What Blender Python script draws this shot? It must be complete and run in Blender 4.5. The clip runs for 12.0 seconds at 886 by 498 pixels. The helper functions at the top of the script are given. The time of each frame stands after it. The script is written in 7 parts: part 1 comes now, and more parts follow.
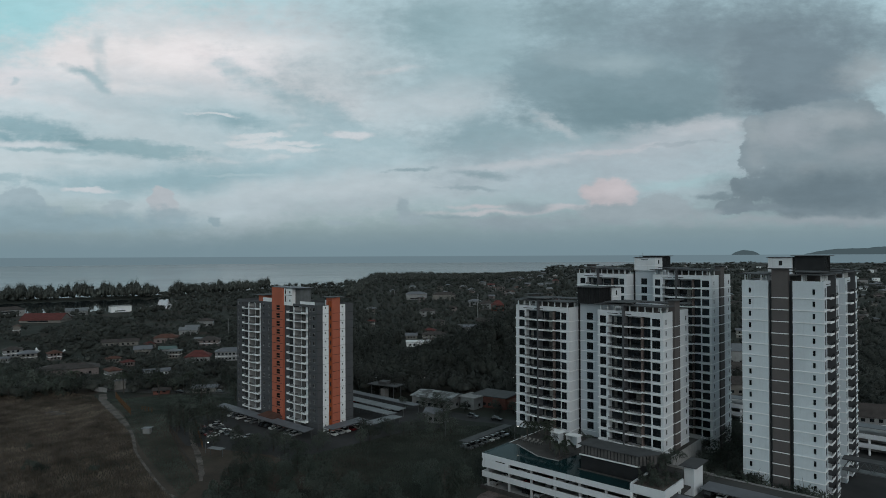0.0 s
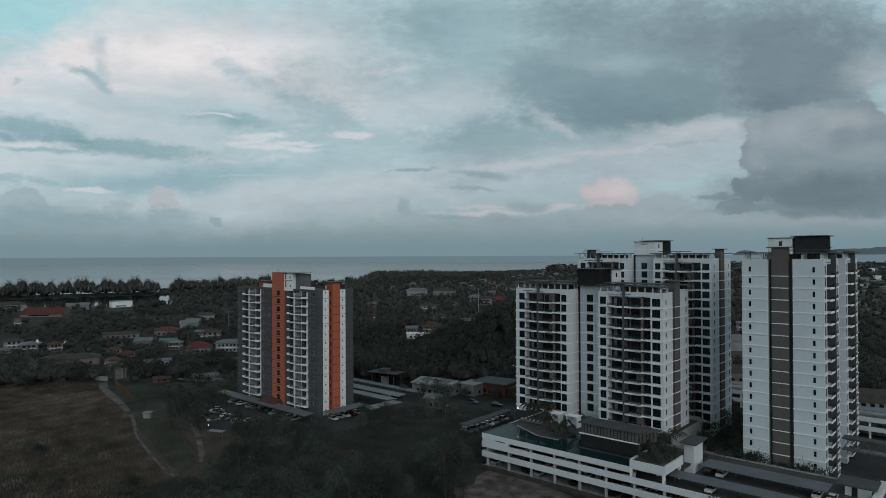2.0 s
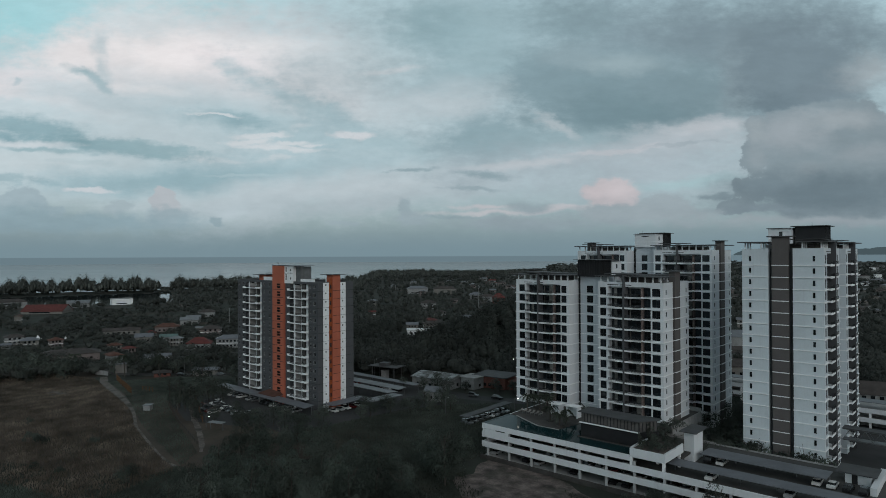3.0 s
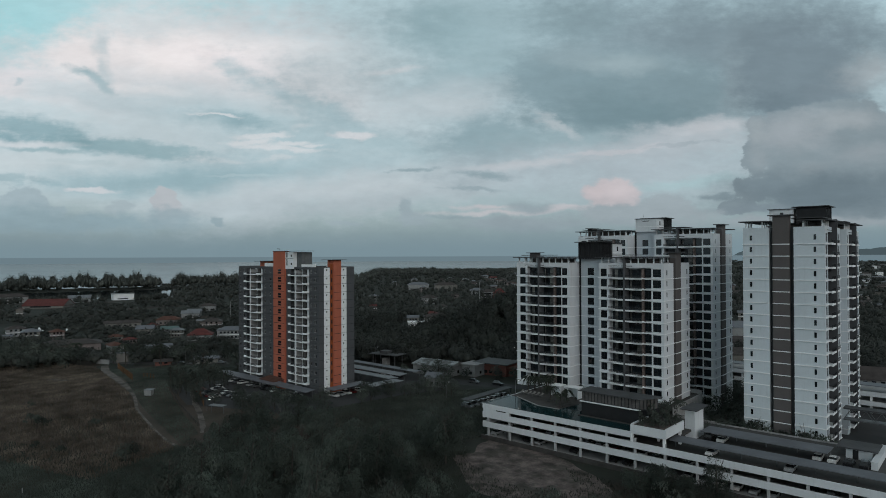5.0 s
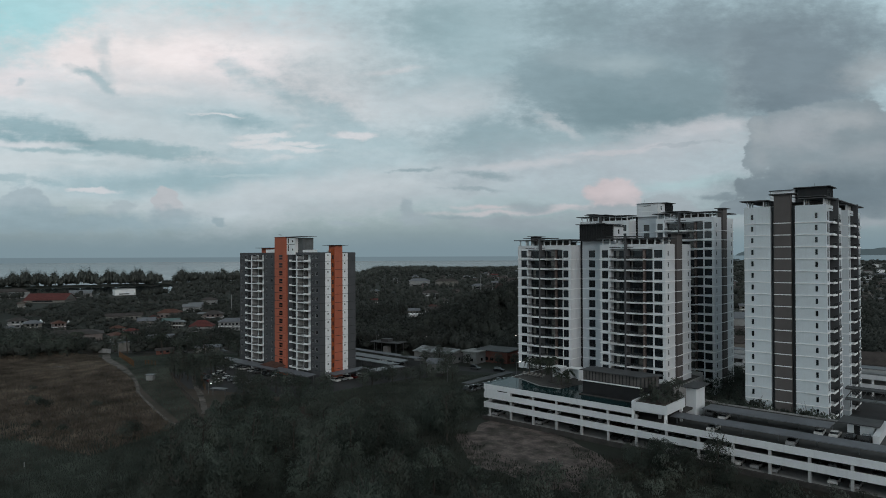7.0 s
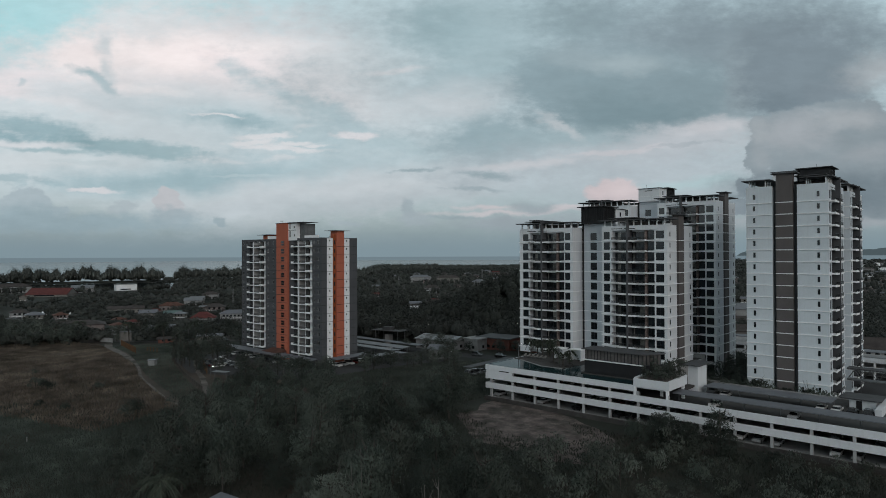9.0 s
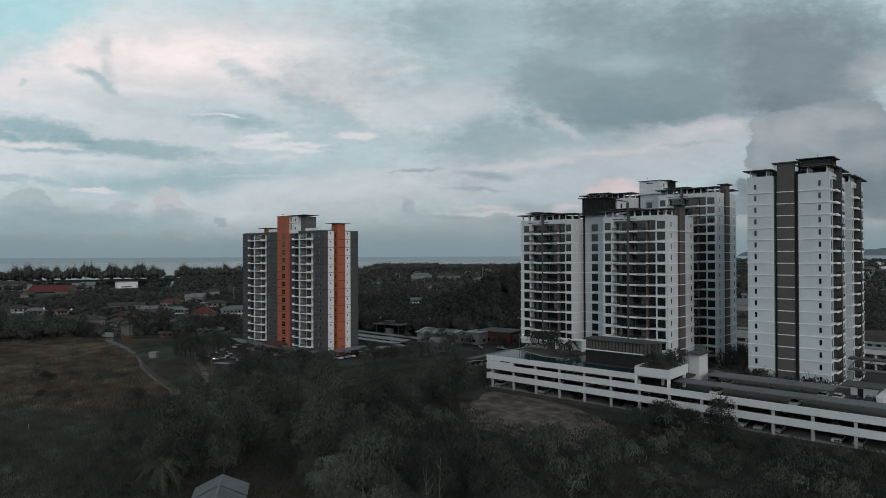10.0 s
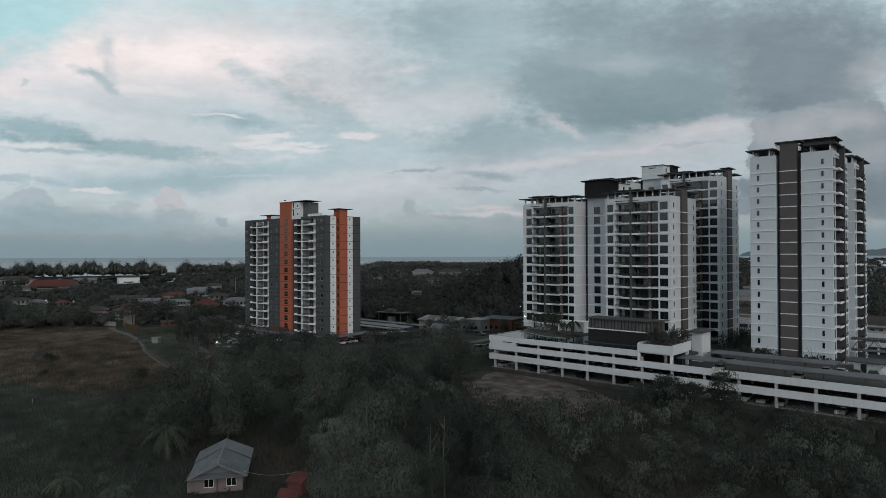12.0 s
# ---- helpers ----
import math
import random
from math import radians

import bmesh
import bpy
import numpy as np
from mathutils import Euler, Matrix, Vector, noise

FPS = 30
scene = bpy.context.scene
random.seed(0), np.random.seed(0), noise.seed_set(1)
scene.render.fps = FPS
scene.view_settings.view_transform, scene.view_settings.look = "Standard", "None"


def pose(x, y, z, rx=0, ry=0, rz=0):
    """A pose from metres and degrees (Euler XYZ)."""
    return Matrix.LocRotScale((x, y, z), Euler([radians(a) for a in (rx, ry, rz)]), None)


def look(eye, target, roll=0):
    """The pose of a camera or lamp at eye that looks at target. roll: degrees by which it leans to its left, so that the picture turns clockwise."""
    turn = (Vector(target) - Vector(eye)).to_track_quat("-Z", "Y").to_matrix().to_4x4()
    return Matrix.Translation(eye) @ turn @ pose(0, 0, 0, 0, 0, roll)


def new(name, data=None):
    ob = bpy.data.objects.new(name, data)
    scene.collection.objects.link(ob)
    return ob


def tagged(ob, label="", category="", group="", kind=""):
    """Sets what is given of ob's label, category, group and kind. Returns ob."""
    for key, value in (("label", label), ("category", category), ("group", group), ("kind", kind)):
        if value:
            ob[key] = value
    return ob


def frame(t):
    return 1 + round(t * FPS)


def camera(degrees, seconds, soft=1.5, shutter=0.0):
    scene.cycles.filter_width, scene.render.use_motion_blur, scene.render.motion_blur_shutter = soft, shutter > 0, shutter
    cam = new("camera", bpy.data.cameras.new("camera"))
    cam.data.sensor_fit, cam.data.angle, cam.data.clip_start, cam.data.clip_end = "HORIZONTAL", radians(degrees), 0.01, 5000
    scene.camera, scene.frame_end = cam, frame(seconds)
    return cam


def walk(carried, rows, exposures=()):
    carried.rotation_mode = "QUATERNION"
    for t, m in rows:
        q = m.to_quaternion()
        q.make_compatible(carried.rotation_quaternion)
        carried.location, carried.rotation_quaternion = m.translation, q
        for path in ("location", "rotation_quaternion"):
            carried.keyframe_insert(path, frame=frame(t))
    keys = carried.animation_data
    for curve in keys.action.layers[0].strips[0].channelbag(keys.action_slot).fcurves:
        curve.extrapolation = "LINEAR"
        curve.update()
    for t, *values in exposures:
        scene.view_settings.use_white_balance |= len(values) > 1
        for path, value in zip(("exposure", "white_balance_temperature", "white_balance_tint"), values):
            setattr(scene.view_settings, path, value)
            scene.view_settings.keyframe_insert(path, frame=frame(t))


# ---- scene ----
# The path: seconds, metres, and degrees of yaw, upward tilt and lean.
cam = camera(69.8, 12.0, soft=0.4)
ROWS = [
    (0, -0.163, -0.039, 66.146, 41.195, 0.409, 0.255),
    (0.5, -0.106, 0.014, 64.714, 41.215, 0.412, 0.252),
    (1, -0.053, 0.060, 63.288, 41.235, 0.415, 0.248),
    (1.5, -0.007, 0.100, 61.867, 41.256, 0.418, 0.245),
    (2, 0.034, 0.134, 60.452, 41.277, 0.421, 0.242),
    (2.5, 0.070, 0.161, 59.042, 41.298, 0.423, 0.238),
    (3, 0.100, 0.181, 57.637, 41.319, 0.426, 0.235),
    (5, 0.163, 0.201, 52.058, 41.409, 0.438, 0.221),
    (5.5, 0.165, 0.189, 50.672, 41.432, 0.441, 0.218),
    (6, 0.161, 0.172, 49.288, 41.456, 0.444, 0.214),
    (6.5, 0.151, 0.148, 47.907, 41.480, 0.446, 0.211),
    (7, 0.136, 0.117, 46.529, 41.504, 0.449, 0.207),
    (9, 0.020, -0.068, 41.030, 41.604, 0.461, 0.194),
    (9.5, -0.023, -0.130, 39.657, 41.630, 0.464, 0.190),
    (10, -0.072, -0.199, 38.285, 41.656, 0.467, 0.187),
    (10.5, -0.126, -0.274, 36.913, 41.682, 0.469, 0.183),
    (11, -0.186, -0.355, 35.540, 41.709, 0.472, 0.180),
    (11.5, -0.251, -0.443, 34.167, 41.736, 0.475, 0.177),
    (12, -0.322, -0.537, 32.792, 41.763, 0.478, 0.173),
]
walk(cam, [(t, pose(x, y, z, 90 + pitch, lean, yaw)) for t, x, y, z, yaw, pitch, lean in ROWS],
     [(0.0, 0.0, 6500, 10), (6.0, 0.06, 6650, 12), (12.0, 0.16, 6900, 17)])

# ---------------------------------------------------------------- sky and light
HEADING = 41.5          # degrees that the view is turned from +y towards -x


class Graph:
    """Short hand for building node trees."""

    def __init__(self, tree):
        self.tree, self.nodes, self.links = tree, tree.nodes, tree.links

    def put(self, socket, value):
        if isinstance(value, bpy.types.NodeSocket):
            self.links.new(value, socket)
        elif value is not None:
            if isinstance(value, tuple) and len(value) == 3 and len(socket.default_value) == 4:
                value = (*value, 1)
            socket.default_value = value

    def node(self, kind):
        return self.nodes.new(kind)

    def spin(self, vector, degrees):
        n = self.node("ShaderNodeVectorRotate")
        n.rotation_type = "Z_AXIS"
        self.put(n.inputs["Vector"], vector)
        n.inputs["Angle"].default_value = radians(degrees)
        return n.outputs[0]

    def math(self, op, a, b=None, c=None):
        n = self.node("ShaderNodeMath")
        n.operation = op
        for s, v in zip(n.inputs, (a, b, c)):
            self.put(s, v)
        return n.outputs[0]

    def vec(self, op, a, b=None):
        n = self.node("ShaderNodeVectorMath")
        n.operation = op
        self.put(n.inputs[0], a)
        self.put(n.inputs[1], b)
        return n.outputs["Value"] if op in ("LENGTH", "DOT_PRODUCT") else n.outputs[0]

    def step(self, value, a, b, lo=0.0, hi=1.0, kind="SMOOTHSTEP"):
        n = self.node("ShaderNodeMapRange")
        n.interpolation_type = kind
        for s, v in zip(n.inputs, (value, a, b, lo, hi)):
            self.put(s, v)
        return n.outputs[0]

    def mix(self, fac, a, b, how="MIX"):
        n = self.node("ShaderNodeMix")
        n.data_type, n.blend_type = "RGBA", how
        self.put(n.inputs[0], fac)
        self.put(n.inputs[6], a)
        self.put(n.inputs[7], b)
        return n.outputs[2]

    def noise(self, vector, scale, detail=4.0, rough=0.55, out=0):
        n = self.node("ShaderNodeTexNoise")
        self.put(n.inputs["Vector"], vector)
        n.inputs["Scale"].default_value = scale
        n.inputs["Detail"].default_value = detail
        n.inputs["Roughness"].default_value = rough
        return n.outputs[out]

    def ramp(self, value, *stops):
        n = self.node("ShaderNodeValToRGB")
        self.put(n.inputs[0], value)
        e = n.color_ramp.elements
        while len(e) < len(stops):
            e.new(0.5)
        for el, (p, c) in zip(e, stops):
            el.position, el.color = p, (*c, 1)
        return n.outputs[0]

    def join(self, x, y, z):
        n = self.node("ShaderNodeCombineXYZ")
        for s, v in zip(n.inputs, (x, y, z)):
            self.put(s, v)
        return n.outputs[0]


def evening_sky():
    world = bpy.data.worlds.new("cloudy_evening_sky")
    scene.world = world
    world.use_nodes = True
    g = Graph(world.node_tree)
    back = g.nodes["Background"]
    split = g.node("ShaderNodeSeparateXYZ")
    g.put(split.inputs[0], g.spin(g.node("ShaderNodeTexCoord").outputs["Generated"], -HEADING))
    x, y, z = split.outputs
    ahead = g.math("MAXIMUM", g.math("ABSOLUTE", y), 0.15)
    u, v = g.math("DIVIDE", x, ahead), g.math("DIVIDE", z, ahead)
    p = g.join(u, v, 0.0)
    flat = g.join(u, g.math("MULTIPLY", v, 2.2), 0.0)
    # ragged edges: the cloud shapes are bent at several scales
    bend = g.vec("SUBTRACT", g.noise(flat, 3.2, 3, 0.5, 1), (0.5, 0.5, 0.5))
    fine = g.vec("SUBTRACT", g.noise(g.join(u, g.math("MULTIPLY", v, 1.7), 4.0), 13.0, 9, 0.60, 1), (0.5, 0.5, 0.5))
    bent = g.vec("ADD", p, g.vec("MULTIPLY", bend, (0.10, 0.040, 0.0)))
    bent = g.vec("ADD", bent, g.vec("MULTIPLY", fine, (0.085, 0.042, 0.0)))
    wisp = g.vec("ADD", p, g.vec("MULTIPLY", fine, (0.110, 0.030, 0.0)))
    puff = g.vec("ADD", p, g.vec("MULTIPLY", fine, (0.050, 0.040, 0.0)))
    ragged = g.math("SUBTRACT", g.noise(g.join(u, g.math("MULTIPLY", v, 1.6), 7.0), 7.0, 11, 0.60), 0.5)
    torn = g.math("SUBTRACT", g.noise(g.join(u, g.math("MULTIPLY", v, 4.0), 1.0), 12.0, 10, 0.66), 0.5)
    heap = g.math("SUBTRACT", g.noise(g.join(u, g.math("MULTIPLY", v, 1.15), 3.0), 24.0, 9, 0.58), 0.5)
    frizz = g.math("SUBTRACT", g.noise(g.join(u, g.math("MULTIPLY", v, 1.9), 5.0), 46.0, 8, 0.62), 0.5)
    clear = g.node("ShaderNodeTexSky")
    clear.sky_type, clear.sun_disc, clear.sun_elevation, clear.sun_rotation = "NISHITA", False, radians(9), radians(SUN_FROM)
    sky = g.ramp(g.step(v, 0.0, 0.45, kind="LINEAR"),
                 (0.0, (0.150, 0.222, 0.262)), (0.07, (0.150, 0.222, 0.265)), (0.15, (0.200, 0.278, 0.322)), (0.25, (0.285, 0.365, 0.410)),
                 (0.45, (0.330, 0.425, 0.460)), (0.7, (0.350, 0.460, 0.500)), (1.0, (0.340, 0.500, 0.545)))
    sky = g.mix(1.0, sky, g.vec("MULTIPLY", clear.outputs[0], (0.012, 0.012, 0.012)), "ADD")

    def tone(r, g_, b):
        """A cloud's colour from its look on a scale of 255."""
        return tuple((((c / 255 + 0.055) / 1.055) ** 2.4) / BRIGHT for c in (r, g_, b))

    def cloud(cu, cv, ru, rv, colour, edge=0.4, lean=0.0, share=1.0, shape=None, calm=1.0):
        nonlocal sky
        d = g.vec("SUBTRACT", shape or bent, (cu, cv, 0.0))
        if lean:
            d = g.spin(d, -lean)
        d = g.vec("LENGTH", g.vec("DIVIDE", d, (ru, rv, 1.0)))
        fray, how = (torn, 3.4) if shape is wisp else (heap, 2.6) if shape is puff else (ragged, 2.0)
        d = g.math("ADD", d, g.math("MULTIPLY", fray, how * calm))
        d = g.math("ADD", d, g.math("MULTIPLY", frizz, 1.2 if shape is wisp else 0.9 * min(1.0, 1.5 * calm)))
        sky = g.mix(g.step(d, 1.0 + edge * 1.15, 1.0 - edge * 1.15, 0.0, share), sky, tone(*colour))

    # clear patches, then the pale veil
    cloud(-0.680, 0.382, 0.214, 0.0845, (158, 206, 213), 0.7)
    cloud(-0.404, 0.396, 0.214, 0.0489, (172, 206, 213), 0.8)
    cloud(-0.119, 0.347, 0.196, 0.1068, (178, 200, 207), 0.9, 0, 0.8)
    cloud(-0.324, 0.222, 0.391, 0.1246, (188, 202, 208), 0.7, 0, 0.9)
    cloud(-0.644, 0.240, 0.178, 0.0534, (190, 205, 211), 0.8)
    cloud(-0.564, 0.133, 0.267, 0.0445, (184, 200, 206), 0.8, 0, 0.8)
    # the great bright cloud
    cloud(-0.404, 0.302, 0.205, 0.0623, (208, 211, 215), 0.8)
    cloud(-0.217, 0.258, 0.133, 0.0623, (203, 207, 211), 0.9, -30, 0.9)
    cloud(-0.453, 0.360, 0.080, 0.0400, (204, 212, 216), 0.8, 0, 0.9)
    cloud(-0.582, 0.318, 0.055, 0.0338, (222, 221, 223), 0.7)
    cloud(-0.386, 0.318, 0.147, 0.0267, (231, 228, 229), 0.8)
    cloud(-0.315, 0.302, 0.080, 0.0196, (222, 219, 222), 0.8, -8, 0.8)
    cloud(-0.680, 0.274, 0.053, 0.0231, (214, 214, 218), 0.7)
    cloud(-0.617, 0.253, 0.080, 0.0125, (206, 210, 214), 0.8, -10, 0.8, wisp, 0.6)
    cloud(-0.471, 0.265, 0.064, 0.0071, (224, 223, 225), 0.7, -8, 0.9, wisp, 0.6)
    cloud(-0.146, 0.302, 0.107, 0.0356, (190, 204, 209), 0.9, 0, 0.6)
    cloud(-0.084, 0.289, 0.044, 0.0044, (206, 210, 214), 0.7, 6, 0.7, wisp, 0.6)
    # small torn wisps
    cloud(-0.542, 0.329, 0.012, 0.0133, (172, 192, 199), 0.9, 0, 0.6, puff)
    cloud(-0.529, 0.295, 0.008, 0.0231, (172, 192, 199), 0.9, 18, 0.6, puff)
    cloud(-0.559, 0.287, 0.024, 0.0080, (148, 175, 183), 0.7, -25, 0.9, puff, 0.8)
    cloud(-0.536, 0.270, 0.027, 0.0071, (158, 182, 190), 0.7, -32, 0.8, puff, 0.8)
    cloud(-0.664, 0.274, 0.006, 0.0044, (165, 186, 194), 0.7, 0, 0.7, puff, 0.8)
    cloud(-0.320, 0.289, 0.024, 0.0080, (170, 189, 196), 0.9, -25, 0.7, puff)
    cloud(-0.270, 0.267, 0.018, 0.0089, (186, 196, 202), 0.8, 0, 0.6, puff)
    cloud(-0.502, 0.235, 0.133, 0.0125, (178, 195, 202), 0.8, -12, 0.7, wisp, 0.7)
    # slate bank that slants through the veil
    cloud(-0.270, 0.202, 0.178, 0.0374, (162, 187, 195), 0.9, -12, 0.8)
    cloud(-0.173, 0.218, 0.151, 0.0125, (158, 183, 191), 0.8, -24, 0.75, wisp, 0.7)
    cloud(-0.128, 0.173, 0.142, 0.0302, (160, 185, 193), 0.9, -8, 0.7)
    cloud(-0.337, 0.211, 0.057, 0.0125, (138, 167, 176), 0.7, -5, 0.95, wisp, 0.45)
    cloud(-0.431, 0.194, 0.062, 0.0178, (184, 200, 206), 0.8, -6, 0.6)
    cloud(-0.279, 0.189, 0.041, 0.0044, (204, 210, 214), 0.45, 3, 0.8, wisp, 0.5)
    cloud(-0.257, 0.169, 0.069, 0.0044, (204, 210, 214), 0.45, -4, 0.8, wisp, 0.5)
    cloud(-0.368, 0.152, 0.055, 0.0036, (204, 210, 214), 0.45, -3, 0.8, wisp, 0.5)
    cloud(-0.235, 0.176, 0.040, 0.0036, (204, 210, 214), 0.45, 0, 0.8, wisp, 0.5)
    cloud(-0.278, 0.152, 0.027, 0.0044, (204, 210, 214), 0.45, 4, 0.8, wisp, 0.5)
    cloud(-0.306, 0.179, 0.027, 0.0044, (204, 210, 214), 0.45, 6, 0.8, wisp, 0.5)
    cloud(-0.199, 0.172, 0.021, 0.0027, (204, 210, 214), 0.45, 0, 0.8, wisp, 0.5)
    cloud(-0.141, 0.189, 0.036, 0.0062, (210, 212, 216), 0.45, 0, 0.85, wisp, 0.5)
    cloud(-0.217, 0.202, 0.014, 0.0044, (196, 206, 211), 0.7, 0, 0.6, puff)
    cloud(-0.355, 0.219, 0.036, 0.0027, (206, 211, 215), 0.45, -8, 0.7, wisp, 0.5)
    # dark bands at the side, pale gaps between
    cloud(-0.651, 0.203, 0.077, 0.0151, (138, 168, 177), 0.6, -8, 0.95, wisp, 0.45)
    cloud(-0.684, 0.186, 0.032, 0.0098, (126, 159, 169), 0.7, 0, 0.9, wisp, 0.45)
    cloud(-0.544, 0.174, 0.100, 0.0116, (138, 168, 177), 0.6, -10, 0.95, wisp, 0.45)
    cloud(-0.577, 0.181, 0.032, 0.0071, (126, 158, 167), 0.8, -6, 0.8, wisp, 0.5)
    cloud(-0.462, 0.167, 0.071, 0.0133, (144, 173, 181), 0.45, -6, 0.9, wisp, 0.5)
    cloud(-0.622, 0.166, 0.062, 0.0044, (144, 173, 181), 0.6, -5, 0.9, wisp, 0.5)
    cloud(-0.582, 0.148, 0.053, 0.0036, (160, 183, 190), 0.45, -2, 0.7, wisp, 0.5)
    cloud(-0.662, 0.176, 0.062, 0.0044, (202, 210, 215), 0.8, 0, 0.8, wisp, 0.5)
    cloud(-0.644, 0.142, 0.125, 0.0125, (192, 205, 210), 0.8, 0, 0.7)
    cloud(-0.628, 0.116, 0.032, 0.0053, (148, 173, 181), 0.6, -8, 0.9, wisp, 0.5)
    cloud(-0.689, 0.120, 0.021, 0.0080, (148, 173, 181), 0.45, 0, 0.8, wisp, 0.5)
    # blue-grey bank and the pale band that rises beneath it
    cloud(-0.342, 0.123, 0.249, 0.0231, (150, 178, 187), 0.8, 3, 0.9)
    cloud(-0.404, 0.114, 0.125, 0.0125, (142, 171, 180), 0.8, 2, 0.7)
    cloud(-0.173, 0.099, 0.258, 0.0231, (182, 194, 200), 0.8, 7, 0.85)
    cloud(-0.128, 0.078, 0.205, 0.0125, (166, 180, 187), 0.9, 10, 0.7)
    cloud(-0.315, 0.073, 0.142, 0.0125, (172, 187, 194), 0.8, 6, 0.7)
    cloud(-0.546, 0.102, 0.039, 0.0036, (200, 205, 210), 0.45, -2, 0.8, wisp, 0.5)
    cloud(-0.306, 0.126, 0.053, 0.0027, (168, 190, 197), 0.45, 0, 0.6, wisp, 0.5)
    cloud(-0.039, 0.132, 0.036, 0.0027, (138, 160, 168), 0.6, 3, 0.9, wisp, 0.4)
    # the two dark masses in a grey veil
    cloud(0.352, 0.302, 0.418, 0.1423, (140, 163, 172), 0.7, 0, 0.95)
    cloud(0.041, 0.338, 0.107, 0.0801, (150, 177, 185), 0.9, 0, 0.9)
    cloud(-0.021, 0.351, 0.044, 0.0356, (132, 160, 168), 0.9, 0, 0.7)
    cloud(0.059, 0.253, 0.080, 0.0231, (170, 187, 194), 0.8, 0, 0.8)
    cloud(-0.004, 0.235, 0.080, 0.0178, (184, 196, 202), 0.8, 0, 0.7, wisp, 0.6)
    cloud(0.219, 0.364, 0.062, 0.0302, (132, 157, 165), 0.8, 0, 0.85)
    cloud(0.504, 0.351, 0.231, 0.0534, (120, 139, 149), 0.8, 0, 0.9)
    cloud(0.161, 0.280, 0.055, 0.0463, (132, 157, 166), 0.3, -30, 0.9, bent, 0.4)
    cloud(0.272, 0.253, 0.169, 0.0605, (126, 150, 159), 0.35, 0, 0.95, bent, 0.5)
    cloud(0.370, 0.244, 0.093, 0.0552, (122, 145, 154), 0.6)
    cloud(0.272, 0.215, 0.102, 0.0302, (113, 138, 147), 0.8, 0, 0.9)
    cloud(0.246, 0.240, 0.044, 0.0302, (118, 143, 152), 0.8, 0, 0.7)
    cloud(0.290, 0.300, 0.059, 0.0116, (152, 172, 179), 0.9, 0, 0.75)
    cloud(0.192, 0.315, 0.044, 0.0142, (144, 165, 173), 0.9, 0, 0.6)
    cloud(0.468, 0.267, 0.023, 0.0587, (136, 154, 162), 0.9, 0, 0.8)
    cloud(0.559, 0.289, 0.100, 0.0730, (116, 134, 144), 0.35, 0, 0.95, bent, 0.5)
    cloud(0.541, 0.238, 0.055, 0.0214, (104, 122, 132), 0.8, 0, 0.85)
    cloud(0.628, 0.253, 0.053, 0.0231, (116, 133, 143), 0.7, 0, 0.85)
    cloud(0.677, 0.284, 0.041, 0.0231, (158, 170, 176), 0.8, 0, 0.85)
    # lower bank and the pale gaps under the masses
    cloud(0.085, 0.179, 0.093, 0.0285, (136, 162, 171), 0.7, 0, 0.9)
    cloud(0.201, 0.179, 0.098, 0.0160, (142, 166, 174), 0.8, 0, 0.85)
    cloud(0.179, 0.202, 0.036, 0.0062, (176, 188, 194), 0.8, -30, 0.8, wisp, 0.6)
    cloud(0.352, 0.167, 0.133, 0.0267, (172, 183, 190), 0.6, 7)
    cloud(0.308, 0.129, 0.205, 0.0356, (160, 174, 182), 0.8, 0, 0.85)
    cloud(0.419, 0.197, 0.059, 0.0098, (182, 189, 195), 0.8, 6, 0.8, wisp, 0.6)
    cloud(0.290, 0.162, 0.080, 0.0044, (184, 189, 195), 0.45, 5, 0.7, wisp, 0.5)
    cloud(0.139, 0.143, 0.089, 0.0053, (182, 190, 196), 0.8, 4, 0.8, wisp, 0.5)
    cloud(0.388, 0.170, 0.053, 0.0027, (150, 165, 173), 0.45, 4, 0.6, wisp, 0.5)
    cloud(0.078, 0.125, 0.041, 0.0053, (134, 155, 163), 0.6, -3, 0.9, wisp, 0.4)
    cloud(0.045, 0.103, 0.044, 0.0027, (142, 161, 169), 0.6, -2, 0.8, wisp, 0.4)
    cloud(0.397, 0.111, 0.085, 0.0080, (160, 189, 195), 0.8, 4, 0.8, wisp, 0.5)
    cloud(0.437, 0.089, 0.032, 0.0044, (130, 148, 156), 0.45, 0, 0.9, wisp, 0.5)
    cloud(0.130, 0.065, 0.116, 0.0036, (188, 188, 193), 0.8, 2, 0.8, wisp, 0.5)
    cloud(0.077, 0.073, 0.053, 0.0036, (188, 188, 193), 0.8, -1, 0.8, wisp, 0.5)
    cloud(0.201, 0.073, 0.044, 0.0036, (188, 188, 193), 0.8, 2, 0.8, wisp, 0.5)
    cloud(0.143, 0.072, 0.025, 0.0080, (144, 160, 168), 0.6, -6, 0.9, puff, 0.6)
    cloud(0.014, 0.055, 0.039, 0.0027, (138, 157, 165), 0.7, 0, 0.8, wisp, 0.4)
    # heaped clouds over the horizon
    cloud(0.628, 0.133, 0.142, 0.0934, (130, 146, 154), 0.1, 0, 1.0, puff, 0.22)
    cloud(0.548, 0.182, 0.059, 0.0463, (130, 146, 154), 0.1, 0, 1.0, puff, 0.22)
    cloud(0.505, 0.194, 0.023, 0.0231, (130, 146, 154), 0.1, 0, 1.0, puff, 0.5)
    cloud(0.495, 0.146, 0.023, 0.0356, (130, 146, 154), 0.1, 0, 1.0, puff, 0.5)
    cloud(0.493, 0.098, 0.032, 0.0231, (130, 146, 154), 0.1, 0, 1.0, puff, 0.5)
    cloud(0.468, 0.073, 0.032, 0.0125, (130, 146, 154), 0.1, 0, 1.0, puff, 0.5)
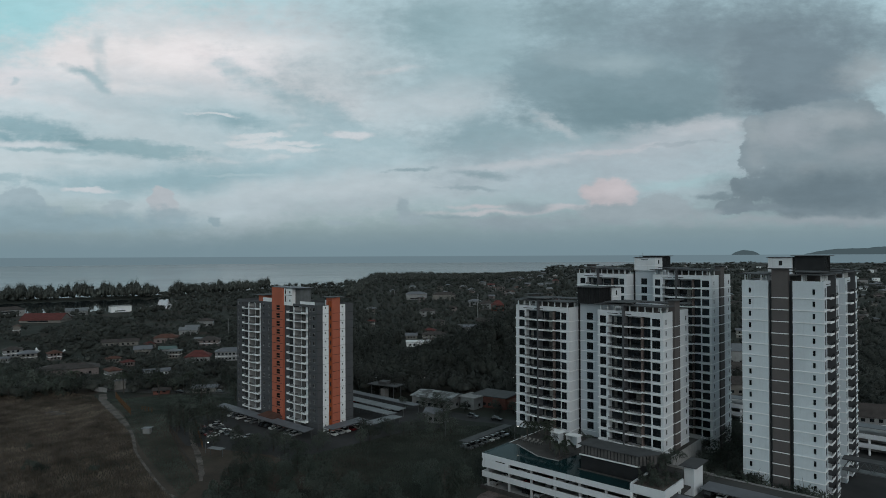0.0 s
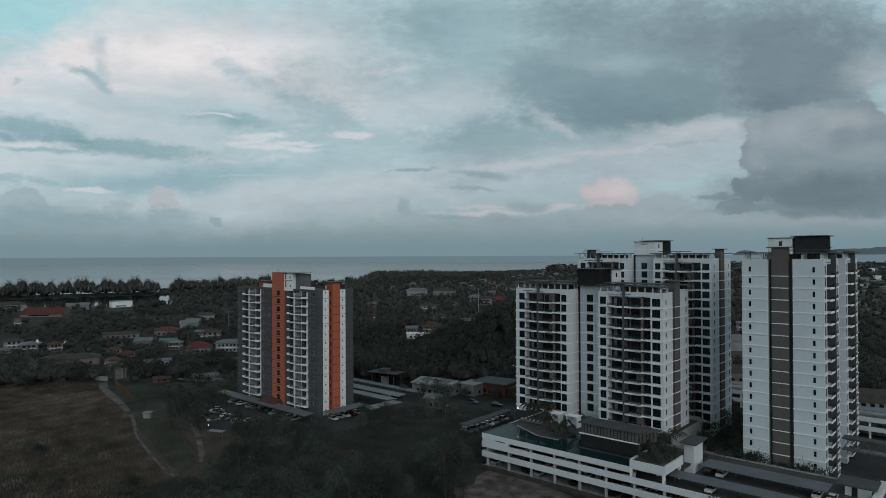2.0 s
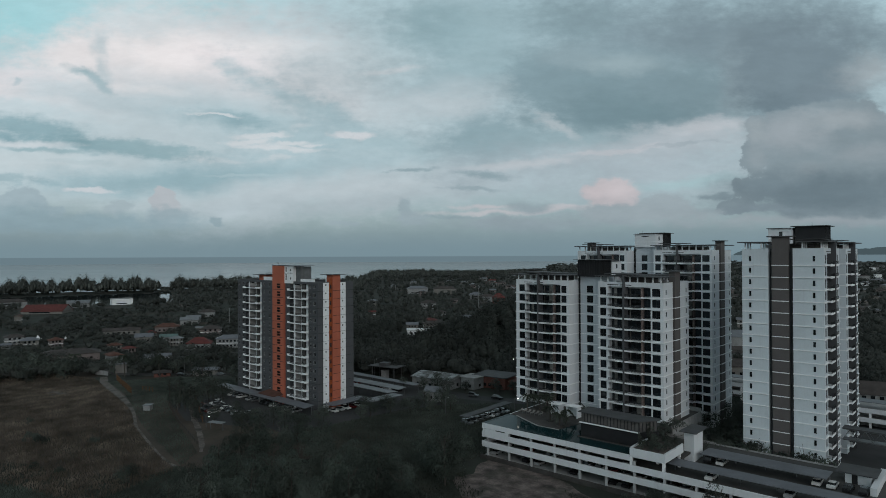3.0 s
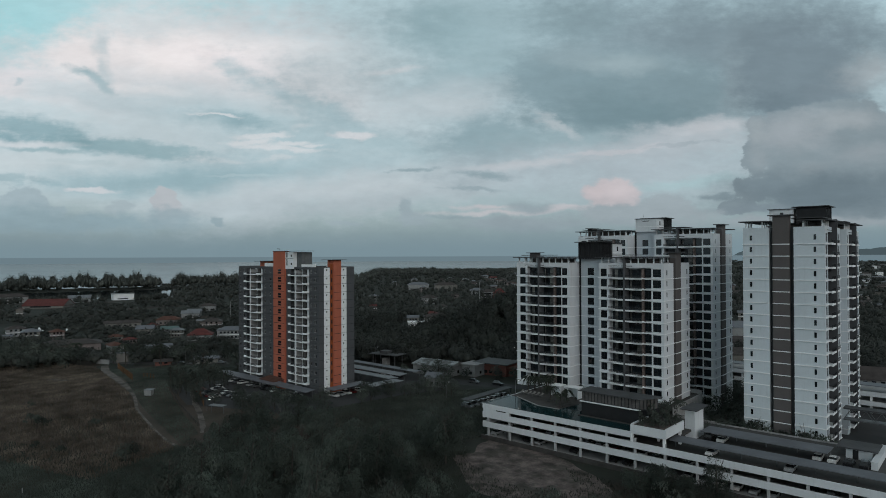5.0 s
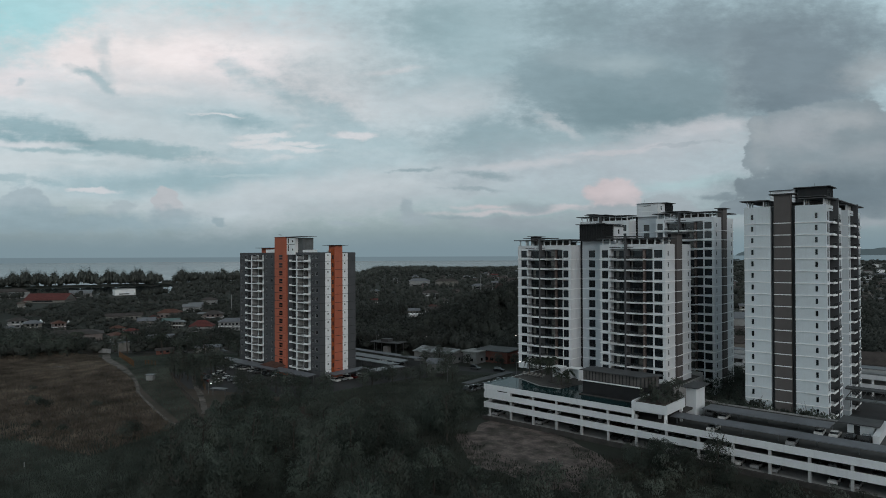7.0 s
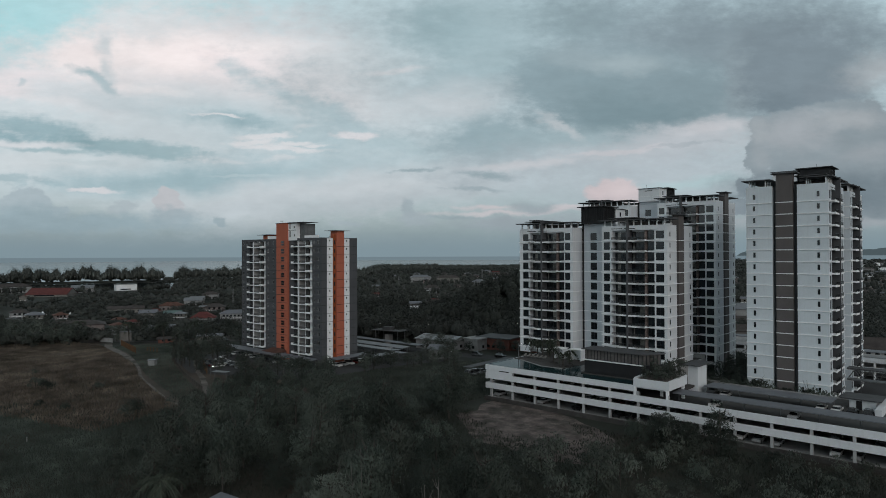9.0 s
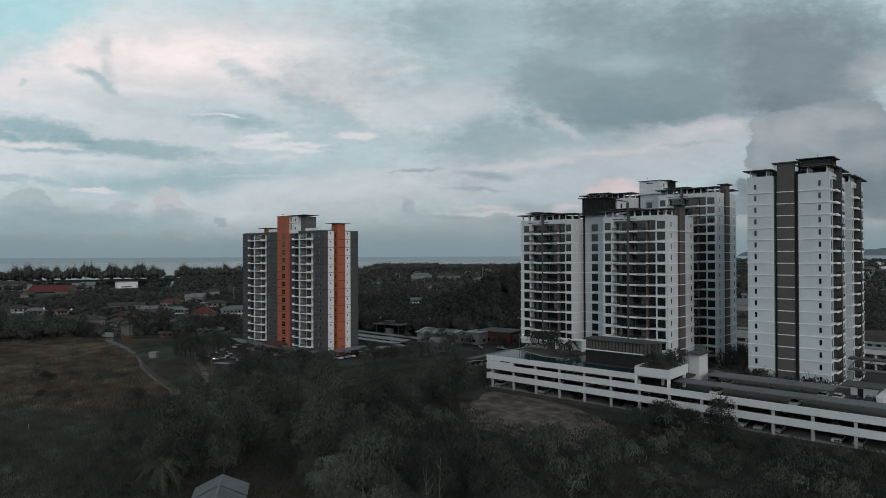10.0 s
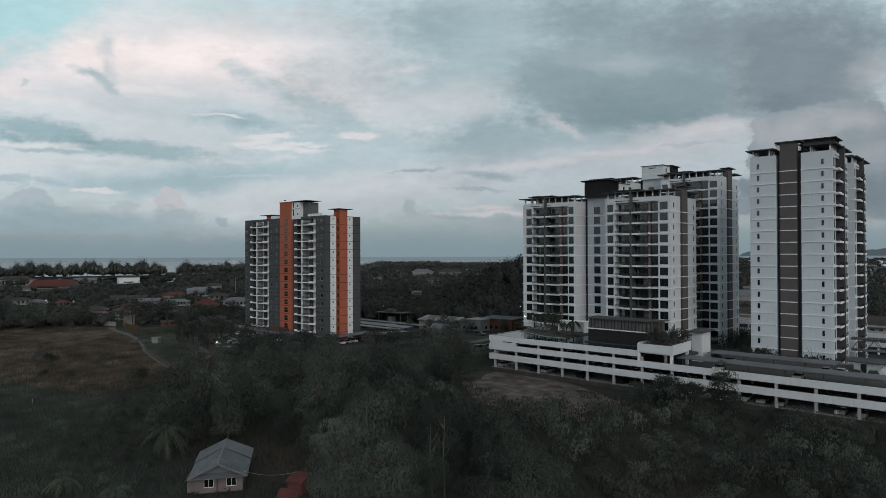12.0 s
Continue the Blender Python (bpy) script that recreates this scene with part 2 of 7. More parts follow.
    cloud(0.637, 0.209, 0.071, 0.0320, (130, 146, 154), 0.1, 0, 1.0, puff, 0.22)
    cloud(0.552, 0.191, 0.050, 0.0231, (152, 163, 170), 0.8, 0, 0.9, puff, 0.5)
    cloud(0.499, 0.194, 0.018, 0.0142, (150, 162, 168), 0.7, 0, 0.8, puff, 0.6)
    cloud(0.499, 0.146, 0.016, 0.0196, (142, 155, 162), 0.8, 0, 0.7, puff, 0.6)
    cloud(0.637, 0.209, 0.053, 0.0125, (154, 165, 171), 0.8, 0, 0.85, puff, 0.5)
    cloud(0.677, 0.155, 0.044, 0.0142, (150, 161, 168), 0.9, 0, 0.6, puff, 0.6)
    cloud(0.584, 0.133, 0.023, 0.0107, (142, 155, 162), 0.7, 0, 0.7, puff, 0.6)
    cloud(0.610, 0.093, 0.147, 0.0338, (106, 123, 132), 0.6, 0, 1.0, puff, 0.3)
    cloud(0.504, 0.106, 0.027, 0.0125, (116, 133, 142), 0.7, 0, 0.8, puff, 0.5)
    cloud(0.486, 0.067, 0.071, 0.0053, (122, 138, 147), 0.6, 0, 0.9, wisp, 0.4)
    cloud(0.593, 0.048, 0.169, 0.0071, (150, 161, 168), 0.8, 0, 0.85, puff, 0.6)
    cloud(0.268, 0.089, 0.036, 0.0231, (180, 179, 184), 0.28, 0, 1.0, puff, 0.6)
    cloud(0.242, 0.096, 0.018, 0.0178, (180, 179, 184), 0.28, 0, 1.0, puff, 0.6)
    cloud(0.279, 0.106, 0.020, 0.0125, (180, 179, 184), 0.28, 0, 1.0, puff, 0.6)
    cloud(0.297, 0.089, 0.014, 0.0142, (180, 179, 184), 0.28, 0, 1.0, puff, 0.6)
    cloud(0.259, 0.106, 0.014, 0.0107, (180, 179, 184), 0.28, 0, 1.0, puff, 0.6)
    cloud(0.277, 0.103, 0.025, 0.0125, (196, 190, 194), 0.7, 0, 0.8, puff, 0.6)
    cloud(0.246, 0.099, 0.014, 0.0107, (194, 188, 192), 0.7, 0, 0.8, puff, 0.6)
    cloud(0.317, 0.062, 0.098, 0.0196, (150, 164, 171), 0.3, 0, 1.0, puff, 0.5)
    cloud(0.352, 0.078, 0.027, 0.0160, (150, 164, 171), 0.3, 0, 1.0, puff, 0.5)
    cloud(0.383, 0.069, 0.023, 0.0142, (150, 164, 171), 0.3, 0, 1.0, puff, 0.5)
    cloud(0.254, 0.069, 0.023, 0.0125, (150, 164, 171), 0.3, 0, 1.0, puff, 0.5)
    cloud(0.130, 0.046, 0.125, 0.0107, (142, 157, 165), 0.6, 0, 0.9, puff, 0.6)
    cloud(-0.662, 0.089, 0.030, 0.0214, (156, 175, 183), 0.18, 0, 1.0, puff, 0.5)
    cloud(-0.681, 0.078, 0.023, 0.0196, (156, 175, 183), 0.18, 0, 1.0, puff, 0.5)
    cloud(-0.631, 0.078, 0.014, 0.0125, (156, 175, 183), 0.18, 0, 1.0, puff, 0.5)
    cloud(-0.609, 0.064, 0.021, 0.0125, (156, 175, 183), 0.18, 0, 1.0, puff, 0.5)
    cloud(-0.671, 0.058, 0.071, 0.0196, (140, 163, 172), 0.6, 0, 1.0, puff, 0.5)
    cloud(-0.506, 0.080, 0.020, 0.0107, (160, 177, 184), 0.25, 0, 0.9, puff, 0.5)
    cloud(-0.520, 0.069, 0.016, 0.0089, (160, 177, 184), 0.25, 0, 0.9, puff, 0.5)
    cloud(-0.432, 0.090, 0.016, 0.0160, (174, 182, 188), 0.16, 0, 1.0, puff, 0.5)
    cloud(-0.440, 0.078, 0.020, 0.0125, (174, 182, 188), 0.16, 0, 1.0, puff, 0.5)
    cloud(-0.423, 0.074, 0.016, 0.0125, (174, 182, 188), 0.16, 0, 1.0, puff, 0.5)
    cloud(-0.432, 0.058, 0.039, 0.0160, (150, 168, 176), 0.35, 0, 1.0, puff, 0.5)
    cloud(-0.352, 0.052, 0.009, 0.0089, (142, 162, 170), 0.3, 0, 0.9, puff, 0.5)
    cloud(-0.564, 0.049, 0.160, 0.0142, (138, 161, 170), 0.6, 0, 1.0, puff, 0.5)
    cloud(-0.055, 0.071, 0.007, 0.0142, (148, 166, 174), 0.4, 28, 0.85, puff, 0.6)
    cloud(-0.041, 0.053, 0.020, 0.0071, (150, 167, 175), 0.5, 0, 0.8, puff, 0.6)
    cloud(-0.155, 0.048, 0.023, 0.0062, (150, 167, 175), 0.5, 0, 0.8, puff, 0.6)
    # uneven grain of the cloud sheet, then the haze along the horizon
    soft = g.noise(g.join(u, g.math("MULTIPLY", v, 2.0), 2.0), 5.0, 7, 0.55)
    sky = g.mix(1.0, sky, g.step(soft, 0.25, 0.75, 0.92, 1.08, "LINEAR"), "MULTIPLY")
    grain = g.noise(g.join(u, g.math("MULTIPLY", v, 2.6), 0.0), 26.0, 6, 0.6)
    sky = g.mix(1.0, sky, g.step(grain, 0.25, 0.75, 0.95, 1.05, "LINEAR"), "MULTIPLY")
    sky = g.mix(g.step(v, 0.058, 0.004, 0.0, 0.85), sky, tone(116, 139, 149))
    # unseen sky overhead is darkened, to dim the light on the ground
    sky = g.mix(g.step(v, 0.44, 0.95), sky, (0.150, 0.185, 0.200))
    # the sky behind the view, towards the low hidden sun, is brighter and paler
    sky = g.mix(g.step(y, 0.25, -0.6), sky, g.vec("MULTIPLY", sky, (BEHIND * 1.04, BEHIND, BEHIND * 0.98)))
    sky = g.vec("MULTIPLY", sky, (BRIGHT, BRIGHT, BRIGHT))
    # open sea under the horizon
    sky = g.mix(g.step(v, -0.0035, -0.0045), sky, (0.137, 0.199, 0.231))
    # hazy island and headland on the horizon
    rough = g.math("MULTIPLY", g.noise(g.join(u, 0.0, 0.0), 60.0, 4), 0.003)
    for cu, half, high in ((0.483, 0.021, 0.0062), (0.665, 0.085, 0.0085), (0.705, 0.050, 0.0110)):
        k = g.math("DIVIDE", g.math("SUBTRACT", u, cu), half)
        top = g.math("SUBTRACT", g.math("ADD", g.math("MULTIPLY", g.math("SUBTRACT", 1.0, g.math("POWER", g.math("ABSOLUTE", k), 2.6)), high), rough), 0.0045)
        inside_it = g.math("MULTIPLY", g.math("LESS_THAN", v, top), g.math("MULTIPLY", g.math("GREATER_THAN", v, -0.0042), g.math("GREATER_THAN", y, 0.0)))
        sky = g.mix(inside_it, sky, (0.060, 0.088, 0.100))
    g.put(back.inputs[0], sky)
    back.inputs[1].default_value = 1.0


BRIGHT = 1.22
SUN_FROM = 118.0        # compass turn of the hidden sun, from +y towards +x
BEHIND = 1.4
evening_sky()
sun = new("evening_sun", bpy.data.lights.new("evening_sun", "SUN"))
sun.data.energy, sun.data.angle, sun.data.color = 0.55, radians(35), (1.0, 0.95, 0.9)
sun.matrix_world = look((0, 0, 200), (-math.sin(radians(SUN_FROM)) * 100, -math.cos(radians(SUN_FROM)) * 100, 200 - 45))

# ---------------------------------------------------------------- materials
def surface(name, colour, rough=0.8, metal=0.0, vary=0.25, scale=0.6, fine=6.0, streak=0.0, bump=0.15, second=None, share=0.5, per_piece=0.0, spec=0.3):
    """A worn surface: two scales of blotches, optional run-off streaks, a second colour in patches and fine relief."""
    m = bpy.data.materials.new(name)
    m.use_nodes = True
    g = Graph(m.node_tree)
    b = g.nodes["Principled BSDF"]
    at = g.node("ShaderNodeNewGeometry").outputs["Position"]
    big, small = g.noise(at, scale, 4), g.noise(at, fine, 4, 0.6)
    c = colour
    if second:
        c = g.mix(g.step(g.noise(at, scale * 0.55, 5, 0.6), 0.62 - share * 0.3, 0.78 - share * 0.3), c, second)
    c = g.mix(1.0, c, g.step(big, 0.3, 0.7, 1 - vary, 1 + vary * 0.6, "LINEAR"), "MULTIPLY")
    c = g.mix(1.0, c, g.step(small, 0.3, 0.7, 1 - vary * 0.6, 1 + vary * 0.4, "LINEAR"), "MULTIPLY")
    if streak:
        run = g.noise(g.vec("MULTIPLY", at, (1.6, 1.6, 0.09)), 1.0, 5, 0.65)
        c = g.mix(g.step(run, 0.52, 0.78, 0.0, streak), c, (0.10, 0.10, 0.095))
    if per_piece:
        r = g.node("ShaderNodeObjectInfo").outputs["Random"]
        c = g.mix(1.0, c, g.step(r, 0.0, 1.0, 1 - per_piece, 1 + per_piece, "LINEAR"), "MULTIPLY")
    g.put(b.inputs["Base Color"], c)
    g.put(b.inputs["Roughness"], g.step(small, 0.2, 0.8, max(rough - 0.1, 0.02), min(rough + 0.1, 1), "LINEAR"))
    b.inputs["Metallic"].default_value = metal
    b.inputs["Specular IOR Level"].default_value = spec
    if bump:
        n = g.node("ShaderNodeBump")
        n.inputs["Strength"].default_value = bump
        n.inputs["Distance"].default_value = 0.03
        g.put(n.inputs["Height"], small)
        g.put(b.inputs["Normal"], n.outputs[0])
    return m


def leaves(name, colour, other, light=0.25, clump=0.0):
    """Foliage: colour changes from leaf to leaf and from tree to tree; a little light comes through."""
    m = bpy.data.materials.new(name)
    m.use_nodes = True
    g = Graph(m.node_tree)
    b = g.nodes["Principled BSDF"]
    isle = g.node("ShaderNodeNewGeometry").outputs["Random Per Island"]
    tree = g.node("ShaderNodeObjectInfo").outputs["Random"]
    at = g.node("ShaderNodeNewGeometry").outputs["Position"]
    c = g.mix(isle, colour, other)
    c = g.mix(1.0, c, g.step(tree, 0, 1, 0.66, 1.42, "LINEAR"), "MULTIPLY")
    c = g.mix(1.0, c, g.step(g.noise(at, 0.035, 3), 0.3, 0.7, 0.65, 1.4, "LINEAR"), "MULTIPLY")
    if clump:
        # neighbouring crowns differ
        c = g.mix(1.0, c, g.step(g.noise(at, 0.14, 2), 0.3, 0.7, 1 - clump, 1 + clump, "LINEAR"), "MULTIPLY")
    g.put(b.inputs["Base Color"], c)
    b.inputs["Roughness"].default_value = 0.7
    b.inputs["Specular IOR Level"].default_value = 0.15
    t = g.node("ShaderNodeBsdfTranslucent")
    g.put(t.inputs[0], c)
    mixer = g.node("ShaderNodeMixShader")
    mixer.inputs[0].default_value = light
    g.put(mixer.inputs[1], b.outputs[0])
    g.put(mixer.inputs[2], t.outputs[0])
    g.put(g.nodes["Material Output"].inputs[0], mixer.outputs[0])
    return m


def water(name, colour, rough, wave, size, lane=(0.5, 0.5)):
    m = bpy.data.materials.new(name)
    m.use_nodes = True
    g = Graph(m.node_tree)
    b = g.nodes["Principled BSDF"]
    at = g.node("ShaderNodeNewGeometry").outputs["Position"]
    wide = g.noise(g.vec("MULTIPLY", at, (1, 1, 1)), 0.0025, 4)
    g.put(b.inputs["Base Color"], g.mix(g.step(wide, 0.35, 0.65), colour, tuple(k * 1.5 for k in colour)))
    g.put(b.inputs["Roughness"], g.step(wide, 0.3, 0.7, rough, rough * 1.6, "LINEAR"))
    b.inputs["IOR"].default_value = 1.33
    # wind lanes lie across the view
    lanes = g.noise(g.vec("MULTIPLY", g.spin(at, -HEADING), (0.0011, 0.0075, 1.0)), 1.0, 5, 0.6)
    # the low sky's reflection is toned down with distance
    out = g.node("ShaderNodeVectorMath")
    out.operation = "LENGTH"
    g.put(out.inputs[0], at)
    far = g.step(out.outputs["Value"], 900, 4900, 1.0, 0.6, "LINEAR")
    g.put(b.inputs["Specular IOR Level"], g.math("MULTIPLY", far, g.step(lanes, 0.35, 0.65, lane[0], lane[1])))
    # a dark matt share grows outward, dimming the far water to the horizon band
    dull, blend = g.node("ShaderNodeBsdfDiffuse"), g.node("ShaderNodeMixShader")
    g.put(dull.inputs[0], tuple(k * 2.2 for k in colour))
    g.put(blend.inputs[0], g.step(out.outputs["Value"], 1300, 4900, 0.0, 0.24, "LINEAR"))
    g.put(blend.inputs[1], b.outputs[0])
    g.put(blend.inputs[2], dull.outputs[0])
    g.put(g.nodes["Material Output"].inputs[0], blend.outputs[0])
    n = g.node("ShaderNodeBump")
    n.inputs["Strength"].default_value = wave
    n.inputs["Distance"].default_value = size * 0.1
    g.put(n.inputs["Height"], g.noise(at, 1.0 / size, 4, 0.6))
    g.put(b.inputs["Normal"], n.outputs[0])
    return m


def glass(name, colour, rough=0.08):
    m = surface(name, colour, rough, 0.0, 0.4, 0.25, 1.3, bump=0.0, per_piece=0.5, spec=0.6)
    return m


def lamp_glow(name, colour, power):
    m = bpy.data.materials.new(name)
    m.use_nodes = True
    b = m.node_tree.nodes["Principled BSDF"]
    b.inputs["Emission Color"].default_value, b.inputs["Emission Strength"].default_value = (*colour, 1), power
    return m


WHITE = surface("white_render", (0.640, 0.662, 0.690), 0.85, streak=0.16, vary=0.07, scale=0.12, fine=2.5, bump=0.05)
ICE = surface("ice_blue_render", (0.585, 0.635, 0.675), 0.85, streak=0.14, vary=0.07, scale=0.12, fine=2.5, bump=0.05)
BLUISH = surface("pale_blue_render", (0.520, 0.555, 0.595), 0.85, streak=0.14, vary=0.07, scale=0.12, fine=2.5, bump=0.05)
TRIM = surface("white_trim", (0.80, 0.815, 0.83), 0.8, streak=0.15, vary=0.08, scale=0.3, fine=3, bump=0.05)
GREY = surface("mid_grey_render", (0.112, 0.101, 0.100), 0.85, streak=0.10, vary=0.12, scale=0.2, fine=3, bump=0.05)
CHARCOAL = surface("charcoal_render", (0.080, 0.083, 0.090), 0.85, streak=0.08, vary=0.14, scale=0.18, fine=3, bump=0.05)
BLACK = surface("black_louvre_metal", (0.018, 0.018, 0.020), 0.6, vary=0.3, scale=0.5)
ORANGE = surface("orange_render", (0.44, 0.128, 0.078), 0.85, streak=0.10, vary=0.12, scale=0.2, fine=3, bump=0.05)
COLUMN = surface("grey_painted_column", (0.40, 0.41, 0.42), 0.9, streak=0.25, vary=0.15, scale=0.4, fine=4)
CONCRETE = surface("concrete", (0.30, 0.30, 0.30), 0.9, streak=0.3, vary=0.25, scale=0.4, fine=5)
DECK = surface("deck_paving", (0.062, 0.058, 0.056), 0.9, vary=0.3, scale=0.4, fine=4)
ROOF_DARK = surface("dark_roof_sheet", (0.070, 0.072, 0.076), 0.7, vary=0.25, scale=0.4, fine=3)
ROOF_GREY = surface("grey_metal_sheet", (0.138, 0.147, 0.165), 0.55, vary=0.18, scale=0.3, fine=3, streak=0.2)
ROOF_PALE = surface("pale_metal_sheet", (0.165, 0.177, 0.190), 0.55, vary=0.2, scale=0.3, fine=3, streak=0.25)
ROOF_WORN = surface("weathered_white_sheet", (0.34, 0.365, 0.375), 0.7, vary=0.35, scale=0.5, fine=2, streak=0.3, second=(0.10, 0.10, 0.10), share=0.7)
ROOF_PATCHED = surface("patched_grey_sheet", (0.125, 0.142, 0.155), 0.6, vary=0.3, scale=0.35, fine=2, streak=0.2, second=(0.18, 0.19, 0.205), share=0.55)
ROOF_RED = surface("red_roof_tile", (0.115, 0.035, 0.032), 0.85, vary=0.3, scale=0.4, fine=4)
ROOF_RUST = surface("rusty_roof_tile", (0.105, 0.050, 0.038), 0.85, vary=0.35, scale=0.4, fine=4)
ROOF_BROWN = surface("brown_roof_tile", (0.060, 0.052, 0.050), 0.85, vary=0.35, scale=0.4, fine=4)
ROOF_GREEN = surface("green_metal_sheet", (0.10, 0.155, 0.15), 0.6, vary=0.2, scale=0.4, fine=3)
CREAM = surface("cream_wall", (0.185, 0.177, 0.165), 0.9, vary=0.2, scale=0.4, fine=4, streak=0.25)
PALE = surface("pale_wall", (0.255, 0.258, 0.26), 0.9, vary=0.2, scale=0.4, fine=4, streak=0.25)
PINKISH = surface("pinkish_wall", (0.20, 0.168, 0.163), 0.9, vary=0.2, scale=0.4, fine=4, streak=0.25)
BRICKRED = surface("brick_red_wall", (0.150, 0.062, 0.050), 0.9, vary=0.2, scale=0.4, fine=4, streak=0.2)
GLASS = glass("dark_window_glass", (0.012, 0.016, 0.020))
GLASS_SOFT = glass("curtained_glass", (0.17, 0.165, 0.155), 0.25)
# wall colour with the dimness of the balcony recesses put into it
INNER = surface("shaded_room_wall", (0.10, 0.098, 0.095), 0.9, vary=0.3, scale=0.8, fine=3, per_piece=0.3)
RAIL = surface("tinted_rail_glass", (0.060, 0.066, 0.070), 0.2, vary=0.2, per_piece=0.3)
RAIL.node_tree.nodes["Principled BSDF"].inputs["Alpha"].default_value = 0.28
LANE_ASPHALT = surface("worn_asphalt", (0.075, 0.074, 0.073), 0.9, vary=0.3, scale=0.12, fine=2)
PIPES = surface("stained_service_wall", (0.165, 0.128, 0.118), 0.9, vary=0.6, scale=0.9, fine=4, per_piece=0.3)
METAL = surface("weathered_steel", (0.16, 0.165, 0.17), 0.5, 0.6, vary=0.2)
TIMBER = surface("brown_timber_slats", (0.105, 0.098, 0.096), 0.8, vary=0.3, scale=0.5)
ASPHALT = surface("asphalt", (0.045, 0.045, 0.047), 0.9, vary=0.25, scale=0.12, fine=3)
SOIL = surface("dry_soil", (0.150, 0.122, 0.114), 0.95, vary=0.6, scale=0.3, fine=2.2, bump=1.0, second=(0.078, 0.070, 0.062), share=0.6)
TRACK = surface("worn_track", (0.135, 0.118, 0.108), 0.95, vary=0.5, scale=0.25, fine=1.4, second=(0.05, 0.046, 0.036), share=0.45)
LAWN = surface("rough_grass", (0.028, 0.033, 0.026), 0.95, vary=0.45, scale=0.05, fine=0.9, bump=0.6, second=(0.046, 0.036, 0.028), share=0.45)
BARK = surface("bark", (0.062, 0.055, 0.049), 0.95, vary=0.35, scale=1.2, fine=7)
PALEBARK = surface("bleached_dead_wood", (0.17, 0.16, 0.15), 0.9, vary=0.25, scale=1.2, fine=7)
LEAF = leaves("dull_green_leaves", (0.068, 0.083, 0.071), (0.080, 0.095, 0.081), 0.42, 0.25)
LEAF_GREY = leaves("grey_green_leaves", (0.094, 0.108, 0.093), (0.108, 0.122, 0.105), 0.42, 0.2)
LEAF_DARK = leaves("dark_green_leaves", (0.056, 0.066, 0.057), (0.066, 0.076, 0.065), 0.3, 0.2)
LEAF_FAR = leaves("far_wood_leaves", (0.056, 0.062, 0.057), (0.080, 0.086, 0.077), 0.1, 0.35)
LEAF_HILL = leaves("deep_wood_leaves", (0.034, 0.039, 0.034), (0.048, 0.052, 0.046), 0.08, 0.3)
FROND_PALE = leaves("pale_palm_fronds", (0.050, 0.066, 0.050), (0.090, 0.104, 0.080), 0.2)
FROND = leaves("palm_frond_leaves", (0.022, 0.030, 0.022), (0.044, 0.052, 0.038), 0.15)
GRASS = leaves("tall_grass_blades", (0.084, 0.072, 0.056), (0.116, 0.093, 0.078), 0.25, 0.45)
SCRUB = leaves("brownish_scrub_leaves", (0.056, 0.066, 0.054), (0.076, 0.084, 0.069), 0.35, 0.25)
SEA = water("sea_water", (0.016, 0.028, 0.034), 0.10, 0.12, 6.0, (0.13, 0.34))
POND = water("still_water", (0.018, 0.024, 0.026), 0.03, 0.05, 2.0)
POOL = water("pool_water", (0.008, 0.026, 0.029), 0.05, 0.05, 0.8, (0.09, 0.13))
TYRE = surface("tyre_rubber", (0.02, 0.02, 0.02), 0.9)
CAR_PAINTS = [surface("car_paint_" + n, c, 0.25, 0.2, 0.05, bump=0, spec=0.5) for n, c in
              (("white", (0.72, 0.72, 0.72)), ("silver", (0.36, 0.37, 0.38)), ("black", (0.02, 0.02, 0.022)), ("grey", (0.12, 0.125, 0.13)), ("red", (0.13, 0.015, 0.016)))]
CAR_GLASS = surface("car_glass", (0.015, 0.018, 0.02), 0.08, spec=0.6, bump=0)
GLOW = lamp_glow("lamp_light", (1.0, 0.95, 0.85), 6.0)

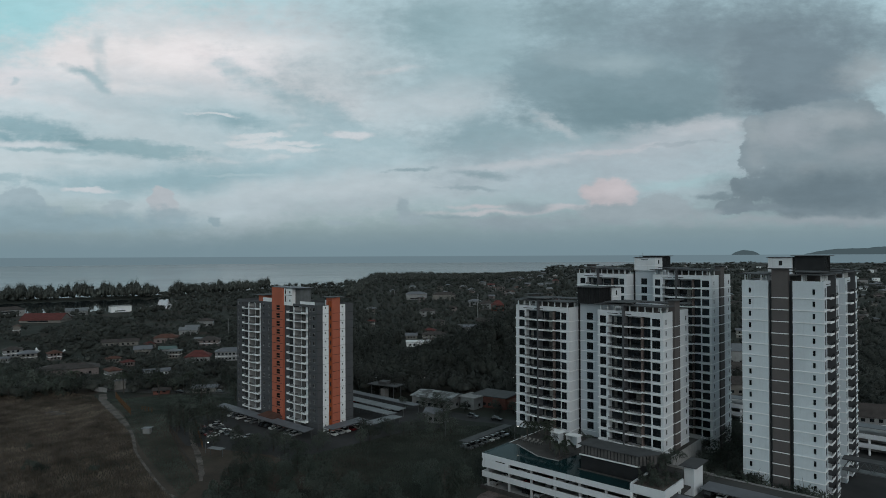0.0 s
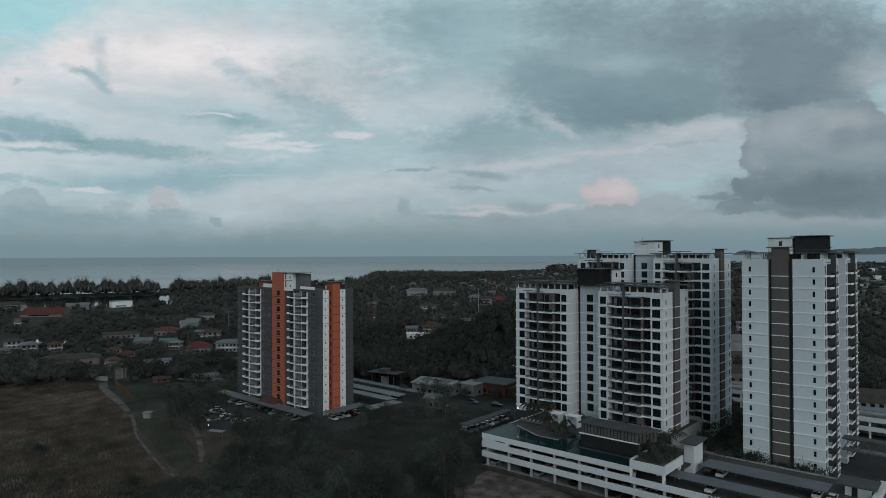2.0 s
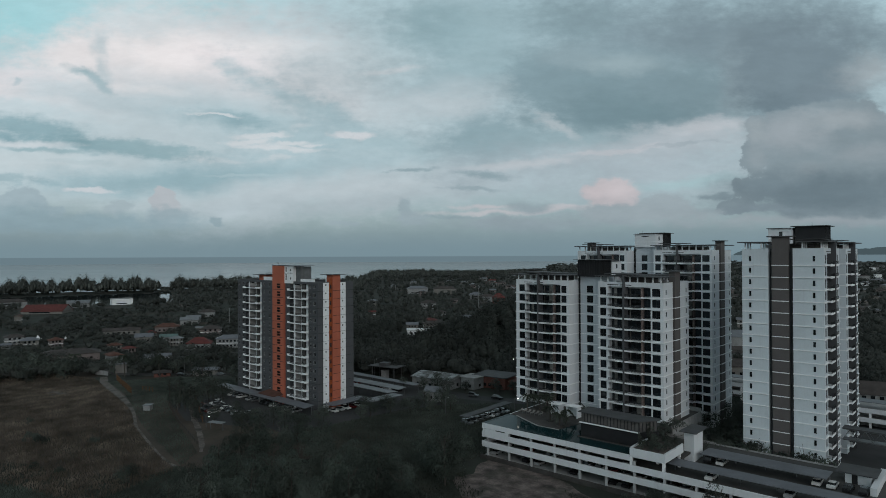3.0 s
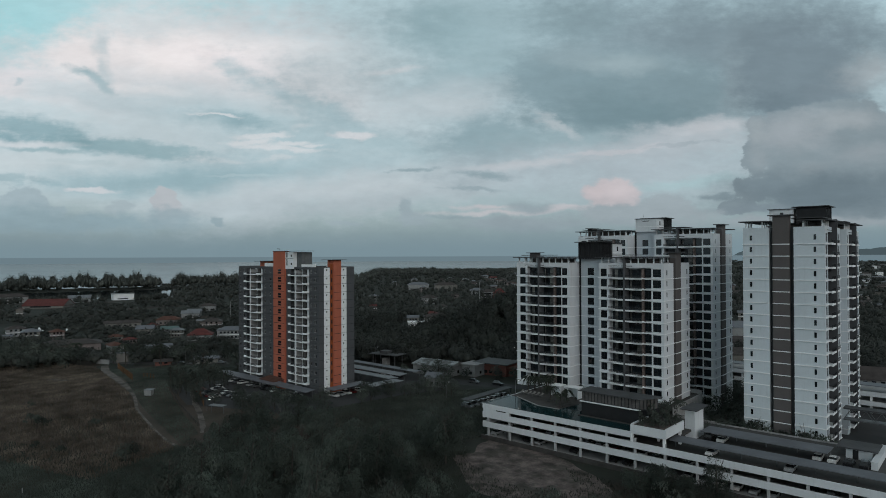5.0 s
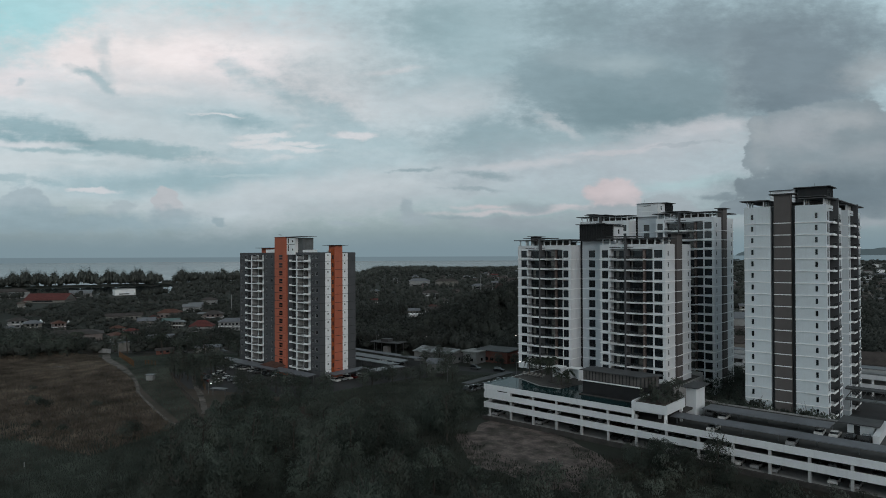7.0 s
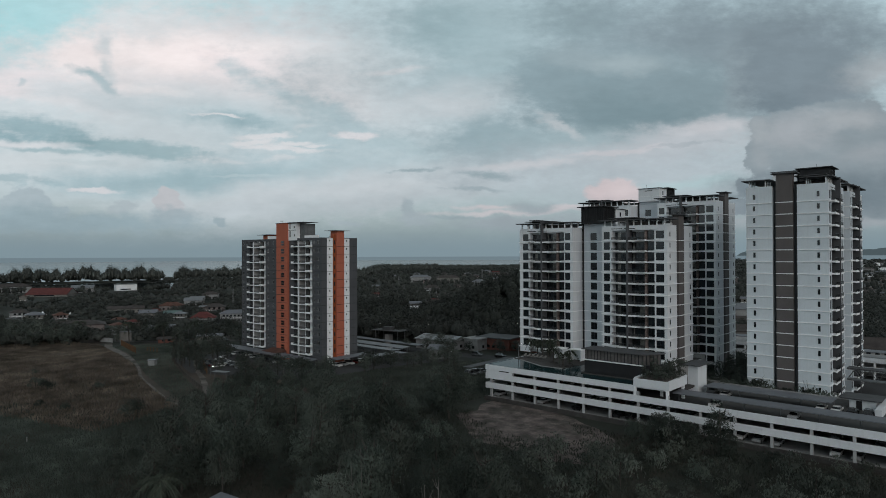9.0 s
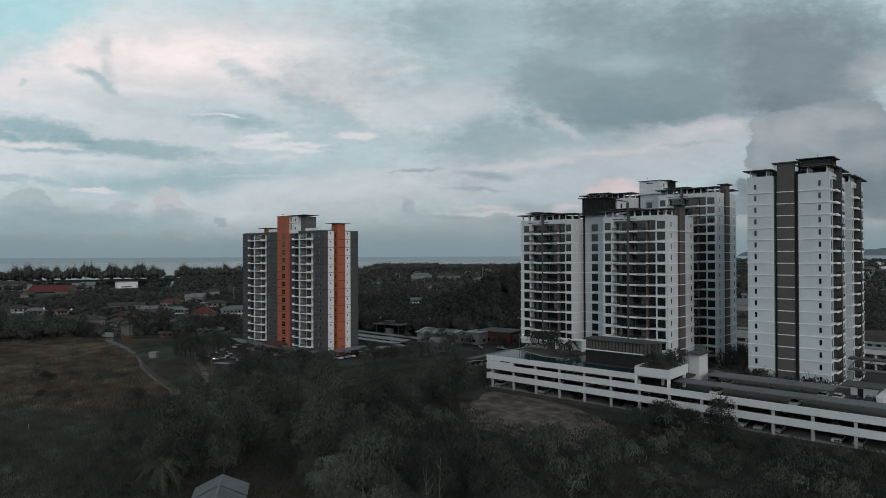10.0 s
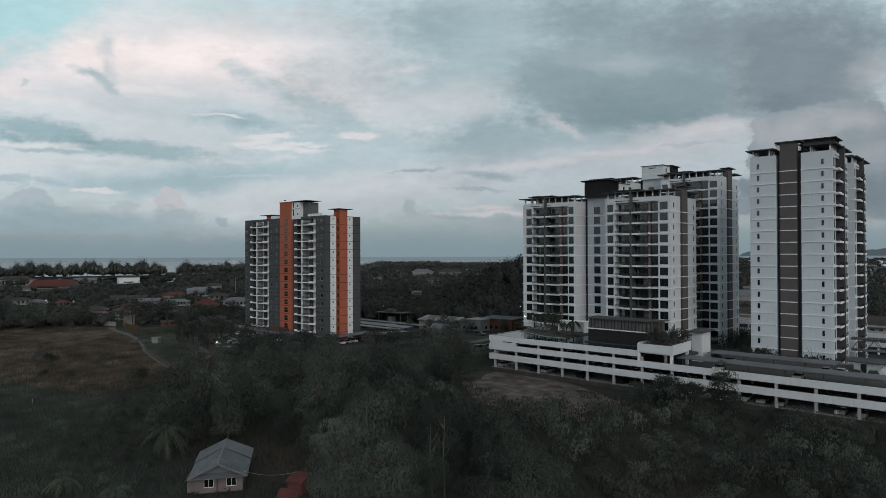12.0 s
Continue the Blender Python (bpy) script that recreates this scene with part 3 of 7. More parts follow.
# ---------------------------------------------------------------- building blocks
class Solid:
    """Gathers boxes, prisms and sheets into one mesh."""

    def __init__(self):
        self.v, self.f = [], []

    def box(self, x0, x1, y0, y1, z0, z1):
        n = len(self.v)
        self.v += [(x0, y0, z0), (x1, y0, z0), (x1, y1, z0), (x0, y1, z0), (x0, y0, z1), (x1, y0, z1), (x1, y1, z1), (x0, y1, z1)]
        self.f += [tuple(n + k for k in q) for q in ((3, 2, 1, 0), (4, 5, 6, 7), (0, 1, 5, 4), (1, 2, 6, 5), (2, 3, 7, 6), (3, 0, 4, 7))]
        return self

    def face(self, *points):
        n = len(self.v)
        self.v += [tuple(p) for p in points]
        self.f.append(tuple(range(n, n + len(points))))
        return self

    def slab(self, outline, z0, z1):
        """A prism over an outline of (x, y), counter-clockwise."""
        n, k = len(self.v), len(outline)
        self.v += [(x, y, z0) for x, y in outline] + [(x, y, z1) for x, y in outline]
        self.f += [tuple(range(n + k - 1, n - 1, -1)), tuple(range(n + k, n + 2 * k))]
        self.f += [(n + i, n + (i + 1) % k, n + k + (i + 1) % k, n + k + i) for i in range(k)]
        return self

    def bar(self, a, b, w, d=None):
        """A beam of w by d from a to b."""
        a, b, d = Vector(a), Vector(b), d or w
        way = (b - a).normalized()
        side = way.cross(Vector((0, 0, 1)))
        side = side.normalized() if side.length > 0.01 else Vector((1, 0, 0))
        up = side.cross(way)
        n = len(self.v)
        for p in (a, b):
            for i, j in ((-1, -1), (1, -1), (1, 1), (-1, 1)):
                self.v.append(tuple(p + side * (i * w / 2) + up * (j * d / 2)))
        self.f += [(n, n + 1, n + 2, n + 3), (n + 7, n + 6, n + 5, n + 4)] + [(n + i, n + 4 + i, n + 4 + (i + 1) % 4, n + (i + 1) % 4) for i in range(4)]
        return self

    def tube(self, points, radii, sides=6):
        """A tapered limb along points."""
        n = len(self.v)
        for i, (p, r) in enumerate(zip(points, radii)):
            p = Vector(p)
            way = (Vector(points[min(i + 1, len(points) - 1)]) - Vector(points[max(i - 1, 0)])).normalized()
            side = way.cross(Vector((0.3, 0.9, 0.1))).normalized()
            up = side.cross(way)
            for k in range(sides):
                a = 2 * math.pi * k / sides
                self.v.append(tuple(p + side * (r * math.cos(a)) + up * (r * math.sin(a))))
        for i in range(len(points) - 1):
            for k in range(sides):
                a, b = n + i * sides + k, n + i * sides + (k + 1) % sides
                self.f.append((a, b, b + sides, a + sides))
        m = len(self.v) - sides
        self.f.append(tuple(range(m, m + sides)))
        return self

    def mesh(self, name, material):
        me = bpy.data.meshes.new(name)
        me.from_pydata(self.v, [], self.f)
        me.materials.append(material)
        me.update()
        return me


def part(name, solid, material, parent, label="", at=None):
    """One mesh object under a thing or under a part. solid may be a mesh that alike parts share."""
    ob = new(name, solid if isinstance(solid, bpy.types.Mesh) else solid.mesh(name, material))
    ob.parent = parent
    if at:
        ob.location = at
    if label:
        tagged(ob, label)
    return ob


def ramp_up(value, a, b):
    k = min(1.0, max(0.0, (value - a) / (b - a)))
    return k * k * (3 - 2 * k)


def level(x, y):
    """Height of the land: flat round the towers, a shallow hollow where the lane and the village lie."""
    turn, far = math.degrees(math.atan2(-x, y)), math.hypot(x, y)
    return -3.5 * ramp_up(-x, 260, 345) * ramp_up(turn, 50, 58) * (1 - ramp_up(far, 480, 680))


def thing(name, label, category, m=None, group="", kind=""):
    ob = new(name)
    m = m or Matrix()
    ob.matrix_world = Matrix.Translation((0, 0, level(m.translation.x, m.translation.y))) @ m
    return tagged(ob, label, category, group, kind)


def fixed(name, solid, material, label, category, kind="structure"):
    return tagged(new(name, solid.mesh(name, material)), label, category, kind=kind)


STOREY = 3.1
random.seed(5)


def shared(cache, name, make, material):
    if name not in cache:
        cache[name] = make().mesh(name, material)
    return cache[name]


CACHE = {}


def pane_mesh(w, h):
    return shared(CACHE, "pane_%.2f_%.2f" % (w, h), lambda: Solid().box(0, w, 0, 0.04, 0, h), GLASS)


def mullion_mesh(w, h):
    def make():
        s = Solid()
        for x in (0, w / 2 - 0.03, w - 0.06):
            s.box(x, x + 0.06, -0.03, 0, 0, h)
        return s.box(0, w, -0.035, -0.002, h * 0.32, h * 0.32 + 0.05).box(0, w, -0.03, 0, h - 0.06, h)
    return shared(CACHE, "mullion_%.2f_%.2f" % (w, h), make, BLACK)


def window(parent, x, y, z, w, h, facing=0.0, framed=True):
    """A window in an opening: dark pane with its frame bars. facing turns it about z."""
    p = part("window", pane_mesh(w, h), GLASS, parent)
    p.matrix_local = pose(x, y, z, 0, 0, facing)
    if framed:
        part("window_frame", mullion_mesh(w, h), BLACK, p)
    return p


def pale_frame(w, h):
    """Light metal frame with a middle bar."""
    def make():
        s = Solid()
        for x in (0, w / 2 - 0.05, w - 0.1):
            s.box(x, x + 0.1, -0.04, 0, 0, h)
        return s.box(0, w, -0.045, -0.002, h - 0.1, h).box(0, w, -0.045, -0.002, 0, 0.1)
    return shared(CACHE, "pale_frame_%.2f" % w, make, CONCRETE)


def wall_with_openings(s, x0, x1, y0, y1, z0, z1, openings):
    """A wall along x from z0 to z1 with columns of openings (a, b, [(low, high), ...]) left free."""
    at = x0
    for a, b, rows in sorted(openings):
        s.box(at, a, y0, y1, z0, z1)
        low = z0
        for lo, hi in rows:
            s.box(a, b, y0, y1, low, lo)
            low = hi
        s.box(a, b, y0, y1, low, z1)
        at = b
    s.box(at, x1, y0, y1, z0, z1)


def white_tower(m, base, top_floor, label, dark_first, full_sides=True, skin=None):
    """The white tower type: two wings with balconies, a set-back core between, grey stair spines on the ends.
    Local x runs along the front, which faces -y; base and top_floor are heights."""
    t = thing("apartment_tower", label, "apartment building", m, "white towers")
    skin = skin or WHITE
    floors = [top_floor - STOREY * k for k in range(40) if top_floor - STOREY * k > base + 0.9]
    crown, deep = top_floor + 4.4, 19.3
    rows = [(f + 0.5, f + 2.7) for f in reversed(floors)]
    for side, x0, cols, bal in (("a", 0.0, ((1.2, 3.4), (17.0, 18.9)), (3.9, 14.3)), ("c", 29.8, ((0.5, 2.5), (16.6, 19.0)), (3.3, 13.7))):
        s, x1 = Solid(), x0 + 19.8
        b0, b1 = x0 + bal[0], x0 + bal[1]
        d0, d1 = b1 + 0.25, b1 + 2.2
        # front skin in two piers beside the balcony bay
        wall_with_openings(s, x0, b0, 0, 0.35, base, crown, [(x0 + a, x0 + b, rows) for a, b in cols[:1]])
        wall_with_openings(s, d1 + 0.3, x1, 0, 0.35, base, crown, [(x0 + a, x0 + b, rows) for a, b in cols[1:]])
        s.box(b0, d1 + 0.3, 0, 0.35, top_floor + 3.05, crown)
        # body behind
        s.box(x0 + 1.9, b0 - 0.02, 0.60, deep - 0.3, base, crown - 0.9).box(x0 + 0.3, x0 + 1.9, 0.60, 7.0, base, crown - 0.9).box(x0 + 0.3, x0 + 1.9, 12.8, deep - 0.3, base, crown - 0.9)
        s.box(b0 - 0.02, d1 + 0.32, 1.9, deep - 0.3, base, crown - 0.9)
        s.box(d1 + 0.32, x1 - 1.9, 0.60, deep - 0.3, base, crown - 0.9).box(x1 - 1.9, x1 - 0.3, 0.60, 7.0, base, crown - 0.9).box(x1 - 1.9, x1 - 0.3, 12.8, deep - 0.3, base, crown - 0.9)
        # end and back skins
        for a, b in ((x0, x0 + 0.3), (x1 - 0.3, x1)):
            s.box(a, b, 0.35, 7.0, base, crown)
            s.box(a, b, 12.8, deep, base, crown)
            s.box(a + (1.6 if a == x0 else -1.6), b + (1.6 if a == x0 else -1.6), 7.0, 12.8, base, crown)
        s.box(x0 + 0.3, x1 - 0.3, deep - 0.3, deep, base, crown)
        part("wall", s, skin, t)
        # floor bands round the wing, one a storey
        rings = [Solid().box(x0 - 0.20, b0, -0.20, 0, -0.12, 0.12).mesh("band", TRIM), Solid().box(d1 + 0.3, x1 + 0.20, -0.20, 0, -0.12, 0.12).mesh("band", TRIM)]
        for a, b in ((x0 - 0.20, x0), (x1, x1 + 0.20)):
            rings.append(Solid().box(a, b, 0, 7.05, -0.12, 0.12).mesh("band", TRIM))
            if (a < x0) == (side == "a"):
                rings.append(Solid().box(a, b, 12.75, deep, -0.12, 0.12).mesh("band", TRIM))
        slab = Solid()
        slab.box(b0, b1, -0.75, 1.9, -0.18, 0).box(b0 - 0.02, b0 + 2.4, -0.9, -0.75, -0.25, 0.32).box(b1 - 2.6, b1 + 0.02, -0.9, -0.75, -0.25, 0.22)
        slab.box(b0, b1, -0.9, -0.75, -0.28, 0.20).box(b0 - 0.02, b0 + 0.12, -0.75, 0.4, 0, 0.3).box(b1 - 0.12, b1 + 0.02, -0.75, 0.4, 0, 0.3)
        slab.box(b1, d1 + 0.3, -0.02, 0.3, -0.2, 0.16)
        slab = slab.mesh("balcony", TRIM)
        rail = Solid().box(b0 + 0.1, b1 - 0.1, -0.80, -0.77, 0.18, 1.0).box(b0 + 0.1, b1 - 0.1, -0.83, -0.75, 1.0, 1.05).mesh("railing", RAIL)
        mid = (b0 + b1) / 2 - 0.3
        inner = [Solid().box(a, b, 1.72, 1.80, 0.05, 2.5).mesh("curtain", GLASS_SOFT) for a, b in ((b0 + 1.0, b0 + 1.9), (mid - 1.6, mid - 0.9), (b1 - 2.6, b1 - 1.2), (mid + 0.9, mid + 1.3))]
        doors = Solid().box(b0 + 0.15, mid - 0.2, 1.82, 1.86, 0.02, 2.55).box(mid + 0.2, b1 - 0.15, 1.82, 1.86, 0.02, 2.55).mesh("sliding_door", GLASS)
        bars = Solid()
        for k in range(9):
            x = b0 + 0.15 + (b1 - b0 - 0.36) * k / 8
            bars.box(x, x + 0.07, 1.76, 1.82, 0.02, 2.55)
        bars = bars.box(b0 + 0.15, b1 - 0.15, 1.77, 1.82, 2.0, 2.07).mesh("door_frame", BLACK)
        posts = Solid()
        for k in range(12):
            x = b0 + 0.1 + (b1 - b0 - 0.26) * k / 11
            posts.box(x, x + 0.06, -0.86, -0.80, 0.16, 1.05)
        posts = posts.box(b0 + 0.1, b1 - 0.1, -0.855, -0.805, 0.98, 1.05).box(b0 + 0.1, b1 - 0.1, -0.85, -0.81, 0.2, 0.25).mesh("railing_frame", BLACK)
        service = Solid().box(b1 - 0.55, b1 - 0.02, 0.35, 1.88, 0, 2.86).mesh("service_column", PIPES)
        for f in floors:
            for ring in rings:
                part("band", ring, TRIM, t, at=(0, 0, f))
            b = part("balcony", slab, TRIM, t, at=(0, 0, f))
            part("railing", rail, RAIL, b)
            if full_sides:
                part("railing_frame", posts, BLACK, b)
            part("sliding_door", doors, GLASS, b)
            if full_sides:
                part("door_frame", bars, BLACK, b)
            for c in random.sample(inner, 2):
                part("curtain", c, GLASS_SOFT, b)
            part("service_column", service, PIPES, b)
            for a, c in cols:
                window(t, x0 + a, 0.22, f + 0.5, c - a, 2.2, framed=full_sides)
            window(t, d0, 0.9, f + 0.4, d1 - d0, 2.4, framed=full_sides)
        # end windows: small slots
        slot = shared(CACHE, "slot", lambda: Solid().box(-0.035, 0.035, 0, 0.55, 0, 1.35), GLASS)
        for f in floors:
            for x in ((x0,) if side == "a" else (x1,)):
                for y in (1.9, deep - 2.3):
                    part("slot_window", slot, GLASS, t, at=(x, y, f + 1.05))
        # fin up the balcony stack, above the roof edge
        fx = x0 + (9.0 if side == "a" else 8.4)
        part("fin", Solid().box(fx - 0.22, fx + 0.22, -1.15, 1.9, base, crown + 2.0), CHARCOAL, t, "dark grey concrete fin")
        # roof terrace: slab, posts, thin canopy
        s = Solid()
        s.box(x0 - 0.9, x1 + 0.9, -1.0, 6.2, crown + 1.55, crown + 1.80).box(x0 + 1.5, fx + 1.8, 0.6, 8.0, crown + 2.25, crown + 2.45)
        s.box(x0 - 0.9, x1 + 0.9, 13.2, deep + 0.9, crown + 1.55, crown + 1.80)
        s.box(x0 + 4, x1 - 4, 6.2, 13.2, crown + 1.0, crown + 1.2)
        part("canopy", s, ROOF_DARK, t, "thin dark flat roof canopy")
        post = shared(CACHE, "post", lambda: Solid().box(-0.16, 0.16, -0.16, 0.16, 0, 1.55), TRIM)
        for k in range(9):
            for y in (0.6, 4.9):
                part("post", post, TRIM, t, at=(x0 + 0.6 + k * 2.3, y, crown))
        if side == "a":
            for k in range(3):
                for y in (14.6, deep - 0.7):
                    part("post", post, TRIM, t, at=(x0 + 0.6 + k * 2.3, y, crown))
        box = Solid().box(x0 + 6, x1 - 5, 3.0, 12, crown - 0.9, crown + 1.3)
        part("roof_house", box, GREY, t)
        slit = Solid().box(x0 + 7, x0 + 10.5, -0.03, 0, crown - 0.95, crown - 0.75).box(x0 + 3, x0 + 6.5, -0.03, 0, crown - 0.95, crown - 0.75)
        part("vent_slit", slit, BLACK, t)
        # grey spine on the outer end of the wing: shaft in a recess backed dark for shade
        for x, sgn in (((x0, -1),) if side == "a" else ((x1, 1),)):
            s = Solid()
            a, b = sorted((x - sgn * 1.55, x + sgn * 0.25))
            s.box(a, b, 8.0, 11.9, base, crown + 3.0)
            spine = part("stair_spine", s, GREY, t, "mid-grey stair spine")
            dark_strip = Solid().box(min(x - sgn * 1.58, x - sgn * 1.4), max(x - sgn * 1.58, x - sgn * 1.4), 7.0, 12.8, base, crown)
            part("dark_strip", dark_strip, ROOF_DARK, t)
            cap = Solid().box(a - 0.6, b + 0.9, 6.8, 13.0, crown + 3.0, crown + 3.25)
            part("cap", cap, ROOF_DARK, spine)
            line = shared(CACHE, "line%d" % sgn, lambda: Solid().box(min(0, sgn * 0.33), max(0, sgn * 0.42), 7.9, 12.0, -0.12, 0.10), TRIM)
            for f in floors:
                part("spine_band", line, TRIM, spine, at=(x, 0, f))
    # set-back core
    s = Solid()
    wall_with_openings(s, 20.7, 29.8, 5.6, 5.95, base, crown + 1.8, [(22.9, 25.1, rows)])
    s.box(19.8, 29.8, 6.2, deep - 1.0, base, crown + 1.2)
    core = part("core_wall", s, BLUISH, t, "pale blue-white rendered lift core")
    # black strip at the back of the gap beside the core, standing in for its shade
    part("dark_strip", Solid().box(19.8, 20.7, 6.0, 6.19, base, crown + 1.2), BLACK, t)
    line = Solid().box(20.7, 29.8, 5.5, 5.6, -0.10, 0.08).mesh("band", TRIM)
    for f in floors:
        part("core_band", line, TRIM, core, at=(0, 0, f))
        window(t, 22.9, 5.82, f + 0.5, 2.2, 2.2)
    # machine rooms on the roof, one behind the other: one white, one black and slatted
    yb, yw = ((3.6, 11.0), (11.6, 18.0)) if dark_first else ((11.6, 18.0), (4.6, 11.0))
    xa, xz = 20.8, 28.6
    black = part("machine_room", Solid().box(xa + 0.1, xz - 0.1, *yb, crown + 1.2, crown + 6.3), BLACK, t, "black slatted machine room")
    slat = shared(CACHE, "slat", lambda: Solid().box(-0.08, 0.08, -0.16, 0, 0, 4.4), BLACK)
    for k in range(14):
        part("slat", slat, BLACK, black, at=(xa + 0.2 + k * 0.57, yb[0], crown + 1.8))
        part("slat", slat, BLACK, black).matrix_local = pose(xz - 0.1, yb[0] + 0.25 + k * 0.5, crown + 1.8, 0, 0, 90)
    part("machine_roof", Solid().box(xa - 0.9, xz + 0.9, yb[0] - 1.0, yb[1] + 0.9, crown + 6.3, crown + 6.5), ROOF_DARK, t)
    high = crown + 5.9
    white = part("lift_room", Solid().box(xa, xz, *yw, crown + 1.2, high), WHITE, t, "white rendered lift room")
    part("lift_band", Solid().box(xa - 0.08, xz + 0.08, yw[0] - 0.08, yw[1] + 0.08, crown + 3.0, crown + 3.15), TRIM, white)
    part("lift_roof", Solid().box(xa - 0.4, xz + 0.4, yw[0] - 0.4, yw[1] + 0.4, high, high + 0.15), ROOF_DARK, white)
    part("lift_window", Solid().box(xz, xz + 0.04, yw[0] + 2.6, yw[0] + 3.5, high - 2.3, high - 0.9), GLASS, white)
    part("lift_window", Solid().box(xa - 0.04, xa, yw[0] + 2.6, yw[0] + 3.5, high - 2.3, high - 0.9), GLASS, white)
    part("lift_vent", Solid().box(xa + 2.6, xa + 5.2, yw[0] - 0.04, yw[0], high - 0.95, high - 0.7), BLACK, white)
    xb = (xa, xz)
    mast = Solid().tube([(xb[0] + 2, 7, crown + 6.6), (xb[0] + 2, 7, crown + 7.6)], [0.05, 0.03])
    part("aerial", mast, METAL, t)
    return t


white_tower(pose(-120.6, 174.1, 0), 9.0, 44.75, "white apartment tower with balconies standing on the car park podium", True)
white_tower(pose(-33.3, 182.65, 0, 0, 0, 90), 0.0, 54.25, "white apartment tower with grey spine beside the lower car deck", True, True, ICE)
white_tower(pose(-121.0, 215.6, 0), 0.0, 54.1, "white apartment tower half hidden behind another tower", False, False)


def orange_tower():
    """The charcoal tower with orange stair shafts."""
    t = thing("apartment_tower", "charcoal apartment tower with two bright orange shafts", "apartment building", pose(-188.0, 144.6, 0))
    # local x is negative along the front, which faces -y; the end at x = 0 faces +x
    top, deep, long = 47.3, 17.0, 54.5
    floors = [44.0 - STOREY * k for k in range(14)]
    rows = [(f + 0.9, f + 2.3) for f in reversed(floors)]
    s = Solid()
    bays = ((-48.3, -36.6), (-17.2, -5.6))
    cuts = [(-53.8, -52.6, rows), (-50.9, -49.5, rows), (-35.4, -34.2, rows), (-31.6, -30.4, rows), (-5.0, -3.9, rows), (-2.9, -1.3, rows)]
    zones = ((-long, bays[0][0]), (bays[0][1], -27.6), (-20.2, bays[1][0]), (bays[1][1], 0))
    for a, b in zones:
        wall_with_openings(s, a, b, 0, 0.35, 0, top, [c for c in cuts if a < c[0] and c[1] < b])
    for a, b in bays:
        s.box(a, b, 0, 0.35, 46.4, top)
    for a, b in ((-long + 0.3, bays[0][0]), (bays[0][1], -27.6), (-20.2, bays[1][0]), (bays[1][1], -0.3)):
        s.box(a, b, 0.6, deep - 0.3, 0, top - 0.8)
    for a, b in bays:
        s.box(a, b, 1.7, deep - 0.3, 0, top - 0.8)
    s.box(-27.6, -20.2, 1.5, deep - 0.3, 0, top - 0.8)
    s.box(-long, -long + 0.3, 0.35, deep, 0, top).box(-long + 0.3, 0, deep - 0.3, deep, 0, top)
    s.box(-0.3, 0, 0.35, 2.4, 0, top).box(-0.3, 0, 5.2, 6.4, 0, top).box(-0.3, 0, 10.2, 10.5, 0, top).box(-0.3, 0, 13.1, deep - 0.3, 0, top)
    s.box(-0.3, -0.05, 2.4, 5.2, 45.2, top).box(-0.3, -0.05, 10.5, 13.1, 45.2, top)
    part("wall", s, CHARCOAL, t)
    seams = [Solid().box(*b, -0.05, 0.05).mesh("seam", BLACK) for b in ((-long - 0.03, bays[0][0], -0.03, 0), (bays[0][1], -27.6, -0.03, 0), (-20.2, bays[1][0], -0.03, 0), (bays[1][1], 0.03, -0.03, 0), (0, 0.03, 0, 2.4), (0, 0.03, 13.1, deep))]
    panel = shared(CACHE, "white_panel", lambda: Solid().box(-0.25, 0.04, 0.06, 2.74, 0.06, STOREY - 0.06), TRIM)
    hole = shared(CACHE, "panel_hole", lambda: Solid().box(0.03, 0.06, 1.05, 1.5, 1.9, 2.5), BLACK)
    for f in floors + [0.6]:
        for seam in seams:
            part("seam", seam, BLACK, t, at=(0, 0, f))
        for y in (2.4, 10.4):
            p = part("panel", panel, TRIM, t, "white rendered end panel" if f == floors[0] else "", at=(0, y, f - 1.9 + STOREY - 1.2))
            part("panel_window", hole, BLACK, p)
    for a, b in bays:
        mid = a + (b - a) * 0.42
        slab = Solid().box(a, b, -1.3, 1.7, -0.15, 0).box(a, b, -1.45, -1.3, -0.16, 0.16).box(a, a + 1.5, -1.45, -1.3, 0.16, 0.60)
        slab.box(b - 2.4, b, -1.45, -1.3, 0.16, 0.52).box(a, a + 0.12, -1.3, 0, 0, 0.6).box(b - 0.12, b, -1.3, 0, 0, 0.52)
        slab = slab.mesh("balcony", TRIM)
        rail = Solid().box(a + 0.1, b - 0.1, -1.38, -1.35, 0.1, 1.0).mesh("railing", RAIL)
        door = Solid().box(a + 0.8, mid - 0.9, 1.60, 1.64, 0.05, 2.3).box(mid + 0.9, b - 3.6, 1.60, 1.64, 0.05, 2.3).box(b - 2.2, b - 0.6, 1.60, 1.64, 0.9, 2.3).mesh("sliding_door", GLASS)
        screens = [Solid().box(*q).mesh("screen", INNER) for q in ((mid + 0.7, mid + 1.5, 1.5, 1.6, 0.05, 2.4), (b - 4.4, b - 3.9, 0.6, 1.6, 0, 2.7), (a + 1.4, a + 2.2, 1.5, 1.6, 0.05, 2.4))]
        back = Solid().box(a, b, 1.64, 1.69, 0, STOREY - 0.15).mesh("recess_wall", TRIM)
        for f in floors:
            o = part("balcony", slab, TRIM, t, at=(0, 0, f))
            part("recess_wall", back, TRIM, o)
            part("railing", rail, RAIL, o)
            part("sliding_door", door, GLASS, o)
            for q in screens:
                part("screen", q, INNER, o)
        part("divider", Solid().box(mid - 0.2, mid + 0.2, -1.5, -1.1, 0, 46.0), WHITE, t, "white dividing pier")
        part("party_wall", Solid().box(mid - 0.12, mid + 0.12, -1.1, 1.63, 0, 46.0), PALE, t)
    for a, b, r in cuts:
        for lo, hi in r:
            p = window(t, a, 0.2, lo, b - a, hi - lo, framed=False)
            part("window_frame", pale_frame(b - a, hi - lo), METAL, p)
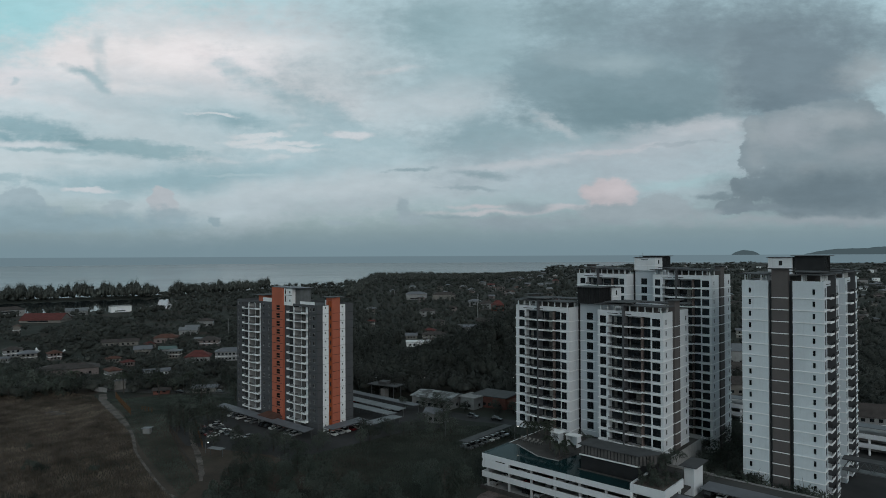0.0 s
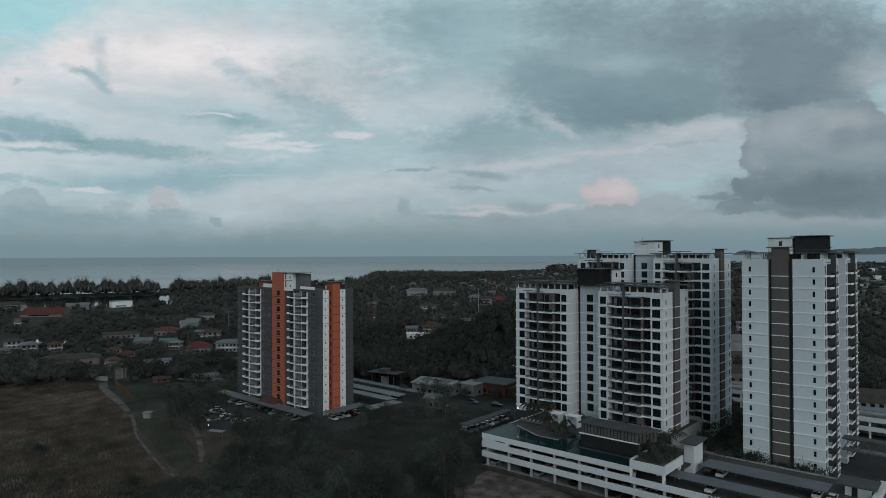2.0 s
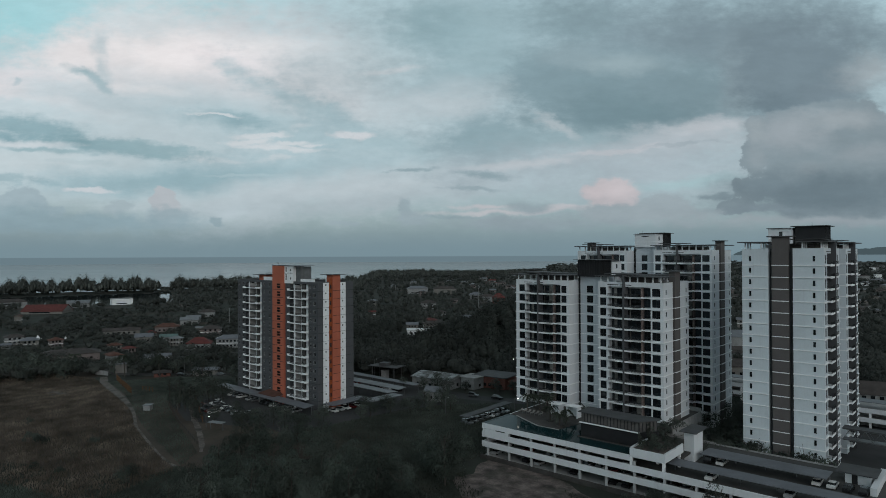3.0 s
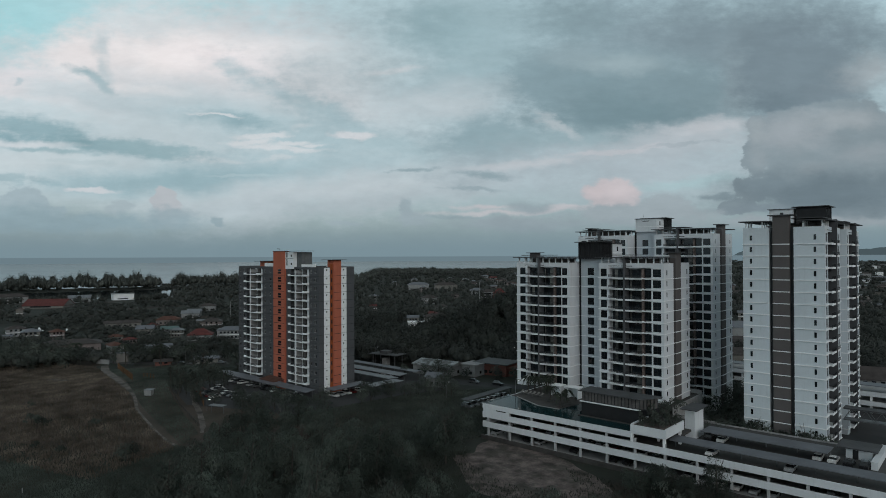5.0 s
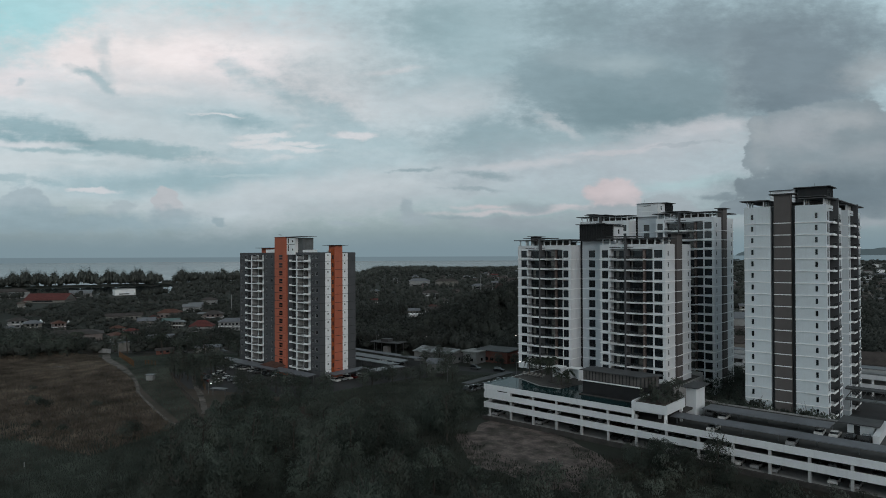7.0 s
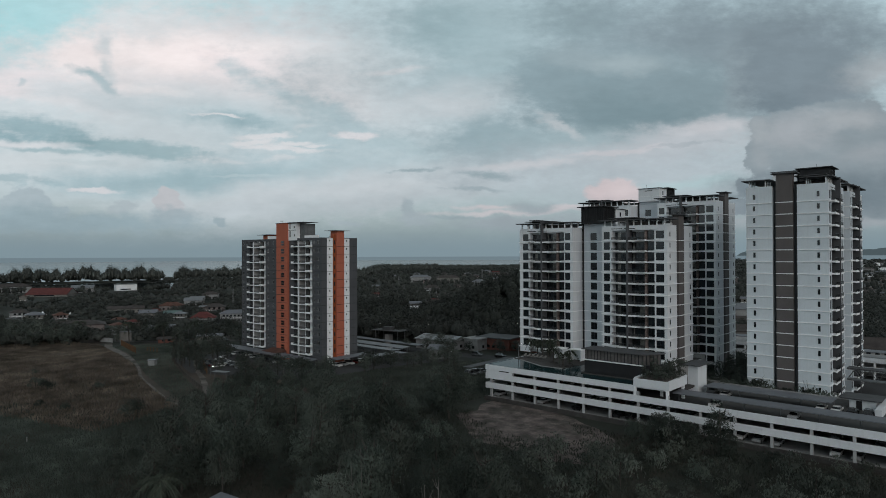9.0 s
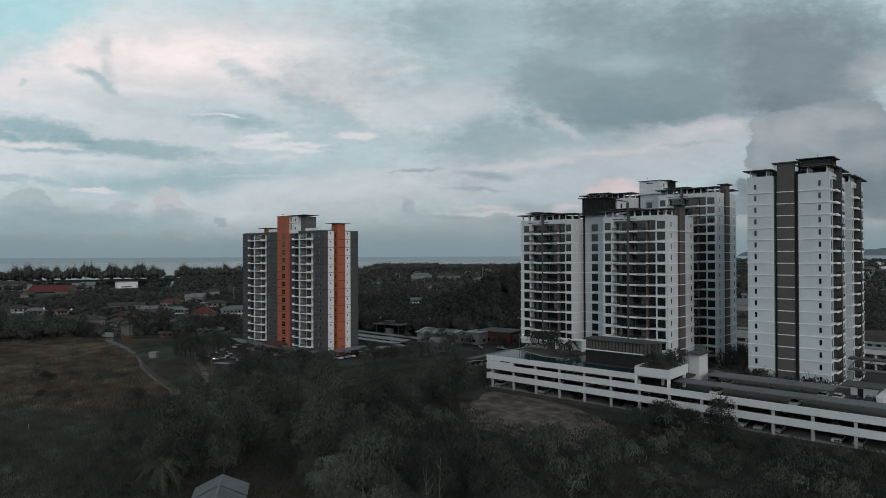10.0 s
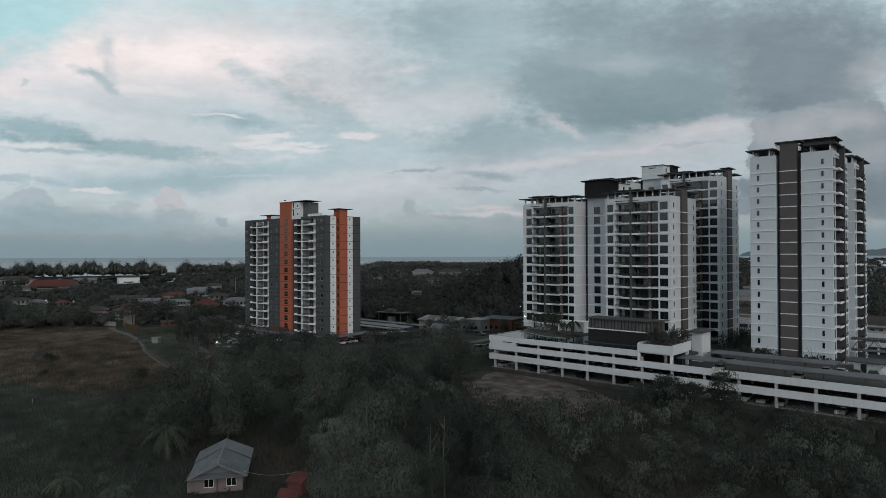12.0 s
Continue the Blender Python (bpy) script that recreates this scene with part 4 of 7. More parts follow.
    # shafts
    front = part("orange_shaft", Solid().box(-27.6, -20.2, -0.9, 1.5, 0, 53.3), ORANGE, t, "orange rendered stair shaft")
    small = shared(CACHE, "shaft_window", lambda: Solid().box(0, 2.1, -0.05, 0, 0, 0.75).box(0, 2.1, -0.05, 0, 0.95, 1.7), GLASS)
    dark_strip = shared(CACHE, "shaft_joint", lambda: Solid().box(-27.6, -20.2, -0.03, 0, -0.07, 0.07), BLACK)
    for f in floors:
        part("shaft_window", small, GLASS, front, at=(-24.4, -0.9, f + 0.6))
        part("shaft_joint", dark_strip, BLACK, front, at=(0, -0.9, f))
    room = part("lift_room", Solid().box(-20.2, -15.0, -0.4, 5.4, top - 0.8, 53.0), TRIM, t, "white lift room with narrow slits")
    for x, z0, z1 in ((-19.4, 47.8, 50.2), (-19.4, 50.8, 52.8), (-16.6, 51.2, 52), (-16.6, 48, 48.8)):
        part("slit", Solid().box(x, x + 0.6, -0.45, -0.4, z0, z1), BLACK, room)
    part("lift_band", Solid().box(-20.2, -15.0, -0.44, -0.4, 50.35, 50.5), BLACK, room)
    part("tank_room", Solid().box(-15.0, -11.8, 1.2, 6.0, top - 0.8, 52.9), surface("mid_grey_tank_render", (0.13, 0.137, 0.142), streak=0.2), t)
    part("roof_plate", Solid().box(-27.9, -9.8, -1.1, 6.0, 53.3, 53.42), ROOF_GREY, t)
    part("satellite_dish", Solid().bar((-26, 1, 53.6), (-26, 1, 54.3), 0.1).slab([(-26.5 + 0.5 * math.cos(a), 0.8 + 0.5 * math.sin(a)) for a in (0, 1.05, 2.1, 3.14, 4.2, 5.2)], 54.2, 54.4), METAL, t)
    end = part("orange_shaft", Solid().box(-3.0, 0.6, 6.5, 10.1, 0, 49.9), ORANGE, t, "orange rendered stair shaft")
    part("shaft_roof", Solid().box(-5.0, 1.5, 5.0, 12.2, 49.9, 50.05), ROOF_DARK, end)
    # recess strip beside the shaft: the orange again, with the recess's shade in its colour
    part("shaft_joint", Solid().box(-0.25, 0.1, 5.2, 6.5, 0, 48.6), surface("shaded_orange_render", (0.30, 0.075, 0.025), streak=0.1), end)
    slots = shared(CACHE, "end_slot", lambda: Solid().box(0.1, 0.14, 5.6, 6.2, 0, 1.5), BLACK)
    ring = shared(CACHE, "end_ring", lambda: Solid().box(0.6, 0.64, 6.5, 10.1, -0.07, 0.07), BLACK)
    for f in floors:
        part("slot", slots, BLACK, end, at=(0, 0, f + 0.8))
        part("ring", ring, BLACK, end, at=(0, 0, f))
    part("rear_shaft", Solid().box(-46, -41.5, 5, 10, top - 0.8, 49.2), ORANGE, t, "orange stair head")
    part("roof_rail", Solid().box(-38.5, -29.6, 2.2, 2.4, top - 0.8, 48.6), TRIM, t, "white roof parapet")
    part("rear_roof", Solid().box(-48.2, -39.6, 3.4, 11.5, 49.2, 49.4), ROOF_DARK, t)
    par = Solid().box(-11.8, -3.2, 1.0, 1.2, top - 0.8, 48.3).box(-8.2, -5.2, 10.0, 10.2, top - 0.8, 48.4)
    part("roof_terrace", par, TRIM, t, "white roof terrace frame")
    porch = part("porch", Solid().box(-31.0, -21.0, -5.0, -0.9, 3.0, 3.3).box(-31, -30.5, -5, -4.5, 0, 3).box(-21.5, -21, -5, -4.5, 0, 3).box(-31, -28.5, -4.0, -0.9, 0, 3), PALE, t, "entrance porch with white walls")
    part("porch_roof", Solid().face((-31.4, -5.4, 3.3), (-20.6, -5.4, 3.3), (-22, -0.9, 4.4), (-30, -0.9, 4.4)).face((-20.6, -5.4, 3.3), (-20.6, -0.9, 3.3), (-22, -0.9, 4.4)).face((-31.4, -0.9, 3.3), (-31.4, -5.4, 3.3), (-30, -0.9, 4.4)), ROOF_RUST, porch)
    return t


orange_tower()

# ---------------------------------------------------------------- land, sea, roads
def polar(turn, far):
    """A place by its turn to the left of +y, in degrees, and its distance."""
    return -math.sin(radians(turn)) * far, math.cos(radians(turn)) * far


COAST = ((-40, 4500), (8, 4500), (16, 4350), (23, 3900), (25.5, 3400), (31.5, 3300), (32.5, 2100), (36, 1980), (47.3, 1860), (48.1, 1560), (49.0, 1360),
         (53, 1370), (57, 1320), (60, 1240), (66, 1190), (78, 1200), (110, 1500), (150, 4500))


def coast(turn):
    return float(np.interp(turn, [a for a, _ in COAST], [d for _, d in COAST]))


def land():
    """One sheet: rings round the viewpoint, out to the shore, where it dips under the sea."""
    turns = [-40 + 0.5 * k for k in range(381)] + list(range(155, 320, 5))
    reach = [coast(a) * (1 + 0.018 * noise.noise((a * 0.9, 3.1, 0)) + 0.008 * noise.noise((a * 4, 7.7, 0))) if a <= 150 else 4500 for a in turns]
    steps = [0, 60, 120, 180] + [230 + 6 * k for k in range(76)] + [720, 800, 900, 1000]
    s, n = Solid(), len(turns)
    for d in steps:
        for a in turns:
            x, y = polar(a, d)
            s.v.append((x, y, level(x, y)))
    for k, z in ((0.965, 0.0), (1.0, -4.6)):
        for a, r in zip(turns, reach):
            s.v.append((*polar(a, r * k), z))
    for i in range(len(steps) + 1):
        for k in range(n):
            s.f.append((i * n + k, (i + 1) * n + k, (i + 1) * n + (k + 1) % n, i * n + (k + 1) % n)[::-1])
    fixed("ground", s, LAWN, "rough grassy flat land reaching to the coast", "ground")


land()
fixed("water", Solid().slab([polar(a, 4900) for a in range(0, 360, 5)], -6.0, -4.2), SEA, "calm grey sea with faint bands of light", "sea")


def on_land(x, y, lift):
    """Height of a thin sheet laid on the land."""
    return level(x, y) * 0.984 + lift


def strip(name, points, width, material, label, category, lift=0.03):
    """A flat strip that follows a line of (x, y, width factor)."""
    s = Solid()
    left, right = [], []
    for i, (x, y, k) in enumerate(points):
        a, b = points[max(i - 1, 0)], points[min(i + 1, len(points) - 1)]
        d = Vector((b[0] - a[0], b[1] - a[1], 0)).normalized()
        w = width * k * (0.5 + 0.22 * noise.noise((x * 0.31, y * 0.31, 1)))
        left.append((x - d.y * w, y + d.x * w, on_land(x - d.y * w, y + d.x * w, lift)))
        right.append((x + d.y * w, y - d.x * w, on_land(x + d.y * w, y - d.x * w, lift)))
    for i in range(len(points) - 1):
        s.face(right[i], right[i + 1], left[i + 1], left[i])
    return fixed(name, s, material, label, category)


def curve_through(points, n=16):
    """Catmull-Rom points between (x, y, k) rows."""
    out, p = [], [points[0], *points, points[-1]]
    for i in range(1, len(p) - 2):
        for j in range(n):
            t = j / n
            out.append(tuple(0.5 * (2 * b + (c - a) * t + (2 * a - 5 * b + 4 * c - d) * t * t + (3 * b - a - 3 * c + d) * t ** 3) for a, b, c, d in zip(*p[i - 1:i + 3])))
    return out + [points[-1]]


def patch(name, x, y, rx, ry, turn, material, label, category, lift=0.02, rough=0.25, seed=0):
    """An uneven blot on the ground."""
    s, c, q = Solid(), math.cos(radians(turn)), math.sin(radians(turn))
    rings = [0.0005] + [k / 14 for k in range(1, 15)]
    for f in rings:
        for k in range(56):
            a = 2 * math.pi * k / 56
            r = f * (1 + rough * noise.noise((math.cos(a) * 1.3 + seed, math.sin(a) * 1.3, seed)) + 0.10 * noise.noise((math.cos(a) * 5, math.sin(a) * 5, seed)))
            px, py = x + rx * r * math.cos(a) * c - ry * r * math.sin(a) * q, y + rx * r * math.cos(a) * q + ry * r * math.sin(a) * c
            s.v.append((px, py, on_land(px, py, lift)))
    for i in range(14):
        for k in range(56):
            s.f.append((i * 56 + k, (i + 1) * 56 + k, (i + 1) * 56 + (k + 1) % 56, i * 56 + (k + 1) % 56))
    return fixed(name, s, material, label, category)


FIELD = surface("dry_meadow", (0.046, 0.041, 0.031), 0.95, vary=0.5, scale=0.035, fine=0.7, bump=0.7, second=(0.076, 0.058, 0.046), share=0.9)
patch("meadow", -275, 80, 128, 46, 14, FIELD, "dry brownish meadow of tall grass", "meadow", 0.012, 0.2, 5)
patch("bare_earth", -85, 126, 26, 14.5, -28, SOIL, "bare trampled earth beside the car park", "bare ground", 0.02, 0.35, 2)
patch("meadow", -142, 140, 34, 54, 14, LAWN, "rough dark grass beside the car park", "meadow", 0.008, 0.25, 8)
patch("bare_earth", -306, 96, 8, 3, 0, SOIL, "pale bare patch in the meadow", "bare ground", 0.03, 0.4, 9)
strip("path", curve_through([(-338, 127, 1.3), (-318, 120, 1.3), (-294, 113.8, 1.2), (-266, 107, 1.0), (-244, 102, 0.6), (-219, 92.8, 0.34), (-196, 87, 0.3), (-180, 83.4, 0.3), (-168, 82, 0.3), (-163, 81, 0.1)]), 2.7, TRACK,
      "worn pale footpath across the meadow", "path", 0.03)
strip("path", curve_through([(-243, 124, 0.7), (-219, 112.5, 0.8), (-203, 106, 0.9), (-185, 98, 0.8), (-176, 93, 0.5)]), 2.0, TRACK, "narrow track along the car park fence", "path", 0.034)
strip("road", curve_through([(-430, 119, 1), (-352, 134, 1), (-304, 154, 1), (-262, 172, 1), (-236, 186, 1)]), 8.0, LANE_ASPHALT, "asphalt lane with parked cars", "road", 0.02)
strip("road", [(-176, 120, 1.1), (-174, 150, 1.1), (-171, 172, 1.1), (-164, 184, 1.1)], 9.0, ASPHALT, "asphalt lane beside the charcoal tower", "road", 0.024)
strip("road", [(-250, 186, 1), (-210, 196, 1), (-160, 199, 1), (-140, 206, 1.1), (-128, 235, 1.1), (-126, 300, 1)], 10.0, ASPHALT, "dark asphalt road behind the towers", "road", 0.028)
fixed("car_park", Solid().slab([(-247, 117), (-213, 107), (-172, 124), (-172, 164), (-247, 164)], -0.2, 0.016), ASPHALT, "asphalt car park round the charcoal tower", "car park")
fixed("car_park", Solid().slab([(-240, 166), (-172, 166), (-172, 200), (-240, 200)], -0.2, 0.012), ASPHALT, "asphalt car park with shelters", "car park")
fixed("car_park", Solid().slab([(-57, 176), (0, 176), (20, 300), (-57, 300)], -0.2, 0.012), ASPHALT, "asphalt yard between tower and rear deck", "car park")
# lagoon behind the coast wood and its mouth
s = Solid()
rim = [polar(a, 850 + 14 * math.sin(a * 3.0)) for a in np.linspace(64.5, 77, 30)] + [polar(a, 1045 + 14 * math.sin(a * 5)) for a in np.linspace(77, 64.5, 30)]
s.face(*[(x, y, 0.05) for x, y in rim])
fixed("water", s, POND, "still lagoon mirroring the pale sky", "lagoon")
fixed("water", Solid().face(*[(x, y, 0.06) for x, y in (polar(64.3, 870), polar(66.3, 870), polar(65.6, 1075), polar(64.5, 1075))]), POND, "narrow river mouth opening to the sea", "river")


def mound(name, x, y, rx, ry, high, label):
    """A low hill as a dome of rings."""
    s = Solid()
    n = 40
    rings = [[(x + rx * r * math.cos(a), y + ry * r * math.sin(a), high * (0.5 + 0.5 * math.cos(math.pi * r)) * (1 + 0.25 * noise.noise((math.cos(a) * 2 * r, math.sin(a) * 2 * r, x))))
              for a in (2 * math.pi * k / n for k in range(n))] for r in (0.02, 0.15, 0.3, 0.45, 0.6, 0.75, 0.9, 1.0)]
    for p, q in zip(rings, rings[1:]):
        for k in range(n):
            s.face(p[k], q[k], q[(k + 1) % n], p[(k + 1) % n])
    s.face(*rings[0])
    return fixed(name, s, HILLSIDE, label, "hill")


HILLSIDE = surface("wooded_slope", (0.022, 0.028, 0.018), 0.95, vary=0.5, scale=0.05, fine=0.4, bump=0.8)
mound("hill", -214, 322, 50, 62, 20, "low wooded hill behind the towers")


# ---------------------------------------------------------------- podium car park
def podium():
    t = thing("parking_podium", "white multi-storey car park podium with open decks", "car park", kind="structure")
    x0, x1, y0, y1, xr = -110.4, -57.6, 142.2, 199.0, 24.0
    # floors
    part("floor_slab", Solid().box(x0 + 0.4, xr, y0 + 0.5, 176.0, 0.2, 1.0), CONCRETE, t)
    part("floor_slab", Solid().box(x0 + 0.4, xr, y0 + 0.5, 176.0, 3.3, 3.6), CONCRETE, t)
    part("floor_slab", Solid().box(x0 + 0.4, xr, y0 + 0.5, 176.0, 6.0, 6.3), LANE_ASPHALT, t)
    part("deck_slab", Solid().box(x0 + 0.4, -69.6, y0 + 0.4, y1, 8.2, 8.7).box(-69.6, -66.2, y0 + 0.4, 166, 8.2, 8.7).box(-66.2, x1, 151.8, 166, 8.2, 8.7), DECK, t, "paved pool deck")
    for z0, z1, a, b, label in ((8.5, 9.95, x0, -66.2, ""), (6.1, 7.6, x0, xr, ""), (3.4, 4.95, x0, xr, "")):
        part("parapet", Solid().box(a, b, y0, y0 + 0.35, z0, z1), WHITE, t, "white rendered parapet band")
    part("end_wall", Solid().box(x0, x0 + 0.35, y0 + 0.35, 176, 5.85, 9.9).box(x0, x0 + 0.35, y0 + 0.35, 176, 3.2, 4.9), WHITE, t)
    part("end_panel", Solid().box(x0 + 0.35, -101.4, y0 + 0.002, y0 + 0.32, 7.6, 8.45), WHITE, t)
    part("slot", Solid().box(-105.6, -102.4, y0 - 0.02, y0, 8.35, 8.6), BLACK, t)
    part("plinth", Solid().box(x0 - 0.3, xr, y0 - 0.4, y0 + 0.3, 0, 1.05), DECK, t)
    part("rear_wall", Solid().box(x0, x0 + 0.3, 176, y1, 0, 9.9).box(x0, -69.6, y1, y1 + 0.3, 0, 9.9).box(-69.6, -69.3, 176, y1, 0, 9.0), CONCRETE, t)
    part("ramp_wall", Solid().box(x0 + 0.5, -57.6, 175.6, 176.0, 0, 6.9), CONCRETE, t, "shaded rear wall of the decks")
    part("rear_parapet", Solid().box(-57.6, xr, 175.6, 176.0, 3.3, 4.2).box(-57.6, xr, 175.6, 176.0, 6.0, 6.6), CONCRETE, t)
    column = Solid().box(-0.27, 0.27, 0.1, 0.6, 0, 6.0).mesh("column", COLUMN)
    inner = Solid().box(-0.3, 0.3, 0, 0.6, 0, 5.0).mesh("column", CONCRETE)
    for k in range(19):
        x = -108.6 + 7.22 * k
        part("column", column, COLUMN, t, at=(x, y0 + 0.12, 0.95))
        for y in (152.0, 161.0, 170.0):
            part("column", inner, CONCRETE, t, at=(x, y, 1.0))
    for k in range(7):
        part("upper_column", Solid().box(-101.4 + 7.22 * k - 0.27, -101.4 + 7.22 * k + 0.27, y0 + 0.12, y0 + 0.6, 7.6, 8.5), COLUMN, t)
    # planter corner with its soffit and columns
    box = part("planter", Solid().box(-66.2, -57.6, y0 - 0.15, y0 + 0.3, 9.7, 11.6).box(-58.0, -57.6, y0 + 0.3, 153.0, 9.7, 11.8).box(-66.2, -65.8, y0 + 0.3, 152, 9.7, 11.8).box(-65.8, -58.0, y0 + 0.3, 152.6, 9.4, 9.7), WHITE, t, "raised white planter with trees")
    part("soil", Solid().box(-65.8, -58.0, y0 + 0.3, 152.6, 11.2, 11.4), SOIL, box)
    for x, y in ((-66.0, y0 + 0.1), (-58.2, y0 + 0.1), (-58.2, 151.6), (-63.0, 150.5)):
        part("planter_post", Solid().box(x - 0.3, x + 0.3, y, y + 0.6, 6.2, 9.7), TRIM, box)
    stair = part("stair_box", Solid().box(-59.2, -56.8, 157.7, 163.8, 5.0, 13.5), WHITE, t, "white stair head with a dark flat roof")
    part("stair_roof", Solid().box(-60.0, -55.8, 156.4, 165.0, 13.5, 13.68), ROOF_DARK, stair)
    # pool along the front, the paved deck standing out into it
    part("pool_edge", Solid().box(x0 + 0.02, -66.22, y0 + 0.06, y0 + 0.8, 9.952, 9.98).box(x0 + 0.06, x0 + 0.6, y0 + 0.8, 155.0, 9.905, 9.96), POOL, t, "thin overflow water edge")
    part("pool", Solid().slab([(x0 + 0.6, y0 + 0.8), (-66.6, y0 + 0.8), (-66.6, 147.6), (-83.4, 147.6), (-84.5, 160.5), (-88.6, 160.5), (-90.2, 150.0), (-96.6, 149.8), (-107.2, 155.0), (x0 + 0.6, 155.0)], 9.2, 9.90), POOL, t, "long dark swimming pool")
    part("coping", Solid().box(-83.2, -66.6, 147.6, 148.2, 9.0, 10.1), DECK, t)
    part("coping", Solid().slab([(-96.9, 149.5), (-90.0, 149.7), (-90.2, 150.1), (-96.6, 149.9), (-107.2, 155.2), (-107.5, 154.8)], 9.0, 10.0), CONCRETE, t, "pale pool kerb")
    part("terrace", Solid().slab([(x0 + 0.6, 155.2), (-107.2, 155.2), (-96.6, 150.0), (-90.2, 150.2), (-88.6, 160.7), (-84.5, 160.7), (-70, 160.7), (-70, 174), (x0 + 0.6, 174)], 8.7, 9.95), DECK, t)
    for x, y in ((-96.7, 156.1), (-91.6, 152.6), (-91.6, 156.4)):
        part("tree_ring", Solid().slab([(x + 1.0 * math.cos(k * 0.785), y + 1.0 * math.sin(k * 0.785)) for k in range(8)], 9.95, 10.3), DECK, t)
    return t


podium()


def pavilion():
    """The pool house: black wall to the water, a band of slats with a skewed end above it, a flat dark roof."""
    t = thing("pool_pavilion", "low pool pavilion with slatted screen above a black wall", "pavilion")
    low, ledge, top = 8.7, 13.25, 15.95
    plan = [(-83.2, 149.5), (-67.3, 149.5), (-64.6, 154.0), (-64.6, 155.2), (-83.2, 155.2)]
    part("base_wall", Solid().slab(plan, low, ledge), BLACK, t, "black base wall")
    part("ledge", Solid().slab([(-83.5, 149.0), (-67.2, 149.0), (-66.9, 149.5), (-83.5, 149.5)], ledge, ledge + 0.22), TRIM, t)
    part("room", Solid().slab([(-83.0, 149.9), (-67.5, 149.9), (-64.9, 154.2), (-64.9, 155.0), (-83.0, 155.0)], ledge, top), ROOF_DARK, t)
    slat = Solid().box(0, 0.66, -0.12, 0, 0, top - ledge - 0.35).mesh("slat", TIMBER)
    for k in range(17):
        part("slat", slat, TIMBER, t, at=(-83.1 + k * 0.93, 149.8, ledge + 0.25))
    for k in range(5):
        part("slat", slat, TIMBER, t).matrix_local = pose(-67.25 + 0.54 * k, 149.9 + 0.86 * k, ledge + 0.25, 0, 0, 58)
    # black strips fill the gaps between the slats
    for k in range(16):
        part("gap_strip", Solid().box(-82.42 + k * 0.93, -82.20 + k * 0.93, 149.70, 149.88, ledge + 0.05, top - 0.05), BLACK, t)
    part("roof", Solid().slab([(-83.8, 148.9), (-67.0, 148.9), (-63.9, 153.8), (-63.9, 155.6), (-83.8, 155.6)], top, top + 0.2), ROOF_DARK, t, "dark flat roof sheet")
    return t


pavilion()
for x, y, w, d, h in ((-101.0, 163.5, 2.8, 2.6, 2.9), (-95.6, 163.2, 3.6, 2.4, 3.1)):
    t = thing("garden_shelter", "small white shelter on the pool deck", "shelter", pose(x, y, 9.95), "deck shelters")
    part("wall", Solid().box(0, 0.3, 0, d, 0, h).box(w - 0.3, w, 0, d, 0, h).box(0.3, w - 0.3, d - 0.3, d, 0, h), WHITE, t)
    part("roof", Solid().box(-0.3, w + 0.3, -0.3, d + 0.3, h, h + 0.2), TRIM, t)
for k in range(6):
    t = thing("sun_lounger", "pale sun lounger on the pool deck", "lounger", pose(-109.0 + 1.4 * k, 158.2, 10.25), "loungers by the pool")
    part("bed", Solid().box(0, 0.65, 0, 1.3, 0.3, 0.4), CREAM, t)
    part("backrest", Solid().bar((0.33, 1.3, 0.38), (0.33, 1.85, 0.8), 0.65, 0.08), CREAM, t)
    for x, y in ((0.05, 0.1), (0.6, 0.1), (0.05, 1.2), (0.6, 1.2)):
        part("leg", Solid().box(x - 0.03, x + 0.03, y - 0.03, y + 0.03, -0.3, 0.3), METAL, t)


def carport(label, x0, x1, y0, y1, z0, z1, high, material, along="x", step=7.15, post="edge"):
    """A long shelter: thin sheet roof with a fascia on a row of posts."""
    t = thing("carport", label, "carport", None, "car shelters")
    roof = part("roof", Solid().face((x0, y0, z0), (x1, y0, z0), (x1, y1, z1), (x0, y1, z1)).face((x0, y1, z1 - 0.2), (x1, y1, z1 - 0.2), (x1, y0, z0 - 0.2), (x0, y0, z0 - 0.2))
                .face((x0, y0, z0 - 0.2), (x1, y0, z0 - 0.2), (x1, y0, z0), (x0, y0, z0)).face((x1, y1, z1 - 0.2), (x0, y1, z1 - 0.2), (x0, y1, z1), (x1, y1, z1))
                .face((x1, y0, z0 - 0.2), (x1, y1, z1 - 0.2), (x1, y1, z1), (x1, y0, z0)).face((x0, y1, z1 - 0.2), (x0, y0, z0 - 0.2), (x0, y0, z0), (x0, y1, z1)), material, t)
    n = max(2, round(((x1 - x0) if along == "x" else (y1 - y0)) / step))
    rib = Solid().box(-0.03, 0.03, y0, y1, 0, 0.05).mesh("roof_rib", material) if along == "x" else Solid().box(x0, x1, -0.03, 0.03, 0, 0.05).mesh("roof_rib", material)
    for k in range(n + 1):
        if along == "x":
            x, y = x0 + 0.3 + (x1 - x0 - 0.6) * k / n, y0 + (y1 - y0) * 0.75
        else:
            x, y = x0 + (x1 - x0) * 0.7, y0 + 0.3 + (y1 - y0 - 0.6) * k / n
        part("post", Solid().box(x - 0.1, x + 0.1, y - 0.1, y + 0.1, high, min(z0, z1) - 0.1), METAL, t)
    return t


